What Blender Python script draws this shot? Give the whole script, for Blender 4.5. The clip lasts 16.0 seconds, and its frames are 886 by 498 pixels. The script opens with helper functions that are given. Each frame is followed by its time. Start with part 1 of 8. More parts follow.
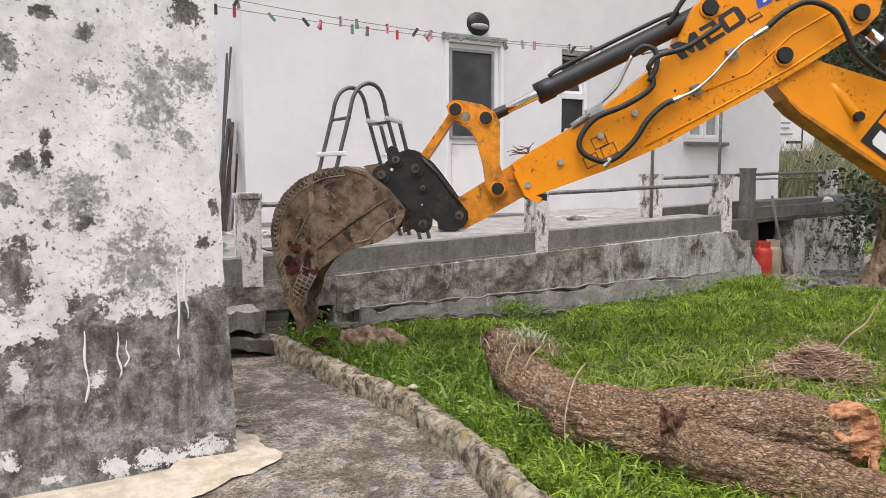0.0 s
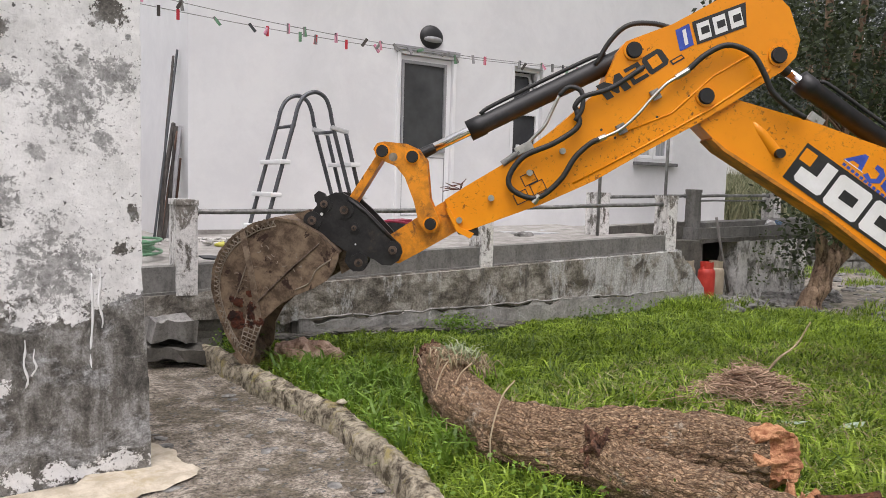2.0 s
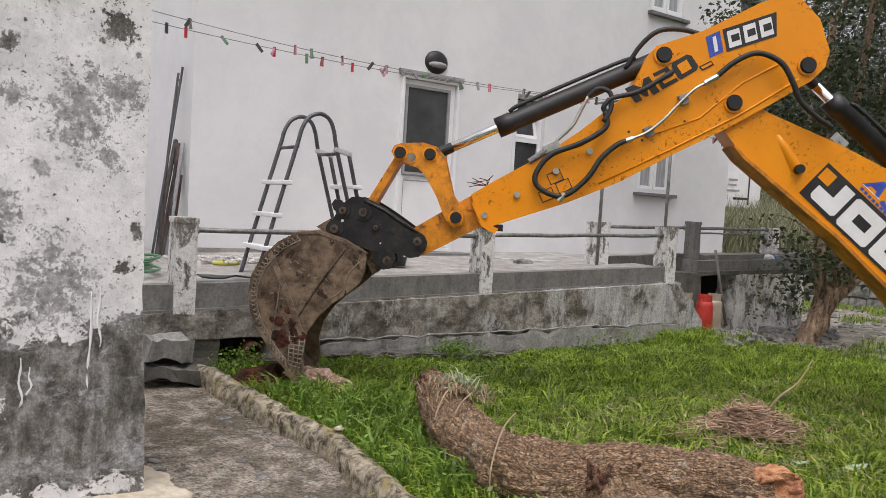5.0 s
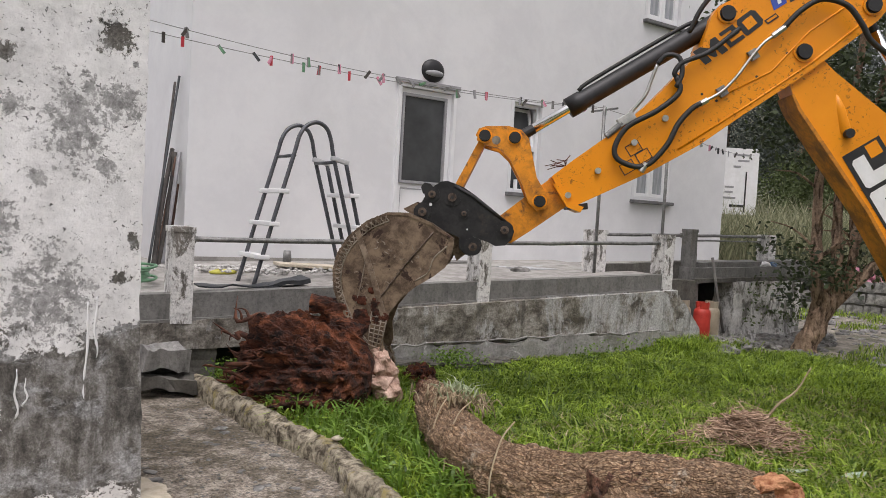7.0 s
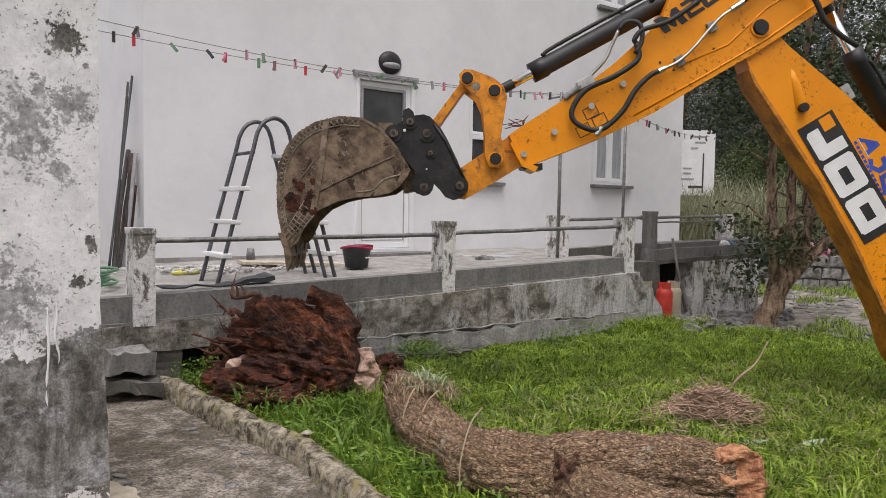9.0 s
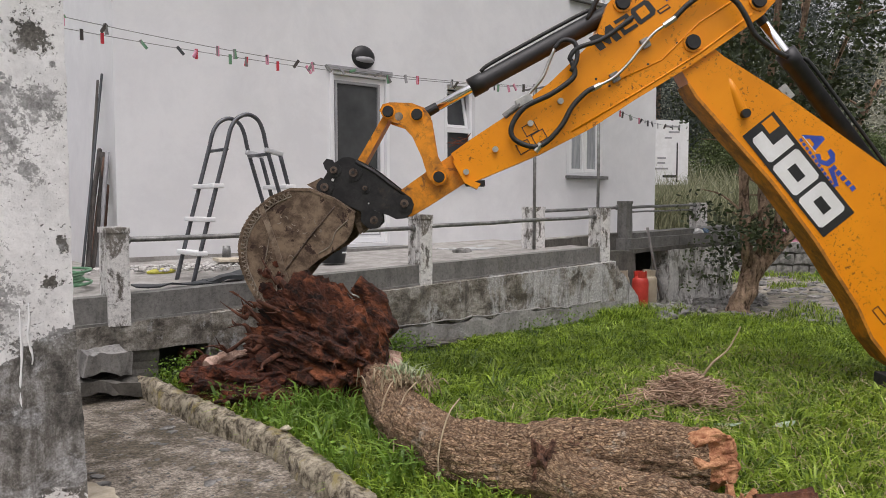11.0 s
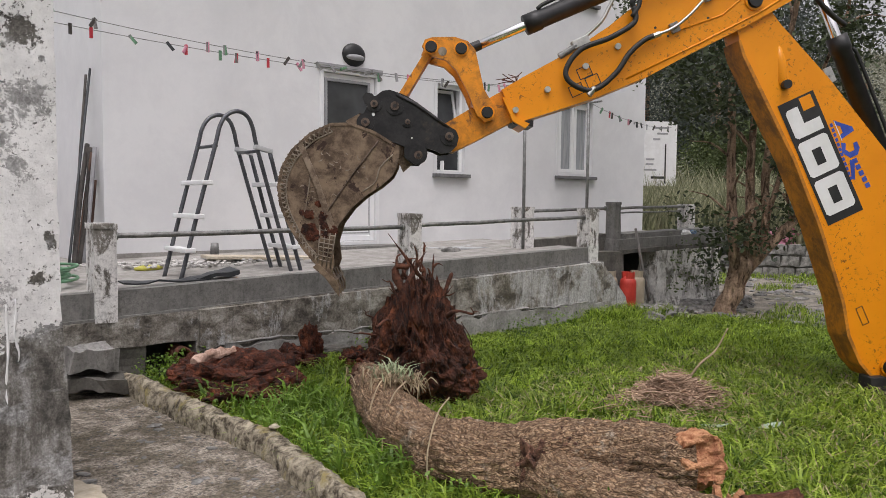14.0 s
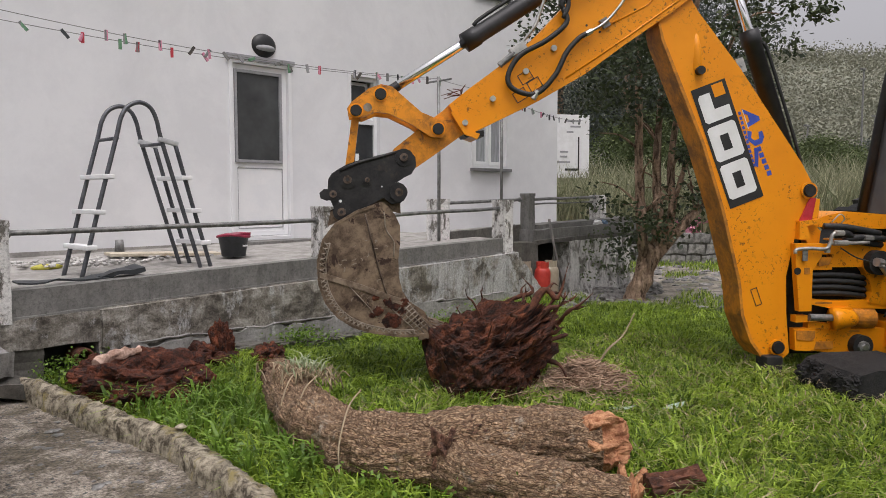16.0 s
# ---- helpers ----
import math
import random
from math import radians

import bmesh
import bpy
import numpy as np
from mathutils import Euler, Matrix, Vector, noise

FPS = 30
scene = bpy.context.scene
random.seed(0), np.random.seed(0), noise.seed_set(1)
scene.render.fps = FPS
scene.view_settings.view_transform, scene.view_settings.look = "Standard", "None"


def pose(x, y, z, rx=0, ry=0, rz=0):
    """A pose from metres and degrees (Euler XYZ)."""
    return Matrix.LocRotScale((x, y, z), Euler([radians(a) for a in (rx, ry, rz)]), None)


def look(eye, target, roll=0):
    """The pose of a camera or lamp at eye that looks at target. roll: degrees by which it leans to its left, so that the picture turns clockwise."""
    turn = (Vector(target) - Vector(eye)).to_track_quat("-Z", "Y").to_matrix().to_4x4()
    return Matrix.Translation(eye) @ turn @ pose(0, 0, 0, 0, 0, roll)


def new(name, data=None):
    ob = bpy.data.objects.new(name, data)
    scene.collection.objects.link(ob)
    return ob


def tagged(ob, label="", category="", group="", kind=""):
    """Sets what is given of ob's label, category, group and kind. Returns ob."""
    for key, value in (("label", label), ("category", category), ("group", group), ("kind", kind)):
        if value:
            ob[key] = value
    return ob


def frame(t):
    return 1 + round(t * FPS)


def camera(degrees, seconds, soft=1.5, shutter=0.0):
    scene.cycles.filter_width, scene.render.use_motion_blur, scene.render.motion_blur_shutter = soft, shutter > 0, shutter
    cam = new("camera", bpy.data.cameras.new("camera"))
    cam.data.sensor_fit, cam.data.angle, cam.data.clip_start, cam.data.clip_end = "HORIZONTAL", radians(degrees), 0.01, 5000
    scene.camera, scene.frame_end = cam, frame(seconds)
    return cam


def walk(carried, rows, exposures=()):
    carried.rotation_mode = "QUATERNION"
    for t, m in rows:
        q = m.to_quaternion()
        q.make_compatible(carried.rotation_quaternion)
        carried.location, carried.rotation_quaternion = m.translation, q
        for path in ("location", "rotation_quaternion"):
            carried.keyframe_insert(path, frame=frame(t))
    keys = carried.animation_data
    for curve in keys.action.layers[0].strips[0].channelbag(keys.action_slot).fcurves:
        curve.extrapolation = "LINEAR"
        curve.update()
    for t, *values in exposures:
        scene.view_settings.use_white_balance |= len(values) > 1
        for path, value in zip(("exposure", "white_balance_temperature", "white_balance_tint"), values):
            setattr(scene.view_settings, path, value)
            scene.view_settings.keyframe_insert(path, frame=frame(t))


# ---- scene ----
cam = camera(60.5, 16.0, soft=0.75)
PATH = [
    (0, (-0.119, -0.629, 1.387), (0.896, 1.082, 1.187), -0.2),
    (0.5, (-0.078, -0.596, 1.4), (1.0, 1.077, 1.203), -0.3),
    (1, (0.013, -0.632, 1.4), (1.11, 1.03, 1.208), -0.2),
    (1.5, (0.056, -0.668, 1.383), (1.155, 0.994, 1.202), 0.6),
    (2, (0.035, -0.659, 1.39), (1.142, 0.999, 1.224), 1.6),
    (2.5, (0.011, -0.638, 1.403), (1.127, 1.014, 1.248), 2.5),
    (3, (0.012, -0.614, 1.41), (1.131, 1.038, 1.265), 3.1),
    (3.5, (0.013, -0.601, 1.409), (1.131, 1.052, 1.275), 3.3),
    (4, (0.011, -0.602, 1.407), (1.129, 1.052, 1.286), 3.4),
    (6.5, (0.012, -0.592, 1.417), (1.132, 1.062, 1.325), 3.3),
    (7, (0.009, -0.589, 1.415), (1.135, 1.062, 1.33), 3.2),
    (7.5, (0.006, -0.598, 1.415), (1.142, 1.046, 1.337), 2.9),
    (8, (-0.008, -0.604, 1.421), (1.145, 1.028, 1.342), 2.5),
    (8.5, (-0.003, -0.616, 1.411), (1.172, 1.0, 1.322), 1.7),
    (9, (0.008, -0.63, 1.41), (1.206, 0.968, 1.306), 1.0),
    (9.5, (0.016, -0.644, 1.402), (1.23, 0.94, 1.285), 0.5),
    (12, (0.01, -0.662, 1.407), (1.262, 0.894, 1.29), 0.0),
    (12.5, (0.014, -0.656, 1.406), (1.27, 0.895, 1.287), 0.1),
    (13, (0.01, -0.652, 1.403), (1.272, 0.895, 1.282), 0.3),
    (13.5, (0.002, -0.653, 1.408), (1.268, 0.891, 1.286), 0.5),
    (14, (0.002, -0.652, 1.409), (1.268, 0.891, 1.286), 0.5),
    (14.5, (-0.003, -0.651, 1.406), (1.272, 0.885, 1.283), 0.6),
    (15, (0.004, -0.656, 1.404), (1.309, 0.855, 1.283), 0.6),
    (15.5, (0.028, -0.673, 1.406), (1.387, 0.788, 1.28), 0.4),
    (16, (0.055, -0.686, 1.392), (1.473, 0.717, 1.254), -0.1),
]
walk(cam, [(t, look(eye, target, roll)) for t, eye, target, roll in PATH],
     [(0, 0.06, 6500, 17), (1.5, -0.05, 6500, 17), (4, -0.21, 6500, 17), (7, -0.29, 6500, 17), (12, -0.34, 6500, 17), (16, -0.34, 6500, 17)])

# ---- world and light ----
world = bpy.data.worlds.new("overcast_sky")
scene.world = world
world.use_nodes = True
wn = world.node_tree
sky = wn.nodes.new("ShaderNodeTexSky")
sky.sky_type, sky.sun_disc = "NISHITA", False
sky.sun_elevation, sky.sun_rotation = radians(70), radians(220)
sky.air_density, sky.dust_density, sky.ozone_density = 1.0, 6.0, 1.0
grey = wn.nodes.new("ShaderNodeHueSaturation")
grey.inputs["Saturation"].default_value = 0.12
grey.inputs["Value"].default_value = 1.4
wn.links.new(sky.outputs[0], grey.inputs["Color"])
bg = wn.nodes["Background"]
wn.links.new(grey.outputs[0], bg.inputs["Color"])
bg.inputs["Strength"].default_value = 0.145
sun = new("sun", bpy.data.lights.new("sun", "SUN"))
sun.data.energy, sun.data.angle, sun.data.color = 1.15, radians(35), (1.0, 0.98, 0.95)
sun.matrix_world = look((0, 0, 10), (2.4, 4.6, 0))

# ---- materials ----


def nodes_of(name):
    m = bpy.data.materials.new(name)
    m.use_nodes = True
    return m, m.node_tree.nodes, m.node_tree.links, m.node_tree.nodes["Principled BSDF"]


def ramp(n, l, src, stops):
    r = n.new("ShaderNodeValToRGB")
    while len(r.color_ramp.elements) < len(stops):
        r.color_ramp.elements.new(0.5)
    for e, (p, c) in zip(r.color_ramp.elements, stops):
        e.position = p
        e.color = (*c, 1) if len(c) == 3 else c
    l.new(src, r.inputs["Fac"])
    return r.outputs["Color"]


def tex(n, l, scale, detail=4, rough=0.6, distort=0.0, stretch=(1, 1, 1), offset=(0, 0, 0), space="Object"):
    co = n.new("ShaderNodeTexCoord")
    mp = n.new("ShaderNodeMapping")
    mp.inputs["Scale"].default_value = stretch
    mp.inputs["Location"].default_value = offset
    l.new(co.outputs[space], mp.inputs["Vector"])
    t = n.new("ShaderNodeTexNoise")
    t.inputs["Scale"].default_value, t.inputs["Detail"].default_value = scale, detail
    t.inputs["Roughness"].default_value, t.inputs["Distortion"].default_value = rough, distort
    l.new(mp.outputs[0], t.inputs["Vector"])
    return t.outputs["Fac"]


def mix(n, l, fac, a, b, mode="MIX"):
    m = n.new("ShaderNodeMix")
    m.data_type, m.blend_type = "RGBA", mode
    for sock, v in ((m.inputs["Factor"], fac), (m.inputs[6], a), (m.inputs[7], b)):
        if hasattr(v, "is_linked"):
            l.new(v, sock)
        elif isinstance(v, (int, float)):
            sock.default_value = v
        else:
            sock.default_value = (*v, 1)
    return m.outputs[2]


def bump(n, l, b, height, strength=0.3, dist=0.01):
    k = n.new("ShaderNodeBump")
    k.inputs["Strength"].default_value, k.inputs["Distance"].default_value = strength, dist
    l.new(height, k.inputs["Height"])
    l.new(k.outputs[0], b.inputs["Normal"])


def mat(name, dark, light, scale=8.0, rough=0.7, metal=0.0, bump_s=0.2, bump_d=0.006, stretch=(1, 1, 1), stain=None, stain_scale=1.5, stain_at=(0.55, 0.7), island=False):
    """Two-scale noise colour between dark and light, with stains of a third colour."""
    m, n, l, b = nodes_of(name)
    f = tex(n, l, scale, 12, 0.74, 0.2, stretch)
    c = ramp(n, l, f, [(0.41, dark), (0.59, light)])
    c = mix(n, l, ramp(n, l, tex(n, l, 0.22 * scale, 5, 0.6, 0, stretch, (11, 4, 6)), [(0.35, (0, 0, 0)), (0.7, (0.35,) * 3)]), c, dark)
    if stain:
        s = ramp(n, l, tex(n, l, stain_scale, 8, 0.7, 0.4, stretch, (3.1, 1.7, 0.4)), [(stain_at[0], (0, 0, 0)), (stain_at[1], (1, 1, 1))])
        c = mix(n, l, s, c, stain)
    if island:
        g = n.new("ShaderNodeNewGeometry")
        h = n.new("ShaderNodeHueSaturation")
        v = n.new("ShaderNodeMapRange")
        v.inputs[3].default_value, v.inputs[4].default_value = 0.6, 1.35
        oi = n.new("ShaderNodeObjectInfo")
        am = n.new("ShaderNodeMath")
        am.operation = "ADD"
        l.new(g.outputs["Random Per Island"], am.inputs[0])
        l.new(oi.outputs["Random"], am.inputs[1])
        v.inputs[2].default_value = 2.0
        l.new(am.outputs[0], v.inputs[0])
        l.new(v.outputs[0], h.inputs["Value"])
        l.new(c, h.inputs["Color"])
        c = h.outputs[0]
    l.new(c, b.inputs["Base Color"])
    b.inputs["Roughness"].default_value, b.inputs["Metallic"].default_value = rough, metal
    if bump_s:
        bump(n, l, b, tex(n, l, scale * 4, 6, 0.7, 0, stretch), bump_s, bump_d)
    return m


def patch_field(n, l, spots):
    """Distance to the nearest of several oval patches (x, z, half width, half height) on an upright wall."""
    co = n.new("ShaderNodeTexCoord")
    best = None
    for x, z, rx, rz in spots:
        mp = n.new("ShaderNodeMapping")
        mp.inputs["Scale"].default_value = (1 / rx, 0, 1 / rz)
        mp.inputs["Location"].default_value = (-x / rx, 0, -z / rz)
        l.new(co.outputs["Object"], mp.inputs["Vector"])
        ln = n.new("ShaderNodeVectorMath")
        ln.operation = "LENGTH"
        l.new(mp.outputs[0], ln.inputs[0])
        if best is None:
            best = ln.outputs["Value"]
        else:
            mn = n.new("ShaderNodeMath")
            mn.operation = "SMOOTH_MIN"
            mn.inputs[2].default_value = 0.2
            l.new(best, mn.inputs[0])
            l.new(ln.outputs["Value"], mn.inputs[1])
            best = mn.outputs[0]
    return best


def calc(n, l, op, a, b, c=None):
    m = n.new("ShaderNodeMath")
    m.operation = op
    for sock, v in zip(m.inputs, (a, b, c)):
        if v is None:
            continue
        if hasattr(v, "is_linked"):
            l.new(v, sock)
        else:
            sock.default_value = v
    return m.outputs[0]


# places on the old wall where the paint has gone, worn thin, or stayed
BARE_SPOTS = ((0.68, 2.12, 0.067, 0.071), (0.1, 2.06, 0.044, 0.029), (0.26, 1.99, 0.031, 0.03), (-0.04, 1.88, 0.037, 0.06), (0.01, 1.43, 0.044, 0.046), (0.09, 1.45, 0.024, 0.043), (-0.06, 1.3, 0.031, 0.039), (0.09, 1.55, 0.021, 0.03), (0.23, 1.2, 0.028, 0.062), (0.08, 1.17, 0.015, 0.024), (0.72, 1.07, 0.037, 0.033), (0.78, 1.23, 0.023, 0.034), (-0.05, 0.97, 0.065, 0.151), (0.76, 2.01, 0.012, 0.018))
WORN_SPOTS = ((0.71, 1.83, 0.1, 0.069), (0.53, 1.72, 0.103, 0.132), (0.28, 1.78, 0.047, 0.037), (0.2, 1.28, 0.095, 0.103), (0.44, 0.97, 0.146, 0.135), (0.43, 1.14, 0.054, 0.064), (0.66, 1.55, 0.036, 0.047), (0.39, 1.48, 0.03, 0.028), (0.57, 1.9, 0.041, 0.035))
PAINT_SPOTS = ((-0.06, 0.53, 0.035, 0.076), (0.24, 0.46, 0.032, 0.047), (0.71, 0.08, 0.11, 0.05), (0.45, 0.07, 0.075, 0.045), (0.3, 0.06, 0.054, 0.05), (0.56, 0.06, 0.07, 0.035), (-0.12, 0.16, 0.038, 0.045), (0.04, 0.06, 0.041, 0.018))


def weathered_plaster():
    """White lime paint flaking off grey render; bare and mouldy towards the foot."""
    m, n, l, b = nodes_of("flaking_lime_paint")
    co = n.new("ShaderNodeTexCoord")
    sep = n.new("ShaderNodeSeparateXYZ")
    l.new(co.outputs["Object"], sep.inputs[0])
    rag = tex(n, l, 15, 15, 0.78, 0.3, offset=(1.3, 0, 0.6))
    rag2 = tex(n, l, 48, 10, 0.75, 0.4, offset=(4, 0, 2))
    wob = calc(n, l, "ADD", calc(n, l, "MULTIPLY_ADD", rag, 5.5, -2.75), calc(n, l, "MULTIPLY_ADD", rag2, 3.4, -1.7))
    # bare render below a ragged line that climbs along the wall
    line = calc(n, l, "SUBTRACT", sep.outputs["Z"], calc(n, l, "MULTIPLY_ADD", sep.outputs["X"], 0.27, 0.715))
    line = calc(n, l, "MULTIPLY_ADD", wob, 0.075, line)
    line = calc(n, l, "ADD", line, calc(n, l, "MULTIPLY_ADD", tex(n, l, 4.5, 6, 0.6, 0.2, offset=(2, 0, 8)), 0.7, -0.35))
    low = ramp(n, l, calc(n, l, "ADD", line, 0.5), [(0.496, (1, 1, 1)), (0.504, (0, 0, 0))])
    spots = ramp(n, l, calc(n, l, "MULTIPLY", calc(n, l, "ADD", patch_field(n, l, BARE_SPOTS), wob), 0.5), [(0.50, (1, 1, 1)), (0.56, (0, 0, 0))])
    wob2 = calc(n, l, "MULTIPLY", wob, 1.7)
    kept = ramp(n, l, calc(n, l, "MULTIPLY", calc(n, l, "ADD", patch_field(n, l, PAINT_SPOTS), wob), 0.5), [(0.45, (1, 1, 1)), (0.49, (0, 0, 0))])
    worn = ramp(n, l, calc(n, l, "MULTIPLY", calc(n, l, "ADD", patch_field(n, l, WORN_SPOTS), wob2), 0.5), [(0.25, (0.95,) * 3), (0.52, (0.6,) * 3), (0.58, (0, 0, 0))])
    # bare render: dark and brown-grey with pale bloom
    bare = ramp(n, l, tex(n, l, 7, 14, 0.76, 0.2, (1.2, 1, 0.75)), [(0.40, (0.05, 0.047, 0.042)), (0.5, (0.135, 0.127, 0.113)), (0.61, (0.31, 0.305, 0.295))])
    bloom = ramp(n, l, tex(n, l, 3.4, 12, 0.74, 0.3, (1, 1, 1.4), (4, 0, 9)), [(0.50, (0, 0, 0)), (0.58, (0.8,) * 3)])
    bare = mix(n, l, bloom, bare, ramp(n, l, tex(n, l, 30, 12, 0.8), [(0.40, (0.17, 0.17, 0.168)), (0.60, (0.50, 0.505, 0.51))]))
    run = ramp(n, l, tex(n, l, 12, 8, 0.7, 0.1, (1, 1, 0.06), (2, 0, 3)), [(0.53, (0, 0, 0)), (0.66, (0.7,) * 3)])
    bare = mix(n, l, run, bare, (0.075, 0.068, 0.058))
    grit = ramp(n, l, tex(n, l, 110, 6, 0.8, 0.2), [(0.36, (0.6,) * 3), (0.5, (1,) * 3), (0.64, (1.4,) * 3)])
    bare = mix(n, l, 1.0, bare, grit, "MULTIPLY")
    white = ramp(n, l, tex(n, l, 5, 14, 0.72), [(0.36, (0.62, 0.62, 0.615)), (0.58, (0.83, 0.825, 0.82))])
    dust = ramp(n, l, tex(n, l, 20, 12, 0.78, 0.3, offset=(5, 0, 2)), [(0.56, (0, 0, 0)), (0.66, (0.65,) * 3)])
    white = mix(n, l, dust, white, (0.34, 0.335, 0.33))
    specks = ramp(n, l, tex(n, l, 46, 5, 0.62, 0.4, offset=(2, 0, 7)), [(0.625, (0, 0, 0)), (0.645, (1, 1, 1))])
    white = mix(n, l, specks, white, (0.12, 0.12, 0.118))
    flake = ramp(n, l, tex(n, l, 17, 6, 0.66, 0.5, offset=(9, 0, 4)), [(0.68, (0, 0, 0)), (0.70, (0.9,) * 3)])
    white = mix(n, l, flake, white, (0.15, 0.148, 0.143))
    thin = ramp(n, l, tex(n, l, 26, 14, 0.8, 0.2, offset=(3, 0, 5)), [(0.40, (0.15, 0.148, 0.145)), (0.62, (0.46, 0.455, 0.45))])
    white = mix(n, l, worn, white, thin)
    gone = calc(n, l, "MULTIPLY", calc(n, l, "MAXIMUM", low, spots), calc(n, l, "SUBTRACT", 1.0, kept))
    c = mix(n, l, gone, white, bare)
    l.new(c, b.inputs["Base Color"])
    b.inputs["Roughness"].default_value = 0.92
    h = calc(n, l, "MULTIPLY_ADD", gone, -0.5, tex(n, l, 30, 8, 0.7))
    bump(n, l, b, h, 0.7, 0.012)
    return m


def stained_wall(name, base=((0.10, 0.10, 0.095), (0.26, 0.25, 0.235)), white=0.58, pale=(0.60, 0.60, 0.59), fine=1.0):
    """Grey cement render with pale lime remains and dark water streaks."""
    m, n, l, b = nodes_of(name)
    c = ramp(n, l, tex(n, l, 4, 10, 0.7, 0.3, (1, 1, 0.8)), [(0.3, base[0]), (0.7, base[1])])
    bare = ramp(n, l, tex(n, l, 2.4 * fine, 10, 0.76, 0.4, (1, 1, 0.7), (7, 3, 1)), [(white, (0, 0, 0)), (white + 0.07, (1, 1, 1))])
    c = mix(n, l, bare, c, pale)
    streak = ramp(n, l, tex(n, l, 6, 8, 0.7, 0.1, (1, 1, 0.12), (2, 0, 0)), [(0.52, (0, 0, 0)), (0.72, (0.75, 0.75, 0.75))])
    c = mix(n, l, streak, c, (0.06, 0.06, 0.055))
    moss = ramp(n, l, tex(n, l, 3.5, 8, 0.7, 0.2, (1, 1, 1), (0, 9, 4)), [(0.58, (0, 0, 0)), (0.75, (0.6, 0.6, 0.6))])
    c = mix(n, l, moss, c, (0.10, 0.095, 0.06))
    grit = ramp(n, l, tex(n, l, 38, 10, 0.8, 0.2, offset=(1, 6, 2)), [(0.38, (0.66,) * 3), (0.5, (1,) * 3), (0.64, (1.18,) * 3)])
    c = mix(n, l, 1.0, c, grit, "MULTIPLY")
    l.new(c, b.inputs["Base Color"])
    b.inputs["Roughness"].default_value = 0.92
    bump(n, l, b, tex(n, l, 22, 10, 0.75), 0.6, 0.014)
    return m


def mossy_path():
    """Worn tan concrete: mottled, gritty, with dark mossy patches and pale scuffs."""
    m, n, l, b = nodes_of("worn_mossy_path_concrete")
    c = ramp(n, l, tex(n, l, 7, 12, 0.75, 0.3), [(0.42, (0.165, 0.138, 0.105)), (0.58, (0.46, 0.405, 0.335))])
    grain = ramp(n, l, tex(n, l, 60, 10, 0.82, 0.2), [(0.42, (0.35,) * 3), (0.5, (1,) * 3), (0.59, (1.5,) * 3)])
    c = mix(n, l, 1.0, c, grain, "MULTIPLY")
    moss = ramp(n, l, tex(n, l, 2.3, 12, 0.74, 0.4, (1, 1, 1), (4.3, 0.6, 0)), [(0.49, (0, 0, 0)), (0.56, (0.85, 0.85, 0.85))])
    c = mix(n, l, moss, c, ramp(n, l, tex(n, l, 30, 8, 0.75), [(0.4, (0.055, 0.046, 0.028)), (0.62, (0.21, 0.175, 0.12))]))
    scuff = ramp(n, l, tex(n, l, 15, 8, 0.7, 0.5, offset=(1, 7, 0)), [(0.64, (0, 0, 0)), (0.70, (0.7, 0.7, 0.7))])
    c = mix(n, l, scuff, c, (0.50, 0.47, 0.42))
    l.new(c, b.inputs["Base Color"])
    b.inputs["Roughness"].default_value = 0.92
    bump(n, l, b, tex(n, l, 45, 12, 0.8), 1.0, 0.02)
    return m


def yellow_paint():
    """Machine enamel with grime and chipped spots."""
    m, n, l, b = nodes_of("machine_yellow_enamel")
    c = ramp(n, l, tex(n, l, 3, 6, 0.6), [(0.3, (0.78, 0.265, 0.004)), (0.7, (0.86, 0.305, 0.006))])
    grime = ramp(n, l, tex(n, l, 5, 10, 0.75, 0.3, (1, 1, 0.6), (4, 1, 2)), [(0.6, (0, 0, 0)), (0.78, (0.65, 0.65, 0.65))])
    c = mix(n, l, grime, c, (0.22, 0.10, 0.03))
    spot = ramp(n, l, tex(n, l, 3.0, 6, 0.6, 0, offset=(1, 5, 3)), [(0.47, (0, 0, 0)), (0.60, (1, 1, 1))])
    rust = ramp(n, l, tex(n, l, 34, 6, 0.7, 0.5, offset=(2, 8, 5)), [(0.565, (0, 0, 0)), (0.61, (0.9, 0.9, 0.9))])
    c = mix(n, l, mix(n, l, 1.0, rust, spot, "MULTIPLY"), c, (0.16, 0.06, 0.015))
    chip = ramp(n, l, tex(n, l, 26, 4, 0.6, 0.5, offset=(8, 2, 1)), [(0.71, (0, 0, 0)), (0.74, (1, 1, 1))])
    c = mix(n, l, chip, c, (0.10, 0.05, 0.02))
    l.new(c, b.inputs["Base Color"])
    l.new(ramp(n, l, tex(n, l, 9, 6, 0.7), [(0.3, (0.28,) * 3), (0.7, (0.5,) * 3)]), b.inputs["Roughness"])
    b.inputs["Coat Weight"].default_value = 0.04
    b.inputs["Specular IOR Level"].default_value = 0.32
    bump(n, l, b, tex(n, l, 40, 4, 0.6), 0.06, 0.003)
    return m


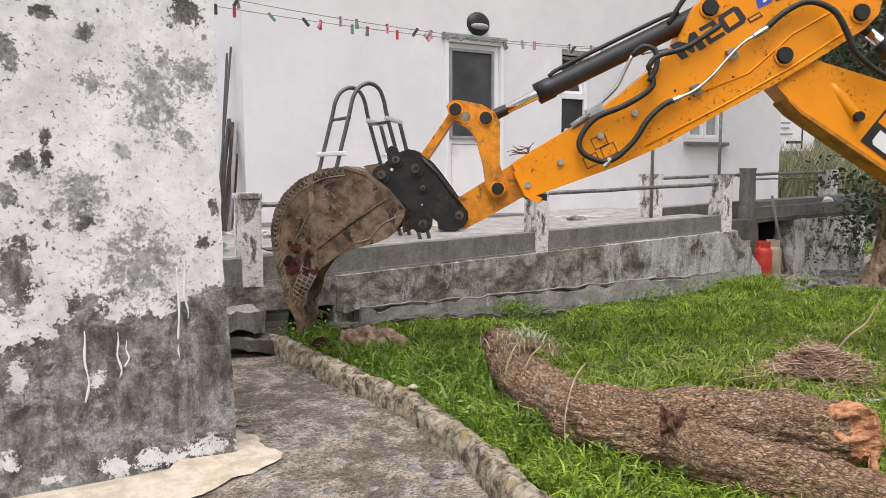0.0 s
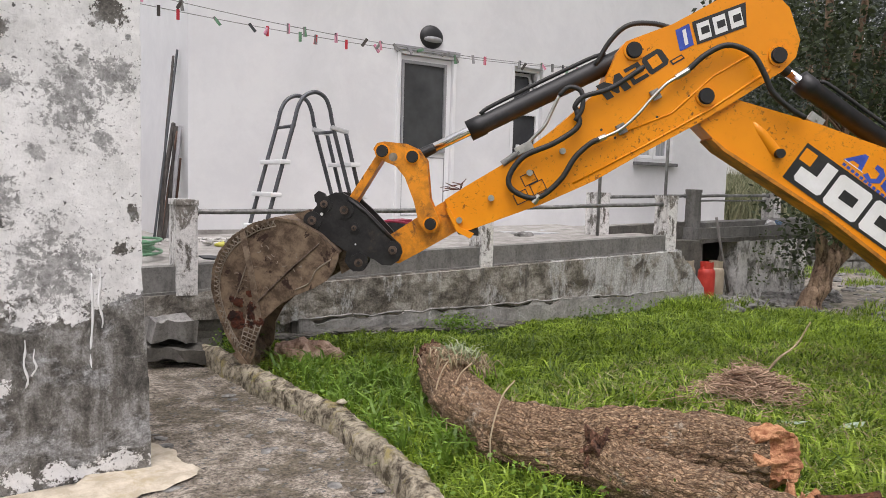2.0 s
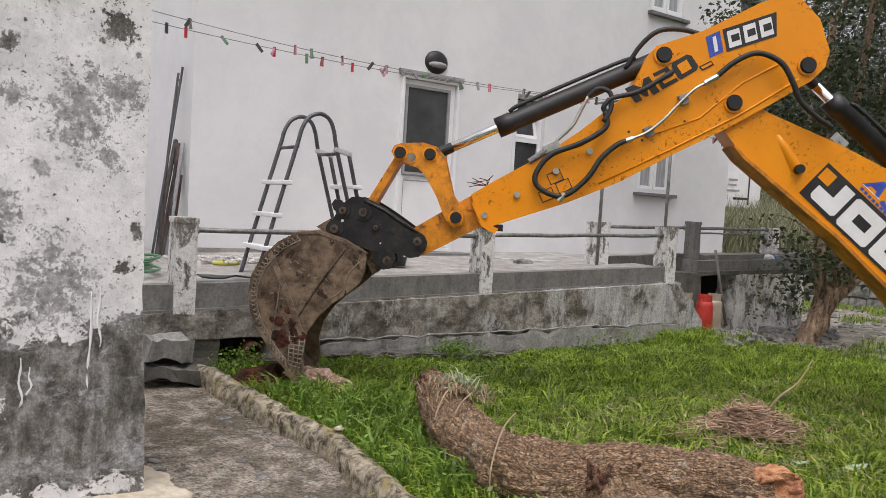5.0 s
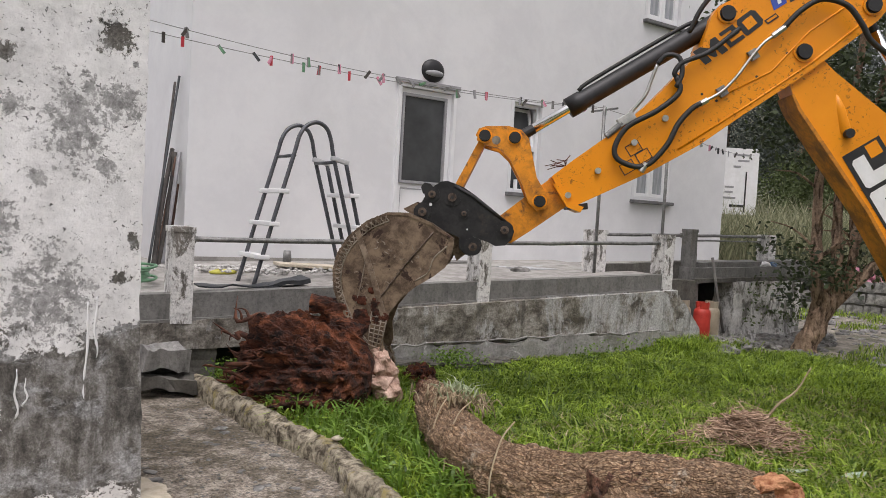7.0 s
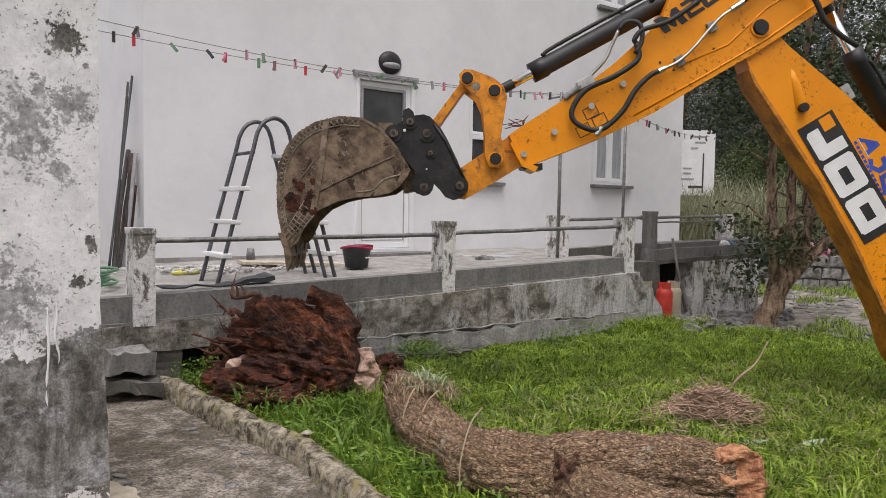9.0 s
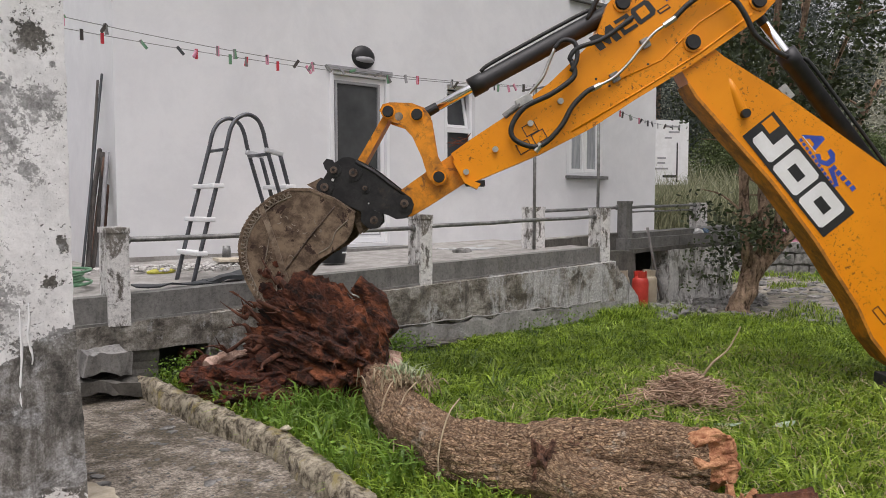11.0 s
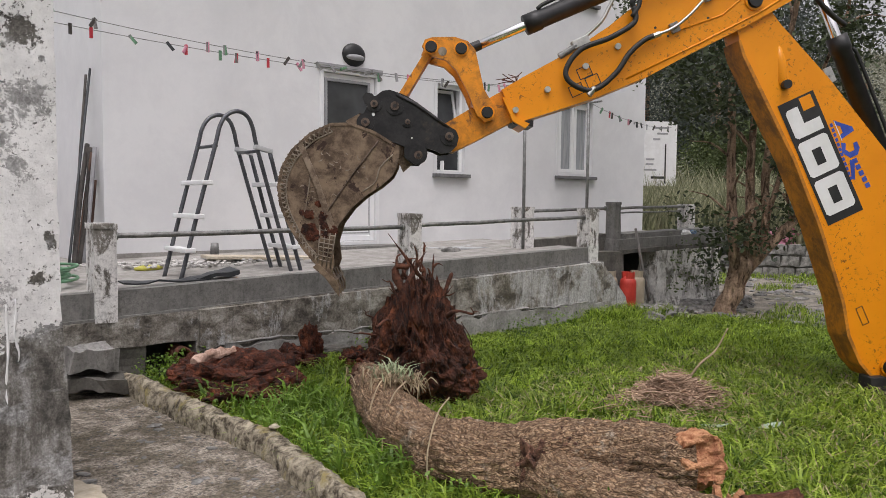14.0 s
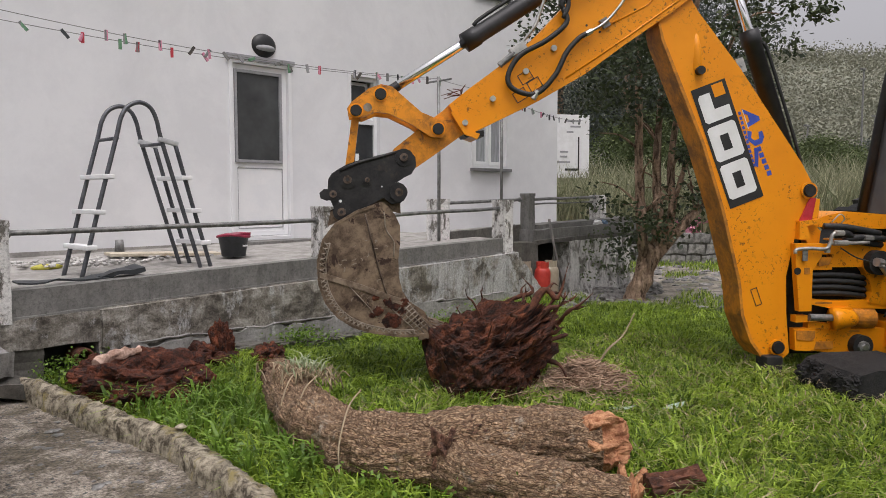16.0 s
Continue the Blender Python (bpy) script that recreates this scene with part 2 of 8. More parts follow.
def bark(name, dark, light, turn=0.0, stretch=(20, 46, 46)):
    """Ridged bark: cracks drawn out along the stem, flakes and pale lichen."""
    m, n, l, b = nodes_of(name)
    co = n.new("ShaderNodeTexCoord")

    def field(scale, detail, rough, distort):
        rot = n.new("ShaderNodeMapping")
        rot.inputs["Rotation"].default_value = (0, 0, radians(turn))
        l.new(co.outputs["Object"], rot.inputs[0])
        mp = n.new("ShaderNodeMapping")
        mp.inputs["Scale"].default_value = stretch
        l.new(rot.outputs[0], mp.inputs[0])
        t = n.new("ShaderNodeTexNoise")
        t.inputs["Scale"].default_value, t.inputs["Detail"].default_value = scale, detail
        t.inputs["Roughness"].default_value, t.inputs["Distortion"].default_value = rough, distort
        l.new(mp.outputs[0], t.inputs["Vector"])
        return t.outputs["Fac"]

    f = tex(n, l, 30, 10, 0.75, 0.4)
    ridge = field(1.0, 8, 0.62, 0.9)
    c = ramp(n, l, f, [(0.3, dark), (0.7, light)])
    crack = ramp(n, l, ridge, [(0.38, (0, 0, 0)), (0.47, (0.8, 0.8, 0.8)), (0.6, (1, 1, 1))])
    c = mix(n, l, crack, tuple(0.5 * q for q in dark), c)
    lich = ramp(n, l, tex(n, l, 4, 10, 0.8, 0, (1, 1, 1), (3, 3, 3)), [(0.52, (0, 0, 0)), (0.72, (0.6, 0.6, 0.6))])
    c = mix(n, l, lich, c, tuple(min(1, 1.15 * q) for q in light))
    damp = ramp(n, l, tex(n, l, 2.2, 6, 0.7, 0, (1, 1, 1), (8, 1, 3)), [(0.5, (0, 0, 0)), (0.7, (0.7, 0.7, 0.7))])
    c = mix(n, l, damp, c, (0.12, 0.05, 0.03))
    l.new(c, b.inputs["Base Color"])
    b.inputs["Roughness"].default_value = 0.95
    h = mix(n, l, 0.35, crack, f)
    bump(n, l, b, h, 1.0, 0.03)
    return m


def retaining_render():
    """Brown-grey wet render: lime left on the far stretch and in a few streaks, dark top band, cracks."""
    m, n, l, b = nodes_of("stained_retaining_render")
    co = n.new("ShaderNodeTexCoord")
    sep = n.new("ShaderNodeSeparateXYZ")
    l.new(co.outputs["Object"], sep.inputs[0])
    c = ramp(n, l, tex(n, l, 5, 14, 0.74, 0.3, (1, 1, 1.3)), [(0.40, (0.075, 0.066, 0.054)), (0.5, (0.215, 0.195, 0.165)), (0.61, (0.41, 0.39, 0.35))])
    far = n.new("ShaderNodeMapRange")
    far.inputs[1].default_value, far.inputs[2].default_value = 4.2, 6.2
    far.inputs[3].default_value, far.inputs[4].default_value = -0.03, 0.075
    l.new(sep.outputs["X"], far.inputs[0])
    lime = calc(n, l, "ADD", tex(n, l, 3.2, 14, 0.78, 0.4, (1, 1, 0.55), (7, 3, 1)), far.outputs[0])
    c = mix(n, l, ramp(n, l, lime, [(0.525, (0, 0, 0)), (0.56, (0.6,) * 3), (0.63, (1, 1, 1))]), c, ramp(n, l, tex(n, l, 40, 10, 0.8), [(0.38, (0.30, 0.30, 0.295)), (0.6, (0.62, 0.62, 0.615))]))
    streak = ramp(n, l, tex(n, l, 7, 10, 0.72, 0.1, (1, 1, 0.10), (2, 0, 0)), [(0.53, (0, 0, 0)), (0.68, (0.75,) * 3)])
    c = mix(n, l, streak, c, (0.05, 0.047, 0.042))
    moss = ramp(n, l, tex(n, l, 4.5, 10, 0.72, 0.2, offset=(0, 9, 4)), [(0.56, (0, 0, 0)), (0.70, (0.6,) * 3)])
    c = mix(n, l, moss, c, (0.11, 0.10, 0.06))
    grit = ramp(n, l, tex(n, l, 60, 10, 0.8, 0.2, offset=(1, 6, 2)), [(0.38, (0.6,) * 3), (0.5, (1,) * 3), (0.64, (1.3,) * 3)])
    c = mix(n, l, 1.0, c, grit, "MULTIPLY")
    l.new(c, b.inputs["Base Color"])
    b.inputs["Roughness"].default_value = 0.93
    bump(n, l, b, tex(n, l, 26, 12, 0.78), 0.8, 0.014)
    return m


def flaky_bark(name):
    """Bark in long flakes parted by dark cracks; runs along the stem by the mesh's own u (length) and v (girth), in metres."""
    m, n, l, b = nodes_of(name)
    co = n.new("ShaderNodeTexCoord")
    warp = n.new("ShaderNodeTexNoise")
    warp.inputs["Scale"].default_value, warp.inputs["Detail"].default_value = 12, 6
    l.new(co.outputs["UV"], warp.inputs["Vector"])
    add = n.new("ShaderNodeVectorMath")
    add.operation = "MULTIPLY_ADD"
    add.inputs[1].default_value = (0.05, 0.028, 0)
    l.new(warp.outputs["Color"], add.inputs[0])
    l.new(co.outputs["UV"], add.inputs[2])
    mp = n.new("ShaderNodeMapping")
    mp.inputs["Scale"].default_value = (30, 92, 1)
    l.new(add.outputs[0], mp.inputs["Vector"])
    vo = n.new("ShaderNodeTexVoronoi")
    vo.feature = "DISTANCE_TO_EDGE"
    vo.inputs["Scale"].default_value = 1.0
    l.new(mp.outputs[0], vo.inputs["Vector"])
    vc = n.new("ShaderNodeTexVoronoi")
    vc.inputs["Scale"].default_value = 1.0
    l.new(mp.outputs[0], vc.inputs["Vector"])
    fine = tex(n, l, 55, 8, 0.7, 0.4)
    c = ramp(n, l, fine, [(0.36, (0.13, 0.073, 0.041)), (0.5, (0.29, 0.187, 0.108)), (0.64, (0.50, 0.36, 0.235))])
    sp = n.new("ShaderNodeSeparateXYZ")
    l.new(vc.outputs["Color"], sp.inputs[0])
    tone = ramp(n, l, sp.outputs[0], [(0.0, (0.7, 0.69, 0.68)), (1.0, (1.25, 1.23, 1.2))])
    c = mix(n, l, 1.0, c, tone, "MULTIPLY")
    crack = ramp(n, l, vo.outputs["Distance"], [(0.0, (0.25,) * 3), (0.13, (1, 1, 1))])
    c = mix(n, l, crack, (0.085, 0.05, 0.03), c)
    damp = ramp(n, l, tex(n, l, 2.6, 8, 0.72, 0.2, offset=(8, 1, 3)), [(0.53, (0, 0, 0)), (0.68, (0.7,) * 3)])
    c = mix(n, l, damp, c, mix(n, l, crack, (0.06, 0.03, 0.019), (0.27, 0.15, 0.09)))
    lich = ramp(n, l, tex(n, l, 8, 12, 0.8, 0.2, offset=(3, 3, 3)), [(0.56, (0, 0, 0)), (0.66, (0.8,) * 3)])
    c = mix(n, l, lich, c, ramp(n, l, fine, [(0.4, (0.22, 0.185, 0.14)), (0.6, (0.54, 0.48, 0.39))]))
    l.new(c, b.inputs["Base Color"])
    b.inputs["Roughness"].default_value = 0.95
    h = calc(n, l, "MULTIPLY_ADD", fine, 0.8, crack)
    bump(n, l, b, h, 0.9, 0.015)
    return m


M_PLASTER = weathered_plaster()
M_WALL = retaining_render()
M_FOOTING = stained_wall("pale_cement_footing", ((0.20, 0.195, 0.185), (0.40, 0.39, 0.37)), 0.58, (0.56, 0.56, 0.55), 2.0)
M_PARAPET = stained_wall("grey_cement_render", ((0.13, 0.128, 0.12), (0.24, 0.235, 0.22)), 0.74)
M_DARKWALL = stained_wall("dark_cement", ((0.055, 0.052, 0.046), (0.17, 0.16, 0.14)), 0.66)
M_POST = stained_wall("peeling_white_post", ((0.09, 0.08, 0.07), (0.26, 0.24, 0.21)), 0.43, (0.72, 0.71, 0.69), 3.0)
M_MOULDY = stained_wall("mouldy_lime_wall", ((0.13, 0.12, 0.10), (0.34, 0.33, 0.30)), 0.44, (0.70, 0.69, 0.66), 2.2)
M_WHITE = mat("white_house_paint", (0.67, 0.675, 0.685), (0.74, 0.745, 0.75), 1.2, 0.85, bump_s=0.12, bump_d=0.004, stain=(0.62, 0.625, 0.63), stain_scale=0.7, stain_at=(0.5, 0.8))
M_PVC = mat("white_pvc", (0.74, 0.75, 0.76), (0.80, 0.80, 0.80), 3, 0.35, bump_s=0.0)
M_GREYPVC = mat("pale_grey_plastic", (0.42, 0.43, 0.44), (0.54, 0.55, 0.56), 12, 0.4, bump_s=0.05)
M_GREYTRIM = mat("grey_window_trim", (0.26, 0.26, 0.27), (0.34, 0.34, 0.35), 6, 0.6)
M_SILL = mat("dark_stone_sill", (0.10, 0.10, 0.10), (0.20, 0.20, 0.20), 14, 0.7)
M_CONC = mossy_path()
M_MORTAR = mat("cream_mortar", (0.42, 0.365, 0.275), (0.62, 0.56, 0.45), 9, 0.9, bump_s=0.5, bump_d=0.008, stain=(0.40, 0.33, 0.20), stain_scale=4)
M_MORTARCHIP = mat("pale_mortar_chips", (0.34, 0.33, 0.31), (0.56, 0.55, 0.53), 12, 0.95, bump_s=0.4, island=True)
M_CURB = mat("mossy_curb_stone", (0.07, 0.055, 0.035), (0.58, 0.51, 0.38), 15, 0.95, bump_s=1.0, bump_d=0.02, stain=(0.34, 0.28, 0.11), stain_scale=6, stain_at=(0.53, 0.64))
M_FLOOR = mat("terrace_concrete", (0.24, 0.23, 0.21), (0.40, 0.385, 0.36), 5, 0.9, bump_s=0.3, stain=(0.16, 0.15, 0.14), stain_scale=1.6)
M_RUBBLE = mat("grey_rubble", (0.10, 0.098, 0.09), (0.34, 0.33, 0.31), 6, 0.92, bump_s=0.6, bump_d=0.01, island=True)
M_SOIL = mat("red_brown_soil", (0.018, 0.006, 0.0035), (0.14, 0.036, 0.014), 16, 0.97, bump_s=1.0, bump_d=0.03, stain=(0.30, 0.085, 0.033), stain_scale=9, stain_at=(0.52, 0.7))
M_CLOD = mat("fibrous_red_soil", (0.014, 0.006, 0.004), (0.135, 0.041, 0.018), 18, 0.97, bump_s=1.0, bump_d=0.03, stretch=(0.5, 1, 1), stain=(0.31, 0.10, 0.04), stain_scale=7, stain_at=(0.53, 0.68))
M_ROOT = mat("dark_root_bark", (0.04, 0.016, 0.010), (0.15, 0.055, 0.028), 20, 0.95, bump_s=0.7)
M_BARK = flaky_bark("flaky_log_bark")
M_TREEBARK = bark("reddish_tree_bark", (0.16, 0.10, 0.065), (0.50, 0.36, 0.25), 0, (16, 16, 3))
M_KNOT = mat("torn_reddish_bark", (0.06, 0.028, 0.018), (0.26, 0.13, 0.08), 22, 0.95, bump_s=1.0, bump_d=0.02)
M_CUT = mat("fresh_cut_wood", (0.27, 0.10, 0.042), (0.60, 0.32, 0.165), 18, 0.85, bump_s=0.7, bump_d=0.012, stretch=(1, 1, 2.5), stain=(0.26, 0.10, 0.05), stain_scale=5)
M_STUMP = mat("pale_pink_wood", (0.30, 0.18, 0.13), (0.66, 0.47, 0.38), 14, 0.85, bump_s=0.7, bump_d=0.012, stain=(0.2, 0.10, 0.06), stain_scale=5)
M_GROUND = mat("grassy_earth", (0.02, 0.04, 0.008), (0.05, 0.085, 0.018), 6, 0.98, bump_s=0.8, bump_d=0.03, stain=(0.08, 0.055, 0.03), stain_scale=2.2, stain_at=(0.62, 0.75))
M_YARD = mat("stony_yard_earth", (0.17, 0.15, 0.12), (0.42, 0.38, 0.32), 5, 0.97, bump_s=0.9, bump_d=0.03, stain=(0.07, 0.09, 0.03), stain_scale=1.2, stain_at=(0.5, 0.62))


def leafy(name, dark, light, rough=0.5, trans=0.25):
    m, n, l, b = nodes_of(name)
    g = n.new("ShaderNodeNewGeometry")
    c = ramp(n, l, g.outputs["Random Per Island"], [(0.0, dark), (0.6, light), (1.0, tuple(min(1, 1.35 * q) for q in light))])
    big = tex(n, l, 1.3, 5, 0.6)
    c = mix(n, l, ramp(n, l, big, [(0.4, (0, 0, 0)), (0.7, (0.35,) * 3)]), c, tuple(0.55 * q for q in dark))
    clump = tex(n, l, 6.5, 4, 0.6, offset=(4, 2, 0))
    c = mix(n, l, ramp(n, l, clump, [(0.42, (0.45,) * 3), (0.58, (0, 0, 0))]), c, tuple(0.6 * q for q in dark))
    l.new(c, b.inputs["Base Color"])
    b.inputs["Roughness"].default_value = rough
    t = n.new("ShaderNodeBsdfTranslucent")
    l.new(c, t.inputs["Color"])
    mx = n.new("ShaderNodeMixShader")
    mx.inputs[0].default_value = trans
    l.new(b.outputs[0], mx.inputs[1])
    l.new(t.outputs[0], mx.inputs[2])
    l.new(mx.outputs[0], n["Material Output"].inputs["Surface"])
    return m


M_MIDTREE = leafy("green_bush_leaf", (0.06, 0.09, 0.03), (0.15, 0.19, 0.07), 0.7, 0.2)
M_GRASS = leafy("lush_grass", (0.055, 0.125, 0.010), (0.40, 0.54, 0.072), 0.45, 0.42)
M_DRYGRASS = leafy("dry_straw", (0.30, 0.23, 0.13), (0.50, 0.40, 0.27), 0.8, 0.1)
M_PALEGRASS = leafy("torn_pale_grass", (0.25, 0.32, 0.16), (0.50, 0.56, 0.36), 0.6, 0.3)
M_WEED = leafy("weed_leaf", (0.10, 0.19, 0.022), (0.22, 0.36, 0.055), 0.45, 0.35)
M_LEAF = leafy("dark_tree_leaf", (0.03, 0.045, 0.022), (0.075, 0.10, 0.042), 0.5, 0.25)
# pale and low in contrast: distance haze is put into this leaf colour
M_FARLEAF = leafy("haze_paled_hill_leaf", (0.215, 0.222, 0.165), (0.285, 0.285, 0.215), 0.95, 0.2)
M_ROOTSTRAW = leafy("reddish_root_straw", (0.25, 0.15, 0.095), (0.56, 0.40, 0.28), 0.85, 0.05)
M_REED = leafy("pale_reed", (0.20, 0.23, 0.12), (0.44, 0.43, 0.28), 0.8, 0.25)

M_YELLOW = yellow_paint()
M_GRIMYELLOW = mat("grimy_enamel", (0.44, 0.16, 0.008), (0.84, 0.30, 0.006), 6, 0.5, bump_s=0.15, bump_d=0.003, stain=(0.15, 0.06, 0.018), stain_scale=7, stain_at=(0.55, 0.64))
M_DIRTYELLOW = mat("mud_stained_enamel", (0.26, 0.10, 0.014), (0.72, 0.26, 0.012), 5, 0.7, bump_s=0.3, bump_d=0.004, stain=(0.09, 0.045, 0.018), stain_scale=4, stain_at=(0.60, 0.70))
M_BLACK = mat("black_paint", (0.008, 0.008, 0.009), (0.018, 0.018, 0.018), 9, 0.5, bump_s=0.08, stain=(0.06, 0.048, 0.038), stain_scale=5, stain_at=(0.62, 0.82))
M_HITCH = mat("worn_black_steel", (0.012, 0.012, 0.013), (0.035, 0.034, 0.034), 12, 0.5, 0.3, bump_s=0.15, stain=(0.12, 0.085, 0.06), stain_scale=5, stain_at=(0.58, 0.8))
M_RUBBER = mat("black_rubber", (0.012, 0.012, 0.012), (0.028, 0.028, 0.028), 30, 0.6)
# blacker than the plain rubber: shade under the machine is in the colour
M_SHADERUBBER = mat("muddy_shade_dark_rubber", (0.008, 0.008, 0.008), (0.020, 0.019, 0.018), 14, 0.97, bump_s=0.6, bump_d=0.012)
M_CHROME = mat("chrome_rod", (0.75, 0.75, 0.76), (0.85, 0.85, 0.86), 3, 0.14, 1.0, bump_s=0.0)
M_STEEL = mat("zinc_steel", (0.42, 0.42, 0.40), (0.62, 0.61, 0.58), 12, 0.38, 0.9, bump_s=0.05)
M_BUCKET = mat("muddy_worn_steel", (0.075, 0.048, 0.030), (0.27, 0.195, 0.13), 9, 0.6, 0.3, bump_s=0.5, bump_d=0.008, stain=(0.035, 0.016, 0.010), stain_scale=5.5, stain_at=(0.585, 0.61))
M_WORNPIN = mat("worn_brown_pin_steel", (0.05, 0.035, 0.028), (0.20, 0.15, 0.12), 18, 0.45, 0.7, bump_s=0.15)
M_PIPE = mat("dull_zinc_pipe", (0.30, 0.29, 0.27), (0.50, 0.49, 0.46), 14, 0.45, 0.6, bump_s=0.1, stain=(0.08, 0.06, 0.04), stain_scale=9, stain_at=(0.55, 0.7))
M_BAND = mat("rubbed_band_steel", (0.13, 0.09, 0.062), (0.34, 0.265, 0.195), 12, 0.5, 0.4, bump_s=0.3)
M_WEAR = mat("bright_weld_bead", (0.17, 0.135, 0.10), (0.36, 0.31, 0.25), 16, 0.6, 0.4, bump_s=0.4)
M_GALV = mat("weathered_galvanised", (0.16, 0.16, 0.155), (0.32, 0.32, 0.31), 16, 0.6, 0.6, bump_s=0.2)
M_DECALW = mat("white_decal", (0.72, 0.72, 0.71), (0.80, 0.80, 0.80), 6, 0.4, bump_s=0)
M_DECALK = mat("black_decal", (0.015, 0.015, 0.016), (0.03, 0.03, 0.03), 6, 0.4, bump_s=0)
M_DECALB = mat("blue_decal", (0.03, 0.06, 0.35), (0.05, 0.10, 0.45), 6, 0.4, bump_s=0)
M_DECALR = mat("red_plastic", (0.42, 0.02, 0.03), (0.55, 0.04, 0.06), 6, 0.4, bump_s=0.05)
M_PAILRIM = mat("crimson_plastic", (0.20, 0.012, 0.035), (0.32, 0.02, 0.06), 6, 0.45, bump_s=0.05)
M_LADDER = mat("grey_ladder_tube", (0.07, 0.075, 0.085), (0.12, 0.125, 0.135), 14, 0.4, 0.4, bump_s=0.05)
M_GASRED = mat("red_gas_paint", (0.42, 0.03, 0.02), (0.56, 0.055, 0.035), 8, 0.5, bump_s=0.1)
M_GASBEIGE = mat("beige_gas_paint", (0.34, 0.29, 0.21), (0.44, 0.38, 0.29), 8, 0.55, bump_s=0.1)
M_GREENHOSE = mat("green_hose", (0.08, 0.20, 0.11), (0.16, 0.32, 0.19), 20, 0.5, bump_s=0)
M_WOODPOLE = mat("weathered_wood_pole", (0.03, 0.027, 0.025), (0.10, 0.088, 0.078), 10, 0.9, bump_s=0.4, stretch=(1, 1, 0.1))
M_RUSTPOLE = mat("reddish_wood_pole", (0.07, 0.04, 0.03), (0.20, 0.12, 0.085), 10, 0.9, bump_s=0.4, stretch=(1, 1, 0.1))
# near-black for hollows and unlit rooms: the shade is in the colour
M_DARK = mat("hollow_shade_dark", (0.04, 0.04, 0.04), (0.07, 0.07, 0.07), 6, 0.95, bump_s=0)
M_STICK = mat("grey_stick_wood", (0.16, 0.15, 0.14), (0.30, 0.28, 0.26), 10, 0.9, bump_s=0.3, stretch=(1, 1, 0.1))
M_BLUEBAG = mat("blue_bag_plastic", (0.10, 0.18, 0.32), (0.20, 0.30, 0.45), 9, 0.5)
M_YELLOWPLASTIC = mat("yellow_plastic", (0.45, 0.42, 0.06), (0.55, 0.52, 0.10), 6, 0.5, bump_s=0)
M_PINK = mat("pink_flower", (0.6, 0.2, 0.3), (0.75, 0.4, 0.5), 30, 0.8, bump_s=0)
M_ROAD = mat("far_road_asphalt", (0.16, 0.16, 0.16), (0.24, 0.24, 0.235), 4, 0.9)


def glass():
    m, n, l, b = nodes_of("dark_window_glass")
    # base grey lifted to stand in for sky mirrored in the panes
    l.new(ramp(n, l, tex(n, l, 2, 4), [(0.3, (0.035, 0.037, 0.040)), (0.7, (0.075, 0.078, 0.082))]), b.inputs["Base Color"])
    b.inputs["Roughness"].default_value = 0.12
    b.inputs["IOR"].default_value = 1.5
    return m


M_GLASS = glass()
M_PALEGLASS = mat("curtained_glass", (0.26, 0.275, 0.29), (0.42, 0.435, 0.45), 5, 0.12, bump_s=0, stretch=(5, 1, 0.4))
M_CURTAIN = mat("window_curtain", (0.35, 0.36, 0.37), (0.5, 0.51, 0.52), 5, 0.8, stretch=(6, 1, 0.3))

M_DARKPLASTIC = mat("dark_grey_plastic", (0.02, 0.024, 0.027), (0.04, 0.045, 0.05), 9, 0.5, bump_s=0)
# haze over the far trees is mixed into their leaf colour
M_FARTREE = leafy("haze_paled_tree_leaf", (0.075, 0.092, 0.085), (0.125, 0.145, 0.125), 0.8, 0.15)
M_GREYLEAF = mat("pale_leaf", (0.30, 0.40, 0.30), (0.45, 0.55, 0.44), 20, 0.6)
M_DARKMETAL = mat("dark_grimy_metal", (0.012, 0.012, 0.012), (0.035, 0.032, 0.03), 8, 0.7, 0.2, bump_s=0.2)
# hill ground painted pale to carry the distance haze
M_HILL = mat("haze_paled_hillside", (0.20, 0.21, 0.165), (0.28, 0.285, 0.22), 0.35, 0.98, bump_s=0.5, bump_d=0.5, stain=(0.20, 0.18, 0.12), stain_scale=0.08)

# ---- building helpers ----


def mesh_of(bm, material, smooth=False, bevel=0.0):
    me = bpy.data.meshes.new("mesh")
    if bevel:
        bmesh.ops.bevel(bm, geom=[e for e in bm.edges if e.calc_face_angle(0) > 0.5], offset=bevel, segments=2, affect="EDGES", profile=0.6)
    bmesh.ops.recalc_face_normals(bm, faces=bm.faces)
    bm.to_mesh(me)
    bm.free()
    me.materials.append(material)
    if smooth:
        me.polygons.foreach_set("use_smooth", [True] * len(me.polygons))
    return me


def part(name, bm, material, parent=None, label="", m=None, smooth=False, bevel=0.0):
    ob = new(name, bm if isinstance(bm, bpy.types.Mesh) else mesh_of(bm, material, smooth, bevel))
    ob.parent = parent
    if m is not None:
        ob.matrix_basis = m
    if label:
        tagged(ob, label)
    return ob


def thing(name, label, category, at=None, group="", kind=""):
    ob = new(name)
    ob.empty_display_size = 0.1
    if at is not None:
        ob.matrix_basis = at if isinstance(at, Matrix) else Matrix.Translation(at)
    return tagged(ob, label, category, group, kind)


def box(lo, hi, bm=None):
    bm = bm or bmesh.new()
    lo, hi = Vector(lo), Vector(hi)
    bmesh.ops.create_cube(bm, size=1, matrix=Matrix.Translation((lo + hi) / 2) @ Matrix.Diagonal((*(hi - lo), 1)))
    return bm


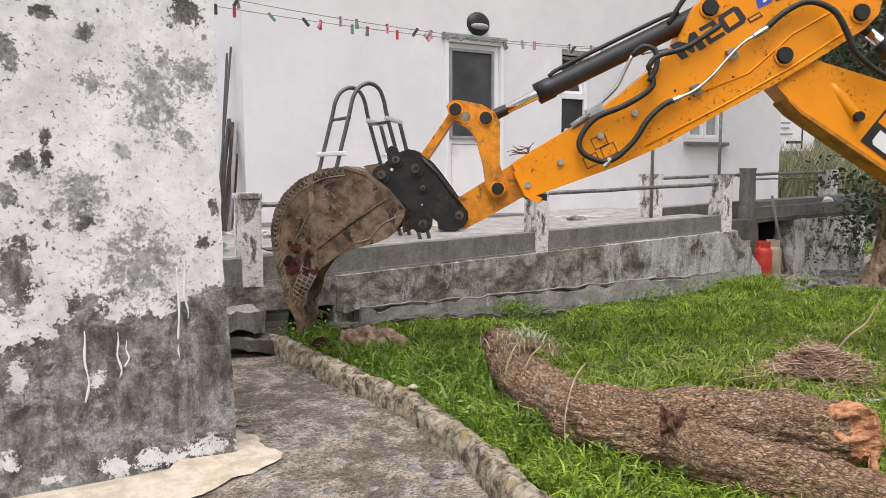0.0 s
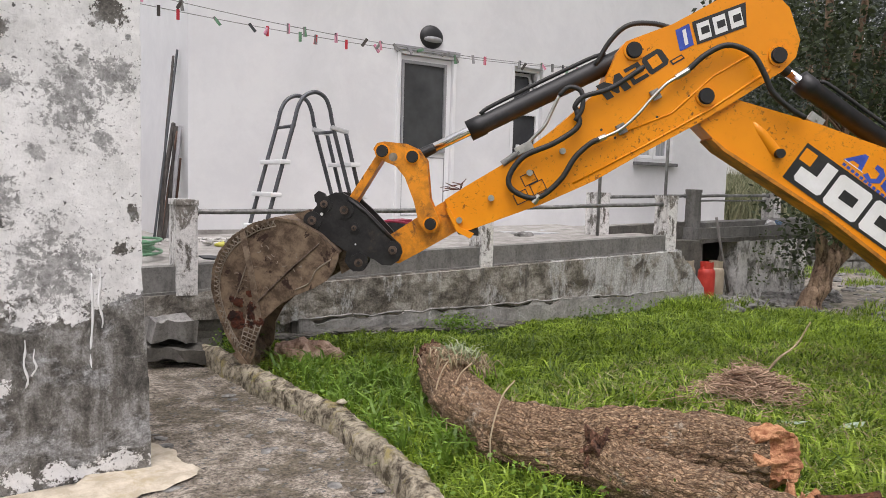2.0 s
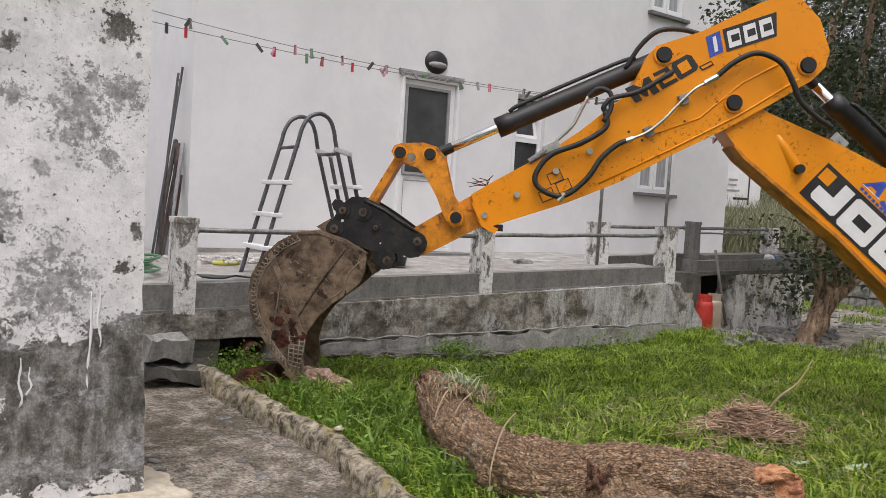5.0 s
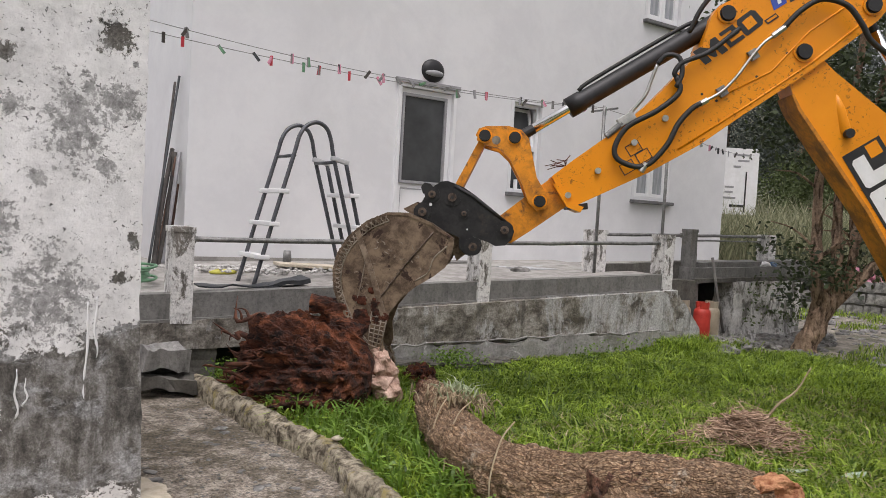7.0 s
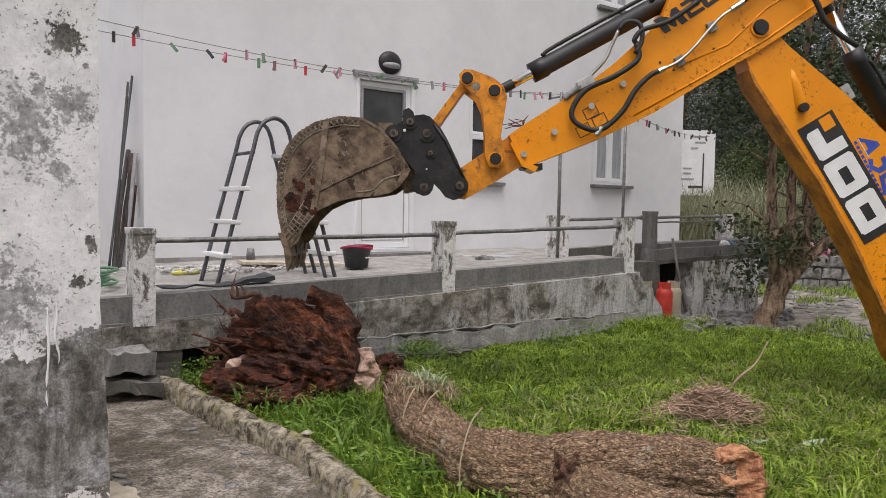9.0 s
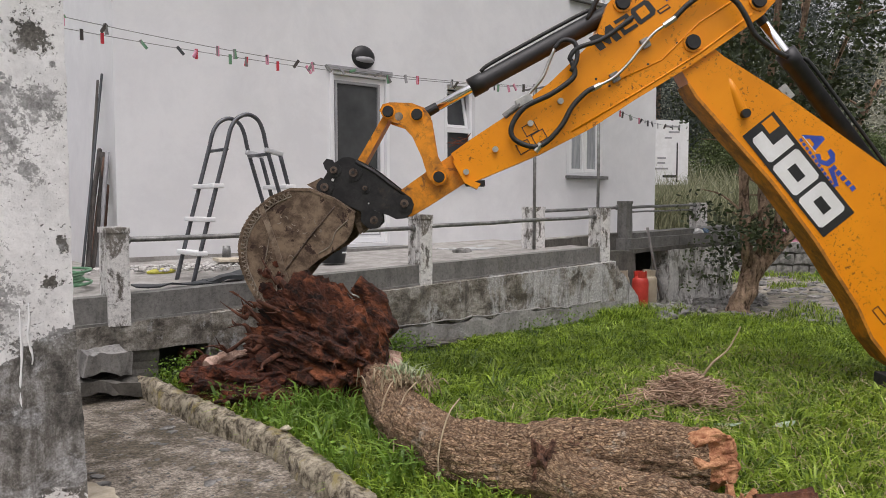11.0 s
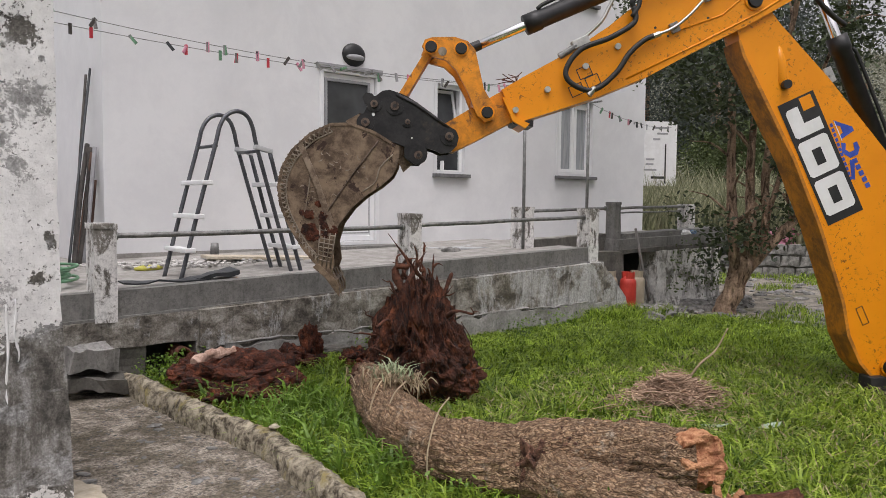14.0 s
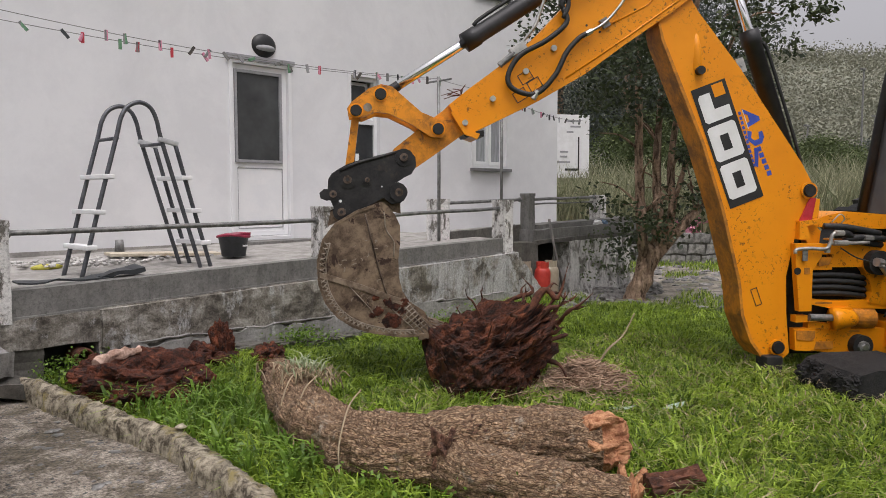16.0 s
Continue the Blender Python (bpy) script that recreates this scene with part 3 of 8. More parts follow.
def cyl(a, b, r, r2=None, seg=12, bm=None):
    bm = bm or bmesh.new()
    a, b = Vector(a), Vector(b)
    q = (b - a).to_track_quat("Z", "Y").to_matrix().to_4x4()
    bmesh.ops.create_cone(bm, cap_ends=True, segments=seg, radius1=r, radius2=r if r2 is None else r2, depth=(b - a).length, matrix=Matrix.Translation((a + b) / 2) @ q)
    return bm


def prism(pts, y0, y1, bm=None):
    """A plate with the outline pts in x and z, between y0 and y1."""
    bm = bm or bmesh.new()
    a = [bm.verts.new((x, y0, z)) for x, z in pts]
    b = [bm.verts.new((x, y1, z)) for x, z in pts]
    bm.faces.new(a)
    bm.faces.new(b[::-1])
    for i in range(len(pts)):
        j = (i + 1) % len(pts)
        bm.faces.new((a[i], b[i], b[j], a[j]))
    return bm


def smooth_line(pts, steps=8):
    """Catmull-Rom through the points."""
    pts = [Vector(p) for p in pts]
    p = [pts[0] * 2 - pts[1], *pts, pts[-1] * 2 - pts[-2]]
    out = []
    for i in range(1, len(p) - 2):
        for k in range(steps):
            t = k / steps
            out.append(0.5 * (2 * p[i] + (p[i + 1] - p[i - 1]) * t + (2 * p[i - 1] - 5 * p[i] + 4 * p[i + 1] - p[i + 2]) * t * t + (3 * p[i] - p[i - 1] - 3 * p[i + 1] + p[i + 2]) * t ** 3))
    return out + [pts[-1]]


def tube(pts, radii, seg=8, bm=None, rough=0.0, scale=8.0):
    """A tube along points; radii one number or one for each point; rough: uneven skin."""
    bm = bm or bmesh.new()
    pts = [Vector(p) for p in pts]
    rs = [radii] * len(pts) if isinstance(radii, (int, float)) else radii
    rings, up = [], Vector((0.21, 0.13, 0.97))
    for i, p in enumerate(pts):
        d = (pts[min(i + 1, len(pts) - 1)] - pts[max(i - 1, 0)]).normalized()
        if abs(d.dot(up)) > 0.95:
            up = Vector((0.9, 0.3, 0.1))
        s = d.cross(up).normalized()
        u = s.cross(d)
        up = u
        ring = []
        for k in range(seg):
            a = 2 * math.pi * k / seg
            v = s * math.cos(a) + u * math.sin(a)
            r = rs[i]
            if rough:
                r *= 1 + rough * noise.fractal((p + v * r) * scale, 1.0, 2.0, 4)
            ring.append(bm.verts.new(p + v * r))
        rings.append(ring)
    for a, b in zip(rings, rings[1:]):
        for k in range(seg):
            bm.faces.new((a[k], a[(k + 1) % seg], b[(k + 1) % seg], b[k]))
    bm.faces.new(rings[0][::-1])
    bm.faces.new(rings[-1])
    return bm


def bark_stem(pts, radii, seg=96, ridge=0.012, lumps=0.16):
    """A log's skin: lengthwise ridges and lumps, with u and v in metres along and around it."""
    bm = bmesh.new()
    uv = bm.loops.layers.uv.new("UVMap")
    pts = [Vector(p) for p in pts]
    rings, coords, up, run = [], [], Vector((0.1, 0.1, 0.99)), 0.0
    for i, p in enumerate(pts):
        d = (pts[min(i + 1, len(pts) - 1)] - pts[max(i - 1, 0)]).normalized()
        side = d.cross(up).normalized()
        up = side.cross(d)
        run += (p - pts[i - 1]).length if i else 0.0
        ring = []
        for k in range(seg):
            a = 2 * math.pi * k / seg - math.pi / 2
            v = side * math.cos(a) + up * math.sin(a)
            r = radii[i]
            q = Vector((run * 7, math.cos(a) * r * 42, math.sin(a) * r * 42))
            r *= 1 + lumps * noise.fractal((p + v * r) * 4.5, 1, 2, 3)
            r += ridge * (noise.fractal(q, 0.8, 2, 4) - 0.9 * max(0.0, 1 - 4.5 * abs(noise.noise(q * 0.8 + Vector((5, 2, 9))))))
            ring.append(bm.verts.new(p + v * r))
        rings.append(ring)
        coords.append(run)
    for i in range(len(rings) - 1):
        girth = 2 * math.pi * max(radii)
        for k in range(seg):
            f = bm.faces.new((rings[i][k], rings[i][(k + 1) % seg], rings[i + 1][(k + 1) % seg], rings[i + 1][k]))
            for lp, (u, w) in zip(f.loops, ((i, k), (i, k + 1), (i + 1, k + 1), (i + 1, k))):
                lp[uv].uv = (coords[u], girth * w / seg)
    bm.faces.new(rings[0][::-1])
    bm.faces.new(rings[-1])
    return bm


def along(pts, a, b):
    """Radii from a to b, one for each point."""
    return [a + (b - a) * i / (len(pts) - 1) for i in range(len(pts))]


def lump(r, seed, squash=(1, 1, 1), sub=3, rough=0.25, scale=2.0, bm=None, at=(0, 0, 0)):
    """An uneven rounded lump."""
    bm = bm or bmesh.new()
    vs = bmesh.ops.create_icosphere(bm, subdivisions=sub, radius=1)["verts"]
    off = Vector((seed * 7.3, seed * 3.1, seed * 1.7))
    for v in vs:
        k = r * (1 + rough * noise.fractal(v.co * scale + off, 1.0, 2.0, 5))
        v.co = Vector((v.co.x * squash[0], v.co.y * squash[1], v.co.z * squash[2])) * k + Vector(at)
    return bm


def soup(name, verts, faces, material, label, category, kind="stuff", parent=None):
    me = bpy.data.meshes.new(name)
    me.from_pydata(np.asarray(verts).tolist(), [], np.asarray(faces).tolist())
    me.materials.append(material)
    ob = new(name, me)
    ob.parent = parent
    return tagged(ob, label, category, kind=kind)


def blades(rng, xy, z, height, width, lean=0.5, way=None):
    """Grass blades at points: two stacked quads' worth of taper, three triangles each."""
    n = len(xy)
    h = height * rng.uniform(0.55, 1.3, n)
    a = rng.uniform(0, 2 * np.pi, n) if way is None else way
    f = rng.uniform(0, 2 * np.pi, n)
    ln = lean * rng.uniform(0.2, 1.4, n) * h
    w = width * rng.uniform(0.6, 1.3, n)
    base = np.c_[xy, z]
    side = np.c_[np.cos(f), np.sin(f), 0 * f] * w[:, None]
    out = np.c_[np.cos(a), np.sin(a), 0 * a]
    mid = base + out * (ln * 0.35)[:, None] + np.c_[0 * h, 0 * h, h * 0.6]
    tip = base + out * ln[:, None] + np.c_[0 * h, 0 * h, h * (1 - 0.25 * lean)]
    v = np.stack([base - side, base + side, mid - side * 0.7, mid + side * 0.7, tip], 1).reshape(-1, 3)
    k = np.arange(n)[:, None] * 5
    faces = np.concatenate([k + [0, 1, 3], k + [0, 3, 2], k + [2, 3, 4]])
    return v, faces


def leaves(rng, centres, size, flat=0.3):
    """Small pointed leaves, a folded quad each, at points."""
    n = len(centres)
    d = rng.normal(size=(n, 3))
    d[:, 2] = d[:, 2] * 0.6 - flat
    d /= np.linalg.norm(d, axis=1)[:, None]
    s = np.cross(d, rng.normal(size=(n, 3)))
    s /= np.linalg.norm(s, axis=1)[:, None]
    sz = (size * rng.uniform(0.6, 1.3, n))[:, None]
    c = np.asarray(centres)
    v = np.stack([c, c + d * sz * 0.5 + s * sz * 0.28, c + d * sz, c + d * sz * 0.5 - s * sz * 0.28], 1).reshape(-1, 3)
    k = np.arange(n)[:, None] * 4
    return v, k + [0, 1, 2, 3]


# ---- ground ----


def ease(a, b, v):
    t = min(1.0, max(0.0, (v - a) / (b - a)))
    return t * t * (3 - 2 * t)


def ground_z(x, y):
    """Lawn level: nearly flat, lifting a little to the terrace wall, falling under the path; far off the land climbs."""
    z = 0.02 + (0.11 - 0.09 * ease(2.9, 4.2, x)) * ease(3.2, 5.2, y) * (1 - ease(6.5, 8.5, x)) * ease(1.6, 2.1, x) + 0.03 * noise.noise((x * 0.7, y * 0.7, 0))
    z -= 0.10 * (1 - ease(1.6, 1.95, x)) + 0.25 * ease(5.25, 5.5, y) * (1 - ease(10.5, 12, x))
    far = math.hypot(x, y)
    z += 1.3 * ease(17.5, 24, far) + 36 * ease(75, 190, far) * (0.85 + 0.25 * noise.noise((x * 0.02, y * 0.02, 3)))
    return z


def build_ground():
    near = [-2 + 0.2 * i for i in range(76)]
    xs = [-400, -150, -60, -25, -10, -5] + near + [13.6 + 1.2 ** i for i in range(1, 34)]
    ys = [-400, -150, -60, -25, -10, -5] + near[:56] + [9.3 + 1.2 ** i for i in range(1, 34)]
    verts = [(x, y, ground_z(x, y)) for x in xs for y in ys]
    n = len(ys)
    faces = [(i * n + j, i * n + j + n, i * n + j + n + 1, i * n + j + 1) for i in range(len(xs) - 1) for j in range(n - 1)]
    me = bpy.data.meshes.new("ground")
    me.from_pydata(verts, [], faces)
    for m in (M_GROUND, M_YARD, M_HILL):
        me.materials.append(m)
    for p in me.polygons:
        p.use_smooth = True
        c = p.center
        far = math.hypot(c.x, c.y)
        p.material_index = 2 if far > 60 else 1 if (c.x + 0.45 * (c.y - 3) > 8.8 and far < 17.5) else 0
    tagged(new("ground", me), "green lawn running into stony yard earth and far hill", "ground", kind="structure")


build_ground()


def curb_x(y):
    """The line of the lawn's concrete edging."""
    ks = [(-3, 1.15), (0.8, 1.50), (1.75, 1.68), (2.3, 1.80), (3.15, 1.90), (3.9, 1.80), (4.5, 1.77), (5.3, 1.68)]
    return float(np.interp(y, [k[0] for k in ks], [k[1] for k in ks]))


def build_path():
    bm = bmesh.new()
    ys = [-3 + 0.1 * i for i in range(86)]
    rows = []
    for y in ys:
        right = curb_x(y) + 0.02
        rows.append([bm.verts.new((-3 + (right + 3) * (k / 40), y, 0.012 * noise.fractal((-3 + (right + 3) * k / 40 * 1.3, y * 1.3, 5), 1.0, 2.0, 4))) for k in range(41)])
    for a, b in zip(rows, rows[1:]):
        for k in range(40):
            bm.faces.new((a[k], a[k + 1], b[k + 1], b[k]))
    skirt = bmesh.ops.extrude_edge_only(bm, edges=[e for e in bm.edges if e.is_boundary])["geom"]
    for v in skirt:
        if isinstance(v, bmesh.types.BMVert):
            v.co.z -= 0.12
    ob = part("path", bm, M_CONC, smooth=True)
    tagged(ob, "worn cracked concrete path beside the lawn", "path", kind="structure")
    # flat stones bedded in the worn surface
    rng = random.Random(4)
    for i in range(110):
        x, y = rng.uniform(0.6, 1.8), rng.uniform(0.7, 4.9)
        if x > curb_x(y) - 0.1 or (y > 2.85 and x < 0.95):
            continue
        r = rng.uniform(0.005, 0.034)
        part("stone", lump(r, i, (1.3, 1, 0.14), 2, 0.6, 1.6, at=(0, 0, 0)), M_RUBBLE, ob, m=pose(x, y, 0.003, 0, 0, rng.uniform(0, 180)), smooth=True)
    for i in range(26):
        x, y = rng.uniform(0.75, 1.7), rng.uniform(1.9, 3.4)
        if x > curb_x(y) - 0.16 or (y > 2.5 and x < 1.15):
            continue
        part("stone", lump(rng.uniform(0.02, 0.045), 300 + i, (1.4, 1, 0.12), 3, 0.5, 1.6), M_CONC, ob, m=pose(x, y, 0.002, 0, 0, rng.uniform(0, 180)), smooth=True)
    grains = bmesh.new()
    for i in range(1800):
        x, y = rng.uniform(0.3, 1.85), rng.uniform(0.4, 5.1)
        if x > curb_x(y) - 0.08 or (y > 2.9 and x < 0.9):
            continue
        r = rng.uniform(0.002, 0.009)
        bmesh.ops.create_icosphere(grains, subdivisions=1, radius=r, matrix=Matrix.Translation((x, y, 0.004)) @ Matrix.Diagonal((1.4, 1, 0.5, 1)))
    tagged(part("path_grit", grains, M_RUBBLE), "loose grit and small stones on the path", "grit", kind="stuff")
    # cream mortar spread at the foot of the old wall
    bm = bmesh.new()
    outline = [(-1.5, 2.55), (0.2, 2.52), (0.55, 2.6), (0.8, 2.72), (0.98, 2.78), (1.06, 2.93), (1.0, 3.05), (1.02, 3.2), (0.94, 3.36), (0.87, 3.5), (0.78, 3.5), (0.78, 3.0), (-1.5, 3.0)]
    c = bm.verts.new((0.5, 2.85, 0.05))
    ring = [bm.verts.new((x + 0.02 * noise.noise((x * 9, y * 9, 1)), y + 0.02 * noise.noise((x * 9, y * 9, 4)), 0.012)) for x, y in outline]
    for i in range(len(ring)):
        bm.faces.new((c, ring[i], ring[(i + 1) % len(ring)]))
    bmesh.ops.subdivide_edges(bm, edges=bm.edges[:], cuts=4, use_grid_fill=True)
    for v in bm.verts:
        v.co.z += 0.008 * noise.fractal(v.co * 8, 1, 2, 3)
        v.co.x += 0.018 * noise.fractal(v.co * 11, 1, 2, 4)
        v.co.y += 0.018 * noise.fractal(v.co * 11 + Vector((5, 0, 0)), 1, 2, 4)
    tagged(part("mortar_skirt", bm, M_MORTAR, smooth=True), "cream mortar spread at the foot of the wall", "mortar", kind="structure")


build_path()


def build_curb():
    bm = bmesh.new()
    rings = []
    n = 420
    for i in range(n):
        y = -2.5 + 7.7 * i / (n - 1)
        x = curb_x(y)
        h = 0.125 + 0.035 * noise.fractal((0, y * 1.6, 2), 1, 2, 4) + 0.02 * ease(4.3, 5, y)
        w = 0.112 + 0.04 * noise.fractal((3, y * 1.9, 2), 1, 2, 4)
        sec = [(-w / 2 - 0.015, -0.08), (-w / 2 - 0.01, 0.04), (-w / 2, h * 0.8), (-w / 4, h), (w / 5, h * 1.02), (w / 2, h * 0.85), (w / 2 + 0.01, 0.03), (w / 2 + 0.02, -0.08)]
        rings.append([bm.verts.new((x + a + 0.020 * noise.fractal((a * 22, y * 6, b * 16), 0.6, 2, 7), y, b + 0.020 * noise.fractal((a * 22, y * 5, b * 16 + 5), 0.6, 2, 7))) for a, b in sec])
    for a, b in zip(rings, rings[1:]):
        for k in range(7):
            bm.faces.new((a[k], a[k + 1], b[k + 1], b[k]))
    bm.faces.new(rings[-1])
    tagged(part("curb", bm, M_CURB, smooth=True), "mossy crumbling concrete edging of the lawn", "curb", kind="structure")
    tagged(part("pebble", lump(0.026, 3, (1.4, 1, 0.5), 2), M_MORTAR, m=pose(1.93, 3.17, 0.15), smooth=True), "pale cream pebble lying on the curb", "stone")


build_curb()

# ---- old wall at the path ----


def build_old_wall():
    bm = bmesh.new()
    nz, nx = 60, 60
    grid = []
    for i in range(nz + 1):
        z = -0.05 + 3.6 * i / nz
        edge = 0.852 - 0.04 * ease(0, 1.2, z) + 0.008 * noise.fractal((0, 3, z * 6), 1, 2, 4)
        grid.append([bm.verts.new((-2.2 + (edge + 2.2) * k / nx, 3.0 + 0.012 * noise.fractal((k * 0.12, 0, z * 2), 1, 2, 4) * (k < nx), z)) for k in range(nx + 1)])
    for a, b in zip(grid, grid[1:]):
        for k in range(nx):
            bm.faces.new((a[k], a[k + 1], b[k + 1], b[k]))
    back = [bm.verts.new((r[-1].co.x - 0.01, 3.5, r[-1].co.z)) for r in grid]
    for i in range(nz):
        bm.faces.new((grid[i][-1], back[i], back[i + 1], grid[i + 1][-1]))
    left = [bm.verts.new((-2.2, 3.5, z)) for z in (-0.05, 3.55)]
    bm.faces.new((left[0], left[1], *back[::-1]))
    bm.faces.new((grid[-1][0], *grid[-1][1:], back[-1], left[1]))
    ob = part("wall_old", bm, M_PLASTER, smooth=False)
    tagged(ob, "old wall with flaking white paint over grey render", "wall", kind="structure")
    rng = random.Random(7)
    # white runs of paint down the bare render
    for x, z0, z1, w in ((0.60, 0.96, 0.43, 0.011), (0.635, 0.98, 0.71, 0.008), (0.20, 0.70, 0.38, 0.010), (0.335, 0.68, 0.47, 0.007), (0.37, 0.64, 0.52, 0.006)):
        pts = [(x + 0.012 * math.sin(7 * k + x * 40) * k / 12, 2.988, z0 + (z1 - z0) * k / 12) for k in range(13)]
        run = tube(pts, [0.75 * w * rng.uniform(0.4, 1.2) * (0.5 + 0.5 * (k > 1)) for k, _ in enumerate(pts)], 6)
        for v in run.verts:
            v.co.y = 2.996 + (v.co.y - 2.988) * 0.3
        part("paint_run", run, M_PVC, ob, "dried white paint run", smooth=True)


build_old_wall()
# unseen wall added to block sky light from the house's return wall
tagged(part("wall_neighbour", box((0.1, 6.8, 0.6), (0.4, 11.0, 2.5)), M_WHITE), "unseen white wall added to shade the passage", "wall", kind="structure")

# ---- terrace ----


def slope_box(x0, x1, y0, y1, b0, b1, t0, t1, bm=None):
    """A block whose bottom and top rise from x0 to x1."""
    bm = bm or bmesh.new()
    v = [bm.verts.new(p) for p in ((x0, y0, b0), (x1, y0, b1), (x1, y1, b1), (x0, y1, b0), (x0, y0, t0), (x1, y0, t1), (x1, y1, t1), (x0, y1, t0))]
    for f in ((0, 3, 2, 1), (4, 5, 6, 7), (0, 1, 5, 4), (1, 2, 6, 5), (2, 3, 7, 6), (3, 0, 4, 7)):
        bm.faces.new([v[i] for i in f])
    return bm


def lip(x):
    return 0.525 + 0.034 * (x - 1.6)


def roughen(bm, amount, cuts=0, scale=6.0, axis=(1, 1, 1), below=1e9):
    """Uneven faces; below: the height over which the upper edge stays straight."""
    if cuts:
        bmesh.ops.subdivide_edges(bm, edges=[e for e in bm.edges if e.calc_length() > 0.25], cuts=cuts, use_grid_fill=True)
    for v in bm.verts:
        for i in range(3):
            if i == 2 and v.co.z > below:
                continue
            v.co[i] += axis[i] * amount * noise.fractal(v.co * scale + Vector((9 * i, 0, 0)), 1, 2, 4)
    return bm


def parapet_top(x):
    return 0.728 + 0.029 * (x - 1.6)


def build_terrace():
    # retaining wall with its upper band; the left end is undermined
    bm = slope_box(2.28, 7.28, 5.2, 5.55, -0.3, -0.3, lip(2.28), lip(7.28))
    roughen(bm, 0.012, 24, 5)
    ob = part("wall_terrace", bm, M_WALL)
    tagged(ob, "low retaining wall of stained cracked render", "wall", kind="structure")
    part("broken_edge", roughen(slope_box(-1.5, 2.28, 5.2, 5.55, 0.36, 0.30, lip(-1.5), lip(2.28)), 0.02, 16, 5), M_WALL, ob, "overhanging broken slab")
    part("footing", roughen(slope_box(2.5, 7.3, 5.135, 5.2, -0.3, -0.3, 0.243, 0.225), 0.06, 60, 6, (0.1, 0.2, 1)), M_FOOTING, ob, "pale cracked footing below the wall")
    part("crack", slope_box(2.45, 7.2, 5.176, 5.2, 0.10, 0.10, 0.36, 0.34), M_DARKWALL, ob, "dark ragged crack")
    part("render_skin", roughen(slope_box(2.29, 7.27, 5.15, 5.2, 0.240, 0.222, lip(2.29) - 0.008, lip(7.27) - 0.008), 0.06, 60, 5, (0.1, 0.16, 0.9), 0.42), M_WALL, ob, "stained render with a broken lower edge")
    for i in range(9):
        x = 2.5 + 0.5 * i
        part("lime_edge", roughen(tube([(x + 0.06 * k, 5.142, 0.262 - 0.004 * (x - 2.5)) for k in range(9)], along(range(9), 0.007, 0.010), 5), 0.03, 0, 5, (0.1, 0.2, 0.9)), M_FOOTING, ob, "pale broken edge of the render")
    # dark sheet paints the shade in the void below the slab
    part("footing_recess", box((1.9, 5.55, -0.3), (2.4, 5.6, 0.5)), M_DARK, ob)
    part("old_base", roughen(box((-1.5, 5.215, -0.3), (1.90, 5.55, 0.36)), 0.03, 10, 4), M_DARKWALL, ob, "rough dark base of the wall")
    part("buttress", roughen(prism([(7.2, -0.3), (7.85, -0.3), (7.78, 0.25), (7.5, 0.52), (7.28, 0.72), (7.2, 0.72)], 5.2, 5.5), 0.015, 6), M_WALL, ob, "stepped end of the wall with peeling lime")
    # grey upper band between the posts
    for x0, x1 in ((-1.5, 1.53), (1.69, 4.39), (4.53, 7.06)):
        b = part("parapet", roughen(slope_box(x0, x1, 5.222, 5.36, lip(x0) - 0.02, lip(x1) - 0.02, parapet_top(x0), parapet_top(x1)), 0.004, 14), M_PARAPET, ob, "grey cement parapet band")
        part("ledge", roughen(slope_box(x0, x1, 5.205, 5.3, lip(x0) - 0.01, lip(x1) - 0.01, lip(x0) + 0.012, lip(x1) + 0.012), 0.006, 14, 9), M_PARAPET, ob, "uneven mortar ledge")
    # dark plug painted for the shade inside the drain
    part("drain_hole", roughen(cyl((4.0, 5.19, 0.34), (4.0, 5.28, 0.34), 0.035, seg=10), 0.008), M_DARK, ob)
    # floor
    fl = slope_box(-1.5, 7.3, 5.36, 7.36, 0.3, 0.3, parapet_top(-1.5) - 0.03, parapet_top(7.3) - 0.03)
    for v in fl.verts:
        if v.co.z > 0.5 and v.co.y > 7:
            v.co.z += 0.10 - 0.012 * (v.co.x - 1.6)
    f = part("floor", fl, M_FLOOR)
    tagged(f, "pale worn concrete terrace floor", "floor", kind="structure")
    part("floor_strip", slope_box(7.3, 11.05, 5.95, 7.36, 0.76, 0.80, 0.86, 0.95), M_FLOOR, f)
    part("floor_strip", box((-1.5, 7.36, 0.3), (2.2, 11.0, 0.72)), M_FLOOR, f)
    # clay pipe in the wall's foot
    p = thing("drain_pipe", "short dark clay drain pipe in the wall", "pipe", (2.16, 5.2, 0.20))
    bm = bmesh.new()
    for k in range(16):
        a, b = 2 * math.pi * k / 16, 2 * math.pi * (k + 1) / 16
        ring = [[(r * math.cos(q), y, r * math.sin(q)) for q in (a, b)] for r, y in ((0.065, 0.2), (0.065, -0.05), (0.05, -0.05), (0.05, 0.2))]
        for (a0, b0), (a1, b1) in zip(ring, ring[1:]):
            bm.faces.new([bm.verts.new(q) for q in (a0, b0, b1, a1)])
    bmesh.ops.remove_doubles(bm, verts=bm.verts, dist=1e-4)
    part("pipe", bm, M_ROOT, p, smooth=True)
    # dark disc paints the shade down the pipe
    part("pipe_end", cyl((0, 0.18, 0), (0, 0.2, 0), 0.055), M_DARK, p)
    # broken slab leaning below the undermined end
    tagged(part("broken_slab", roughen(box((-0.18, -0.13, -0.08), (0.17, 0.14, 0.085)), 0.035, 10, 7), M_FOOTING, m=pose(1.46, 5.12, 0.27, 6, 3, 8)), "broken concrete slab under the wall's end", "slab")
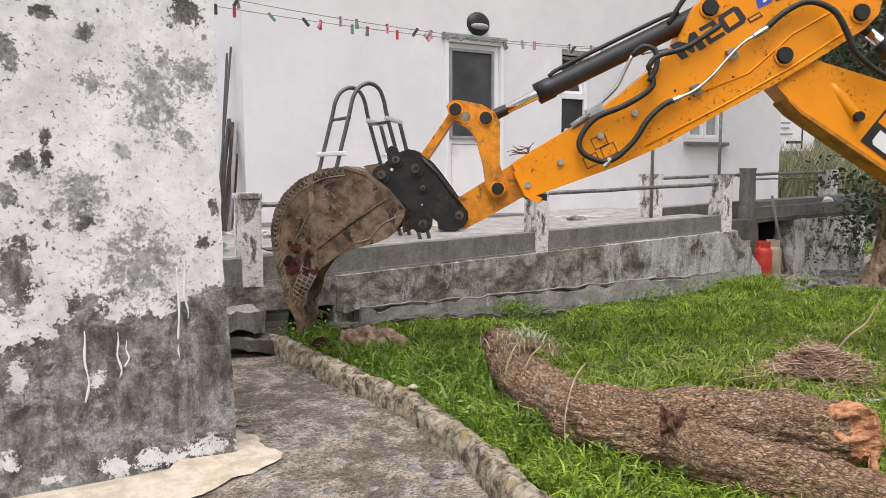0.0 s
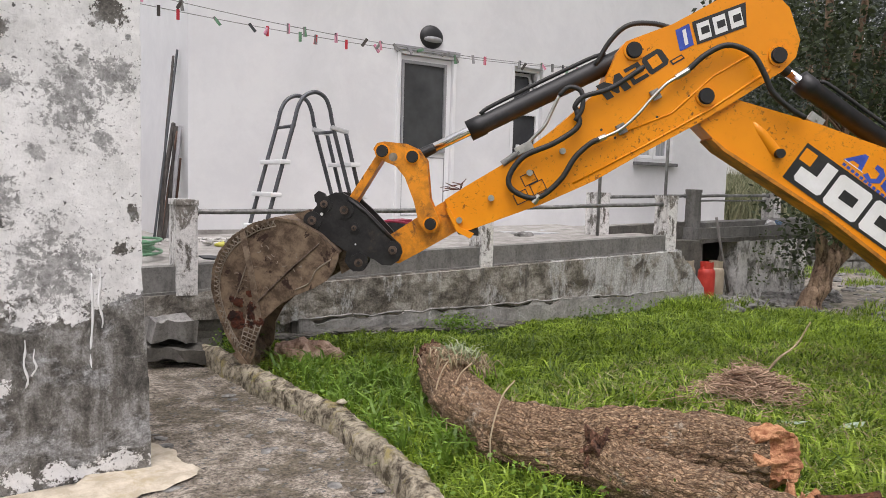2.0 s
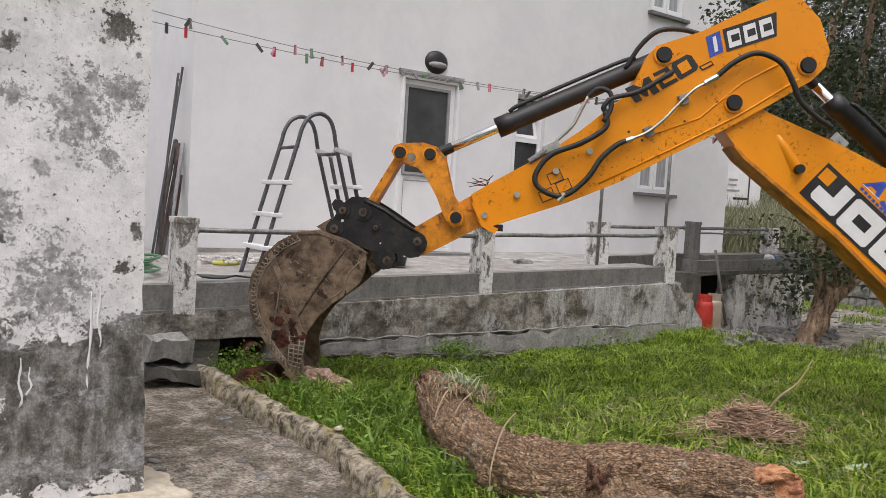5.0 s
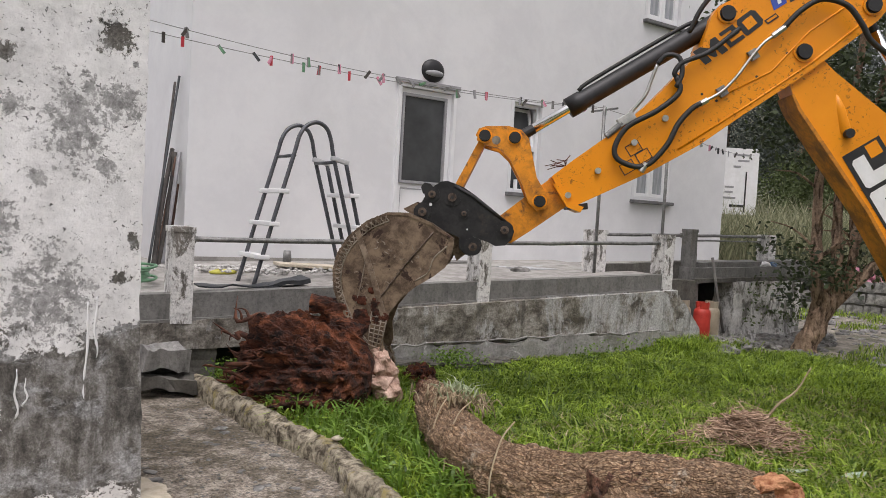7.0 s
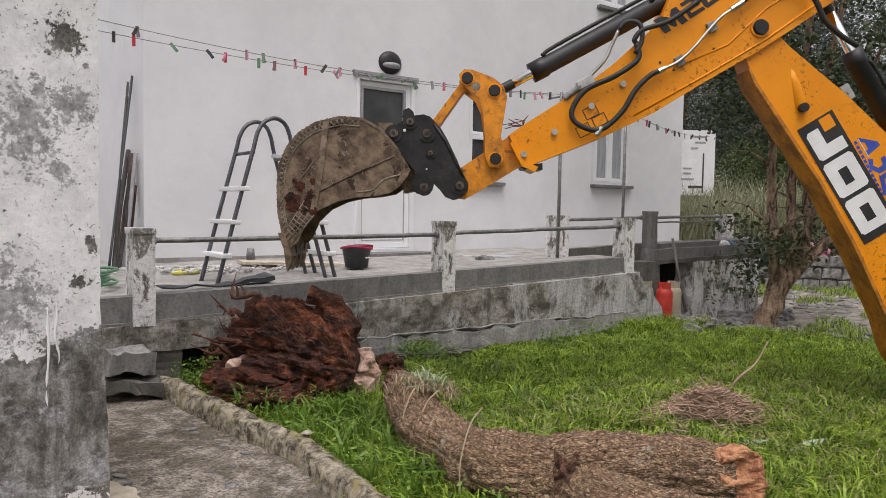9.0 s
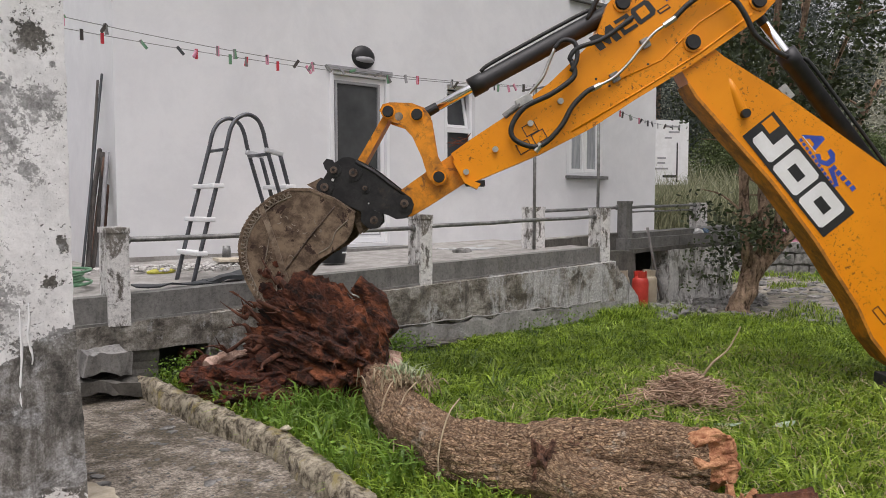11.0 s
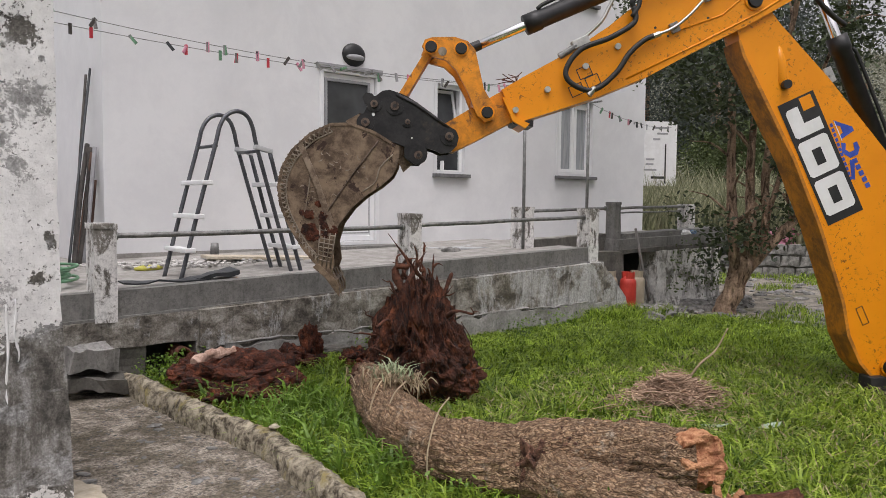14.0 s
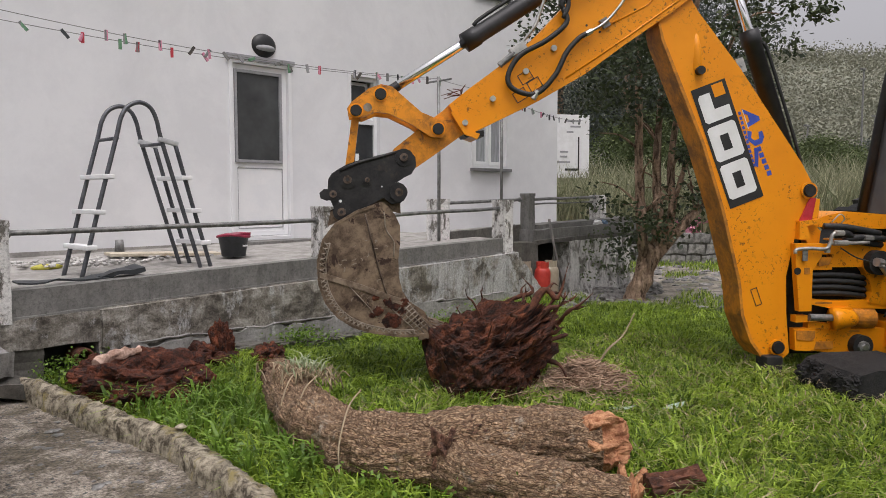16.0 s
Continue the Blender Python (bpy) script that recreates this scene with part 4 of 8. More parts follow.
    tagged(part("broken_slab", roughen(box((-0.24, -0.15, -0.05), (0.2, 0.12, 0.05)), 0.035, 10, 7), M_DARKWALL, m=pose(1.50, 5.06, 0.10, 0, 4, -12)), "flat broken concrete slab on the path", "slab")
    # stones along the wall's foot
    rng = random.Random(12)
    for i in range(9):
        x = 2.3 + 0.30 * i + rng.uniform(-0.05, 0.05)
        r = rng.uniform(0.05, 0.1)
        tagged(part("stone", lump(r, 40 + i, (2.0, 1, 0.36), 4, 0.5, 2.2), M_DARKWALL, m=pose(x, 5.08 + rng.uniform(-0.06, 0.03), ground_z(x, 5.08) + 0.02, 0, 0, rng.uniform(-30, 30)), smooth=True), "grey stone at the foot of the wall", "stone", group="stones along the wall")


build_terrace()


def concrete_post(x0, x1, y0, y1, z0, z1, label, material=None):
    ob = thing("railing_post", label, "post", ((x0 + x1) / 2, (y0 + y1) / 2, z0), "railing posts")
    w, d, h = (x1 - x0) / 2, (y1 - y0) / 2, z1 - z0
    bm = roughen(box((-w, -d, 0), (w, d, h)), 0.008, 6, 7)
    part("shaft", bm, material or M_POST, ob)
    part("cap", roughen(box((-w - 0.006, -d - 0.006, h - 0.03), (w + 0.006, d + 0.006, h + 0.012)), 0.005, 2, 9), material or M_POST, ob)
    return ob


WHITE_POST = "square concrete railing post with peeling white paint"
DARK_POST = "dark weathered concrete railing post"
concrete_post(1.53, 1.69, 5.195, 5.40, 0.50, 1.22, WHITE_POST)
concrete_post(4.39, 4.53, 5.195, 5.40, 0.59, 1.285, WHITE_POST)
concrete_post(7.06, 7.21, 5.195, 5.40, 0.69, 1.335, WHITE_POST)
concrete_post(6.58, 6.78, 5.85, 6.05, 0.80, 1.35, WHITE_POST)
concrete_post(8.26, 8.39, 5.78, 5.93, 0.3, 1.42, DARK_POST, M_PARAPET)
concrete_post(10.5, 10.68, 6.1, 6.3, 0.95, 1.40, WHITE_POST)


def pipe_rail(a, b, label="grey galvanised pipe handrail", r=0.021):
    ob = thing("handrail", label, "handrail", a, "terrace handrails")
    d = Vector(b) - Vector(a)
    n = 12
    pts = [d * (i / n) + Vector((0, 0, 0.006 * noise.noise((i * 0.7, a[0], 0)))) for i in range(n + 1)]
    part("pipe", tube(pts, r, 10), M_GALV, ob, smooth=True)
    part("collar", cyl(d * 0.002, d * 0.012, r * 1.5), M_GALV, ob)
    part("collar", cyl(d * 0.988, d * 0.998, r * 1.5), M_GALV, ob)


pipe_rail((1.69, 5.3, 1.135), (4.39, 5.3, 1.165))
pipe_rail((4.53, 5.3, 1.18), (7.06, 5.3, 1.245))
pipe_rail((6.78, 5.95, 1.31), (8.22, 5.9, 1.345))
pipe_rail((8.46, 5.9, 1.35), (10.5, 6.2, 1.375))
pipe_rail((8.46, 6.0, 1.28), (10.5, 6.25, 1.30), r=0.012)

# ---- far end of the terrace, low shed opening ----


def build_shed():
    ob = thing("wall_shed", "low mouldy wall with a dark doorway below a slab", "wall", kind="structure")
    part("slab", roughen(slope_box(8.2, 10.9, 5.66, 6.0, 0.76, 0.80, 0.93, 0.985), 0.012, 12), M_PARAPET, ob, "grey cement slab over the doorway")
    part("slab_edge", roughen(slope_box(8.2, 10.9, 5.60, 5.68, 0.745, 0.79, 0.80, 0.85), 0.014, 14), M_DARKWALL, ob, "dark lower edge of the slab")
    part("kerb_band", roughen(slope_box(8.46, 10.9, 5.74, 6.05, 0.93, 0.985, 1.0, 1.06), 0.008, 10), M_PARAPET, ob)
    part("low_parapet", roughen(slope_box(6.78, 8.24, 5.90, 6.02, 0.70, 0.74, 0.945, 1.0), 0.008, 8), M_DARKWALL, ob, "dark low parapet between the posts")
    part("jamb", roughen(box((7.28, 5.62, -0.3), (8.26, 6.3, 0.78)), 0.012, 6), M_DARKWALL, ob, "dark wall beside the doorway")
    part("wall_panel", roughen(box((8.97, 5.6, -0.3), (10.6, 5.9, 0.77)), 0.03, 10), M_MOULDY, ob, "white mouldy wall panel")
    # dark linings paint the shade inside the doorway
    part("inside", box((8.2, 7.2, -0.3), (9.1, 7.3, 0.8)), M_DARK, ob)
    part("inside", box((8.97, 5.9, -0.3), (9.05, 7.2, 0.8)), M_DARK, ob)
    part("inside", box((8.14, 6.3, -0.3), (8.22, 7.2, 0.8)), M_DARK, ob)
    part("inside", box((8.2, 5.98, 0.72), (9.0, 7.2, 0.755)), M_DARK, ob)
    rng = random.Random(5)
    for i in range(34):
        x = rng.uniform(7.6, 10.4)
        r = rng.uniform(0.05, 0.17)
        tagged(part("rock", lump(r, 70 + i, (1.5, 1, 0.6), 3, 0.5, 1.6), M_RUBBLE, m=pose(x, 5.0 + rng.uniform(-0.2, 0.35), 0.02, 0, 0, rng.uniform(0, 90))), "grey rubble stone before the doorway", "stone", group="rubble before the doorway")
    g = thing("stick", "grey wooden broom stick leaning on the wall", "stick", (8.55, 5.50, 0.1))
    part("pole", tube([(0.10, -0.02, 0), (0.0, 0.04, 0.5), (-0.10, 0.08, 0.98)], 0.018, 8), M_STICK, g, smooth=True)
    # creeper on the pale wall
    q = np.random.default_rng(44)
    c = np.c_[q.uniform(9.2, 10.5, 22), q.uniform(5.50, 5.58, 22), q.uniform(0.05, 0.8, 22)]
    v, f = leaves(q, np.repeat(c, 14, 0) + q.normal(size=(308, 3)) * (0.07, 0.03, 0.07), 0.05)
    soup("creeper", v, f, M_MIDTREE, "dark creeper growing on the pale wall", "creeper")
    # odds and ends on the slab
    tagged(part("bag", roughen(lump(0.07, 4, (1.3, 0.7, 0.8), 3, 0.4, 2.0), 0.01), M_DECALW, m=pose(9.85, 5.72, 0.99)), "crumpled white bag on the slab", "bag")
    tagged(part("bag", roughen(lump(0.06, 8, (1.4, 0.7, 0.8), 3, 0.4, 2.0), 0.01), M_BLUEBAG, m=pose(10.05, 5.74, 0.99)), "crumpled blue bag on the slab", "bag")


build_shed()


def gas_bottle(x, y, material, label):
    ob = thing("gas_cylinder", label, "gas cylinder", (x, y, 0.06), "gas cylinders")
    prof = [(0.0, 0.02), (0.088, 0.02), (0.102, 0.06), (0.105, 0.12), (0.105, 0.33), (0.098, 0.37), (0.075, 0.40), (0.035, 0.415), (0.0, 0.416)]
    bm = bmesh.new()
    vs = [bm.verts.new((r, 0, z)) for r, z in prof]
    es = [bm.edges.new(q) for q in zip(vs, vs[1:])]
    bmesh.ops.spin(bm, geom=vs + es, cent=(0, 0, 0), axis=(0, 0, 1), angle=2 * math.pi, steps=24)
    bmesh.ops.remove_doubles(bm, verts=bm.verts, dist=1e-4)
    part("body", bm, material, ob, smooth=True)
    part("foot_ring", cyl((0, 0, 0), (0, 0, 0.05), 0.095, 0.10, 20), material, ob)
    for half in (0, 1):
        bm = bmesh.new()
        ring = []
        for k in range(9):
            a = math.pi * half + 0.3 + (math.pi - 0.6) * k / 8
            ring.append([bm.verts.new((r * math.cos(a), r * math.sin(a), z)) for r, z in ((0.08, 0.37), (0.084, 0.475), (0.077, 0.475), (0.073, 0.37))])
        for p, q in zip(ring, ring[1:]):
            for c in range(4):
                bm.faces.new((p[c], p[(c + 1) % 4], q[(c + 1) % 4], q[c]))
        bm.faces.new(ring[0])
        bm.faces.new(ring[-1][::-1])
        part("collar", bm, material, ob)
    part("valve", cyl((0, 0, 0.41), (0, 0, 0.46), 0.022), M_STEEL, ob)


gas_bottle(8.02, 5.36, M_GASRED, "red gas cylinder with a collar")
gas_bottle(8.27, 5.41, M_GASBEIGE, "beige gas cylinder with a collar")
gas_bottle(7.96, 5.61, M_GASBEIGE, "beige gas cylinder behind the wall's end")

# ---- house ----
HY = 7.36


def facade(name, label, openings, x0, x1, z0, z1, y0, y1):
    """A wall in the x-z plane with openings through it."""
    xs = sorted({x0, x1, *[o[0] for o in openings], *[o[1] for o in openings]})
    zs = sorted({z0, z1, *[o[2] for o in openings], *[o[3] for o in openings]})
    bm = bmesh.new()

    def solid(i, j):
        if not (0 <= i < len(xs) - 1 and 0 <= j < len(zs) - 1):
            return False
        cx, cz = (xs[i] + xs[i + 1]) / 2, (zs[j] + zs[j + 1]) / 2
        return not any(o[0] < cx < o[1] and o[2] < cz < o[3] for o in openings)

    def quad(*ps):
        bm.faces.new([bm.verts.new(p) for p in ps])

    for i in range(len(xs) - 1):
        for j in range(len(zs) - 1):
            if not solid(i, j):
                continue
            a, b, c, d = xs[i], xs[i + 1], zs[j], zs[j + 1]
            quad((a, y0, c), (b, y0, c), (b, y0, d), (a, y0, d))
            quad((a, y1, d), (b, y1, d), (b, y1, c), (a, y1, c))
            if not solid(i - 1, j):
                quad((a, y0, c), (a, y0, d), (a, y1, d), (a, y1, c))
            if not solid(i + 1, j):
                quad((b, y0, d), (b, y0, c), (b, y1, c), (b, y1, d))
            if not solid(i, j - 1):
                quad((b, y0, c), (a, y0, c), (a, y1, c), (b, y1, c))
            if not solid(i, j + 1):
                quad((a, y0, d), (b, y0, d), (b, y1, d), (a, y1, d))
    bmesh.ops.remove_doubles(bm, verts=bm.verts, dist=1e-4)
    return tagged(part(name, bm, M_WHITE), label, "wall", kind="structure")


DOOR = (4.65, 5.50, 0.87, 3.0)
WIN2 = (6.45, 6.94, 1.80, 3.0)
WIN3 = (8.86, 9.66, 1.84, 3.0)
WIN4 = (8.90, 9.66, 4.55, 5.75)
facade("wall_house", "smooth white painted house wall", [DOOR, WIN2, WIN3, WIN4], 2.2, 11.05, 0.2, 7.6, HY, HY + 0.3)
tagged(part("wall_return", box((2.2, HY + 0.3, 0.2), (2.5, 11.3, 7.6)), M_WHITE), "white painted return of the house wall", "wall", kind="structure")
tagged(part("wall_recess", box((-5, 11.0, -0.2), (2.2, 11.3, 7.6)), M_WHITE), "white painted wall set back", "wall", kind="structure")
tagged(part("wall_side", box((10.75, HY + 0.3, -0.2), (11.05, 16, 7.6)), M_WHITE), "white painted end wall of the house", "wall", kind="structure")
tagged(part("roof", box((2.0, HY - 0.15, 7.6), (11.25, 16, 7.8)), M_FLOOR), "flat concrete roof edge", "roof", kind="structure")
# unseen dark wall added to keep the rooms looking unlit
tagged(part("wall_inner", box((2.6, 9.2, 0.2), (10.7, 9.3, 7.5)), M_DARK), "unseen inner wall of the house painted dark as shade", "wall", kind="structure")
tagged(part("skirting", box((2.2, HY - 0.012, 0.75), (4.6, HY - 0.002, 0.86)), M_FLOOR), "grey skirting band along the house", "skirting", kind="structure")


def ring_frame(x0, x1, z0, z1, w, y0, y1, bm=None):
    bm = bm or bmesh.new()
    for a, b, c, d in ((x0, x0 + w, z0, z1), (x1 - w, x1, z0, z1), (x0 + w, x1 - w, z0, z0 + w), (x0 + w, x1 - w, z1 - w, z1)):
        box((a, y0, c), (b, y1, d), bm)
    return bm


def window(name, o, label, kind2="two", sill=True):
    x0, x1, z0, z1 = o
    ob = thing(name, label, "window", kind="structure")
    part("window_frame", ring_frame(x0, x1, z0, z1, 0.05, HY + 0.05, HY + 0.12), M_PVC, ob, bevel=0.004)
    w2 = ring_frame(x0 - 0.05, x1 + 0.05, z0 - 0.02, z1 + 0.05, 0.05, HY - 0.012, HY - 0.002)
    part("trim", w2, M_WHITE, ob)
    if kind2 == "two":
        xm = (x0 + x1) / 2
        for a, b in ((x0 + 0.05, xm - 0.005), (xm + 0.005, x1 - 0.05)):
            s = part("sash", ring_frame(a, b, z0 + 0.05, z1 - 0.05, 0.055, HY + 0.035, HY + 0.09), M_PVC, ob, bevel=0.004)
            part("pane", box((a + 0.05, HY + 0.065, z0 + 0.1), (b - 0.05, HY + 0.072, z1 - 0.1)), M_PALEGLASS, s)
            part("curtain", box((a + 0.02, HY + 0.12, z0 + 0.06), (b - 0.02, HY + 0.13, z1 - 0.06)), M_CURTAIN, ob)
    else:
        zm = z0 + 0.5 * (z1 - z0)
        part("transom", box((x0 + 0.05, HY + 0.05, zm - 0.03), (x1 - 0.05, HY + 0.12, zm + 0.03)), M_PVC, ob)
        s = part("lower_pane", box((x0 + 0.05, HY + 0.08, z0 + 0.05), (x1 - 0.05, HY + 0.088, zm - 0.03)), M_GLASS, ob)
        # upper sash tilted inwards
        bm = ring_frame(x0 + 0.05, x1 - 0.05, 0, z1 - zm - 0.08, 0.04, -0.02, 0.02)
        part("tilted_sash", bm, M_PVC, ob, "upper sash tilted open", pose(0, HY + 0.1, zm + 0.035, -12))
        part("tilted_pane", box((x0 + 0.09, -0.004, 0.04), (x1 - 0.09, 0.004, z1 - zm - 0.12)), M_GLASS, ob, m=pose(0, HY + 0.1, zm + 0.035, -12))
        # dark sheet painted for the unlit room behind the panes
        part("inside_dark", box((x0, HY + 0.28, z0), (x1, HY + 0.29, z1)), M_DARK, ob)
        b = part("bottle", cyl((x0 + 0.12, HY + 0.03, z0 + 0.01), (x0 + 0.12, HY + 0.03, z0 + 0.17), 0.03, 0.026), M_PVC, ob, "white bottle on the sill")
    if sill:
        part("window_sill", box((x0 - 0.07, HY - 0.07, z0 - 0.055), (x1 + 0.07, HY + 0.05, z0 - 0.005)), M_SILL, ob, "dark stone sill", bevel=0.006)


window("window_1", WIN2, "narrow white window with its upper sash tilted", "tilt", True)
window("window_2", WIN3, "white two-sash window with a dark sill", "two")
window("window_3", WIN4, "white upper window with a dark sill", "two")


def build_door():
    x0, x1, z0, z1 = DOOR
    ob = thing("door_1", "white door with a dark glazed upper half", "door", kind="structure")
    part("surround", ring_frame(x0 - 0.0, x1, z0 + 0.0, z1, 0.045, HY - 0.03, HY + 0.1), M_PVC, ob, bevel=0.005)
    part("hood", prism([(x0 - 0.04, z1), (x1 + 0.03, z1), (x1 + 0.03, z1 + 0.05), (x0 - 0.04, z1 + 0.05)], HY - 0.06, HY + 0.02), M_GREYTRIM, ob, "grey metal drip over the door", bevel=0.006)
    leaf = part("leaf", ring_frame(x0 + 0.05, x1 - 0.05, z0 + 0.05, z1 - 0.05, 0.06, HY + 0.02, HY + 0.07), M_PVC, ob, bevel=0.004)
    part("lower_panel", box((x0 + 0.1, HY + 0.035, z0 + 0.1), (x1 - 0.1, HY + 0.06, 1.80)), M_PVC, leaf, bevel=0.004)
    part("panel_groove", ring_frame(x0 + 0.11, x1 - 0.11, z0 + 0.14, 1.74, 0.012, HY + 0.030, HY + 0.0345), M_GREYTRIM, leaf)
    part("glazing_frame", ring_frame(x0 + 0.08, x1 - 0.12, 1.80, z1 - 0.11, 0.035, HY + 0.005, HY + 0.05), M_GREYTRIM, leaf, "grey glazing frame", bevel=0.003)
    part("pane", box((x0 + 0.11, HY + 0.03, 1.83), (x1 - 0.15, HY + 0.036, z1 - 0.14)), M_GLASS, leaf, "dark glass")
    part("handle", cyl((x0 + 0.10, HY - 0.01, 1.74), (x0 + 0.19, HY - 0.01, 1.74), 0.01, seg=8), M_STEEL, leaf)
    part("step", roughen(box((x0 - 0.1, HY - 0.3, 0.78), (x1 + 0.15, HY, z0)), 0.006, 3), M_PARAPET, ob, "grey cement doorstep")


build_door()


def build_lamp():
    ob = thing("bulkhead_lamp", "round dark bulkhead lamp with a half hood", "lamp", (5.13, HY, 3.20))
    bm = lump(0.165, 1, (1.0, 0.45, 0.86), 4, 0)
    part("housing", bm, M_BLACK, ob, smooth=True)
    part("diffuser", lump(0.13, 2, (1.02, 0.42, 0.36), 3, 0, at=(0, -0.035, -0.035)), M_GREYTRIM, ob, "grey frosted diffuser", smooth=True)


build_lamp()

# ---- lawn ----


def build_lawn():
    rng = np.random.default_rng(3)
    edge = lambda ys: np.array([curb_x(y) for y in ys])

    def on_lawn(p, gap=0.06):
        return p[(p[:, 0] > edge(p[:, 1]) + gap) & (p[:, 0] + 0.45 * (p[:, 1] - 3) < 8.9 + 0.2 * rng.normal(size=len(p))) & (p[:, 1] < 5.2)]

    def level(p):
        return np.array([ground_z(x, y) for x, y in p])

    def tufts(name, label, count, each, spread, low, high, width, lean, area=(1.6, 9.6, -1.2, 5.2), material=None):
        """Blades growing in tufts that each lean their own way."""
        c = on_lawn(np.c_[rng.uniform(area[0], area[1], count), rng.uniform(area[2], area[3], count)])
        patch = np.array([noise.noise((x * 1.1, y * 1.1, 7)) + 0.5 * noise.noise((x * 3.1, y * 3.1, 2)) for x, y in c])
        c, patch = c[rng.uniform(size=len(c)) < 0.75 + 0.5 * patch], patch[: len(c)]
        m = len(c)
        h = rng.uniform(low, high, m) * (1 - 0.4 * np.clip((c[:, 1] - 4.4) / 0.4, 0, 1) * (c[:, 0] < 6.6))
        way = np.repeat(rng.uniform(0, 2 * np.pi, m), each) + rng.normal(0, 0.9, m * each)
        p = np.repeat(c, each, 0) + rng.normal(0, spread, (m * each, 2))
        v, f = blades(rng, p, level(p) - 0.01, np.repeat(h, each), width, lean, way)
        soup(name, v, f, material or M_GRASS, label, "grass")

    tufts("lawn_grass", "lush uneven green lawn grass", 13500, 17, 0.05, 0.05, 0.115, 0.0068, 1.35)
    tufts("grass_tufts", "taller curling grass tufts in the lawn", 1100, 26, 0.05, 0.10, 0.17, 0.0075, 1.45, (1.7, 8.4, 0.0, 4.5))
    tufts("wall_grass", "tall grass along the foot of the wall", 90, 26, 0.05, 0.14, 0.22, 0.006, 1.0, (6.7, 8.2, 4.75, 5.12))
    # straw and cut stems lying about
    n = 2600
    xy = np.c_[rng.uniform(2.9, 6.4, n), rng.uniform(-0.8, 3.2, n)]
    v, f = blades(rng, xy, level(xy) + 0.07, np.full(n, 0.05), 0.003, 2.8)
    soup("cut_stems", v, f, M_DRYGRASS, "dry cut stems strewn on the lawn", "straw")
    # broad weeds by the edging and the wall
    c = np.c_[rng.uniform(0, 1, 120), rng.uniform(0.2, 4.2, 120)]
    c[:, 0] = edge(c[:, 1]) + 0.1 + 0.7 * c[:, 0] ** 2
    c2 = np.c_[np.r_[rng.uniform(1.75, 2.2, 30), rng.normal(4.0, 0.16, 50), rng.uniform(5.4, 7.6, 30)], 5.10 - 0.3 * rng.uniform(0, 1, 110) ** 2]
    c = np.r_[c, c2]
    p = np.repeat(np.c_[c, [ground_z(x, y) + 0.08 for x, y in c]], 16, 0) + rng.normal(0, 1, (len(c) * 16, 3)) * (0.05, 0.05, 0.045)
    v, f = leaves(rng, p, 0.03)
    soup("broad_weeds", v, f, M_WEED, "broad-leaved weeds at the lawn's edge", "weeds")
    # narrow long-leaved weeds beside the log
    c = np.c_[rng.uniform(1.95, 2.6, 70), rng.uniform(2.2, 4.3, 70)]
    p = on_lawn(np.repeat(c, 12, 0) + rng.normal(0, 0.03, (840, 2)))
    v, f = blades(rng, p, level(p), np.full(len(p), 0.19), 0.010, 1.0)
    soup("weed_leaves", v, f, M_WEED, "narrow long-leaved weeds beside the log", "weeds")


build_lawn()

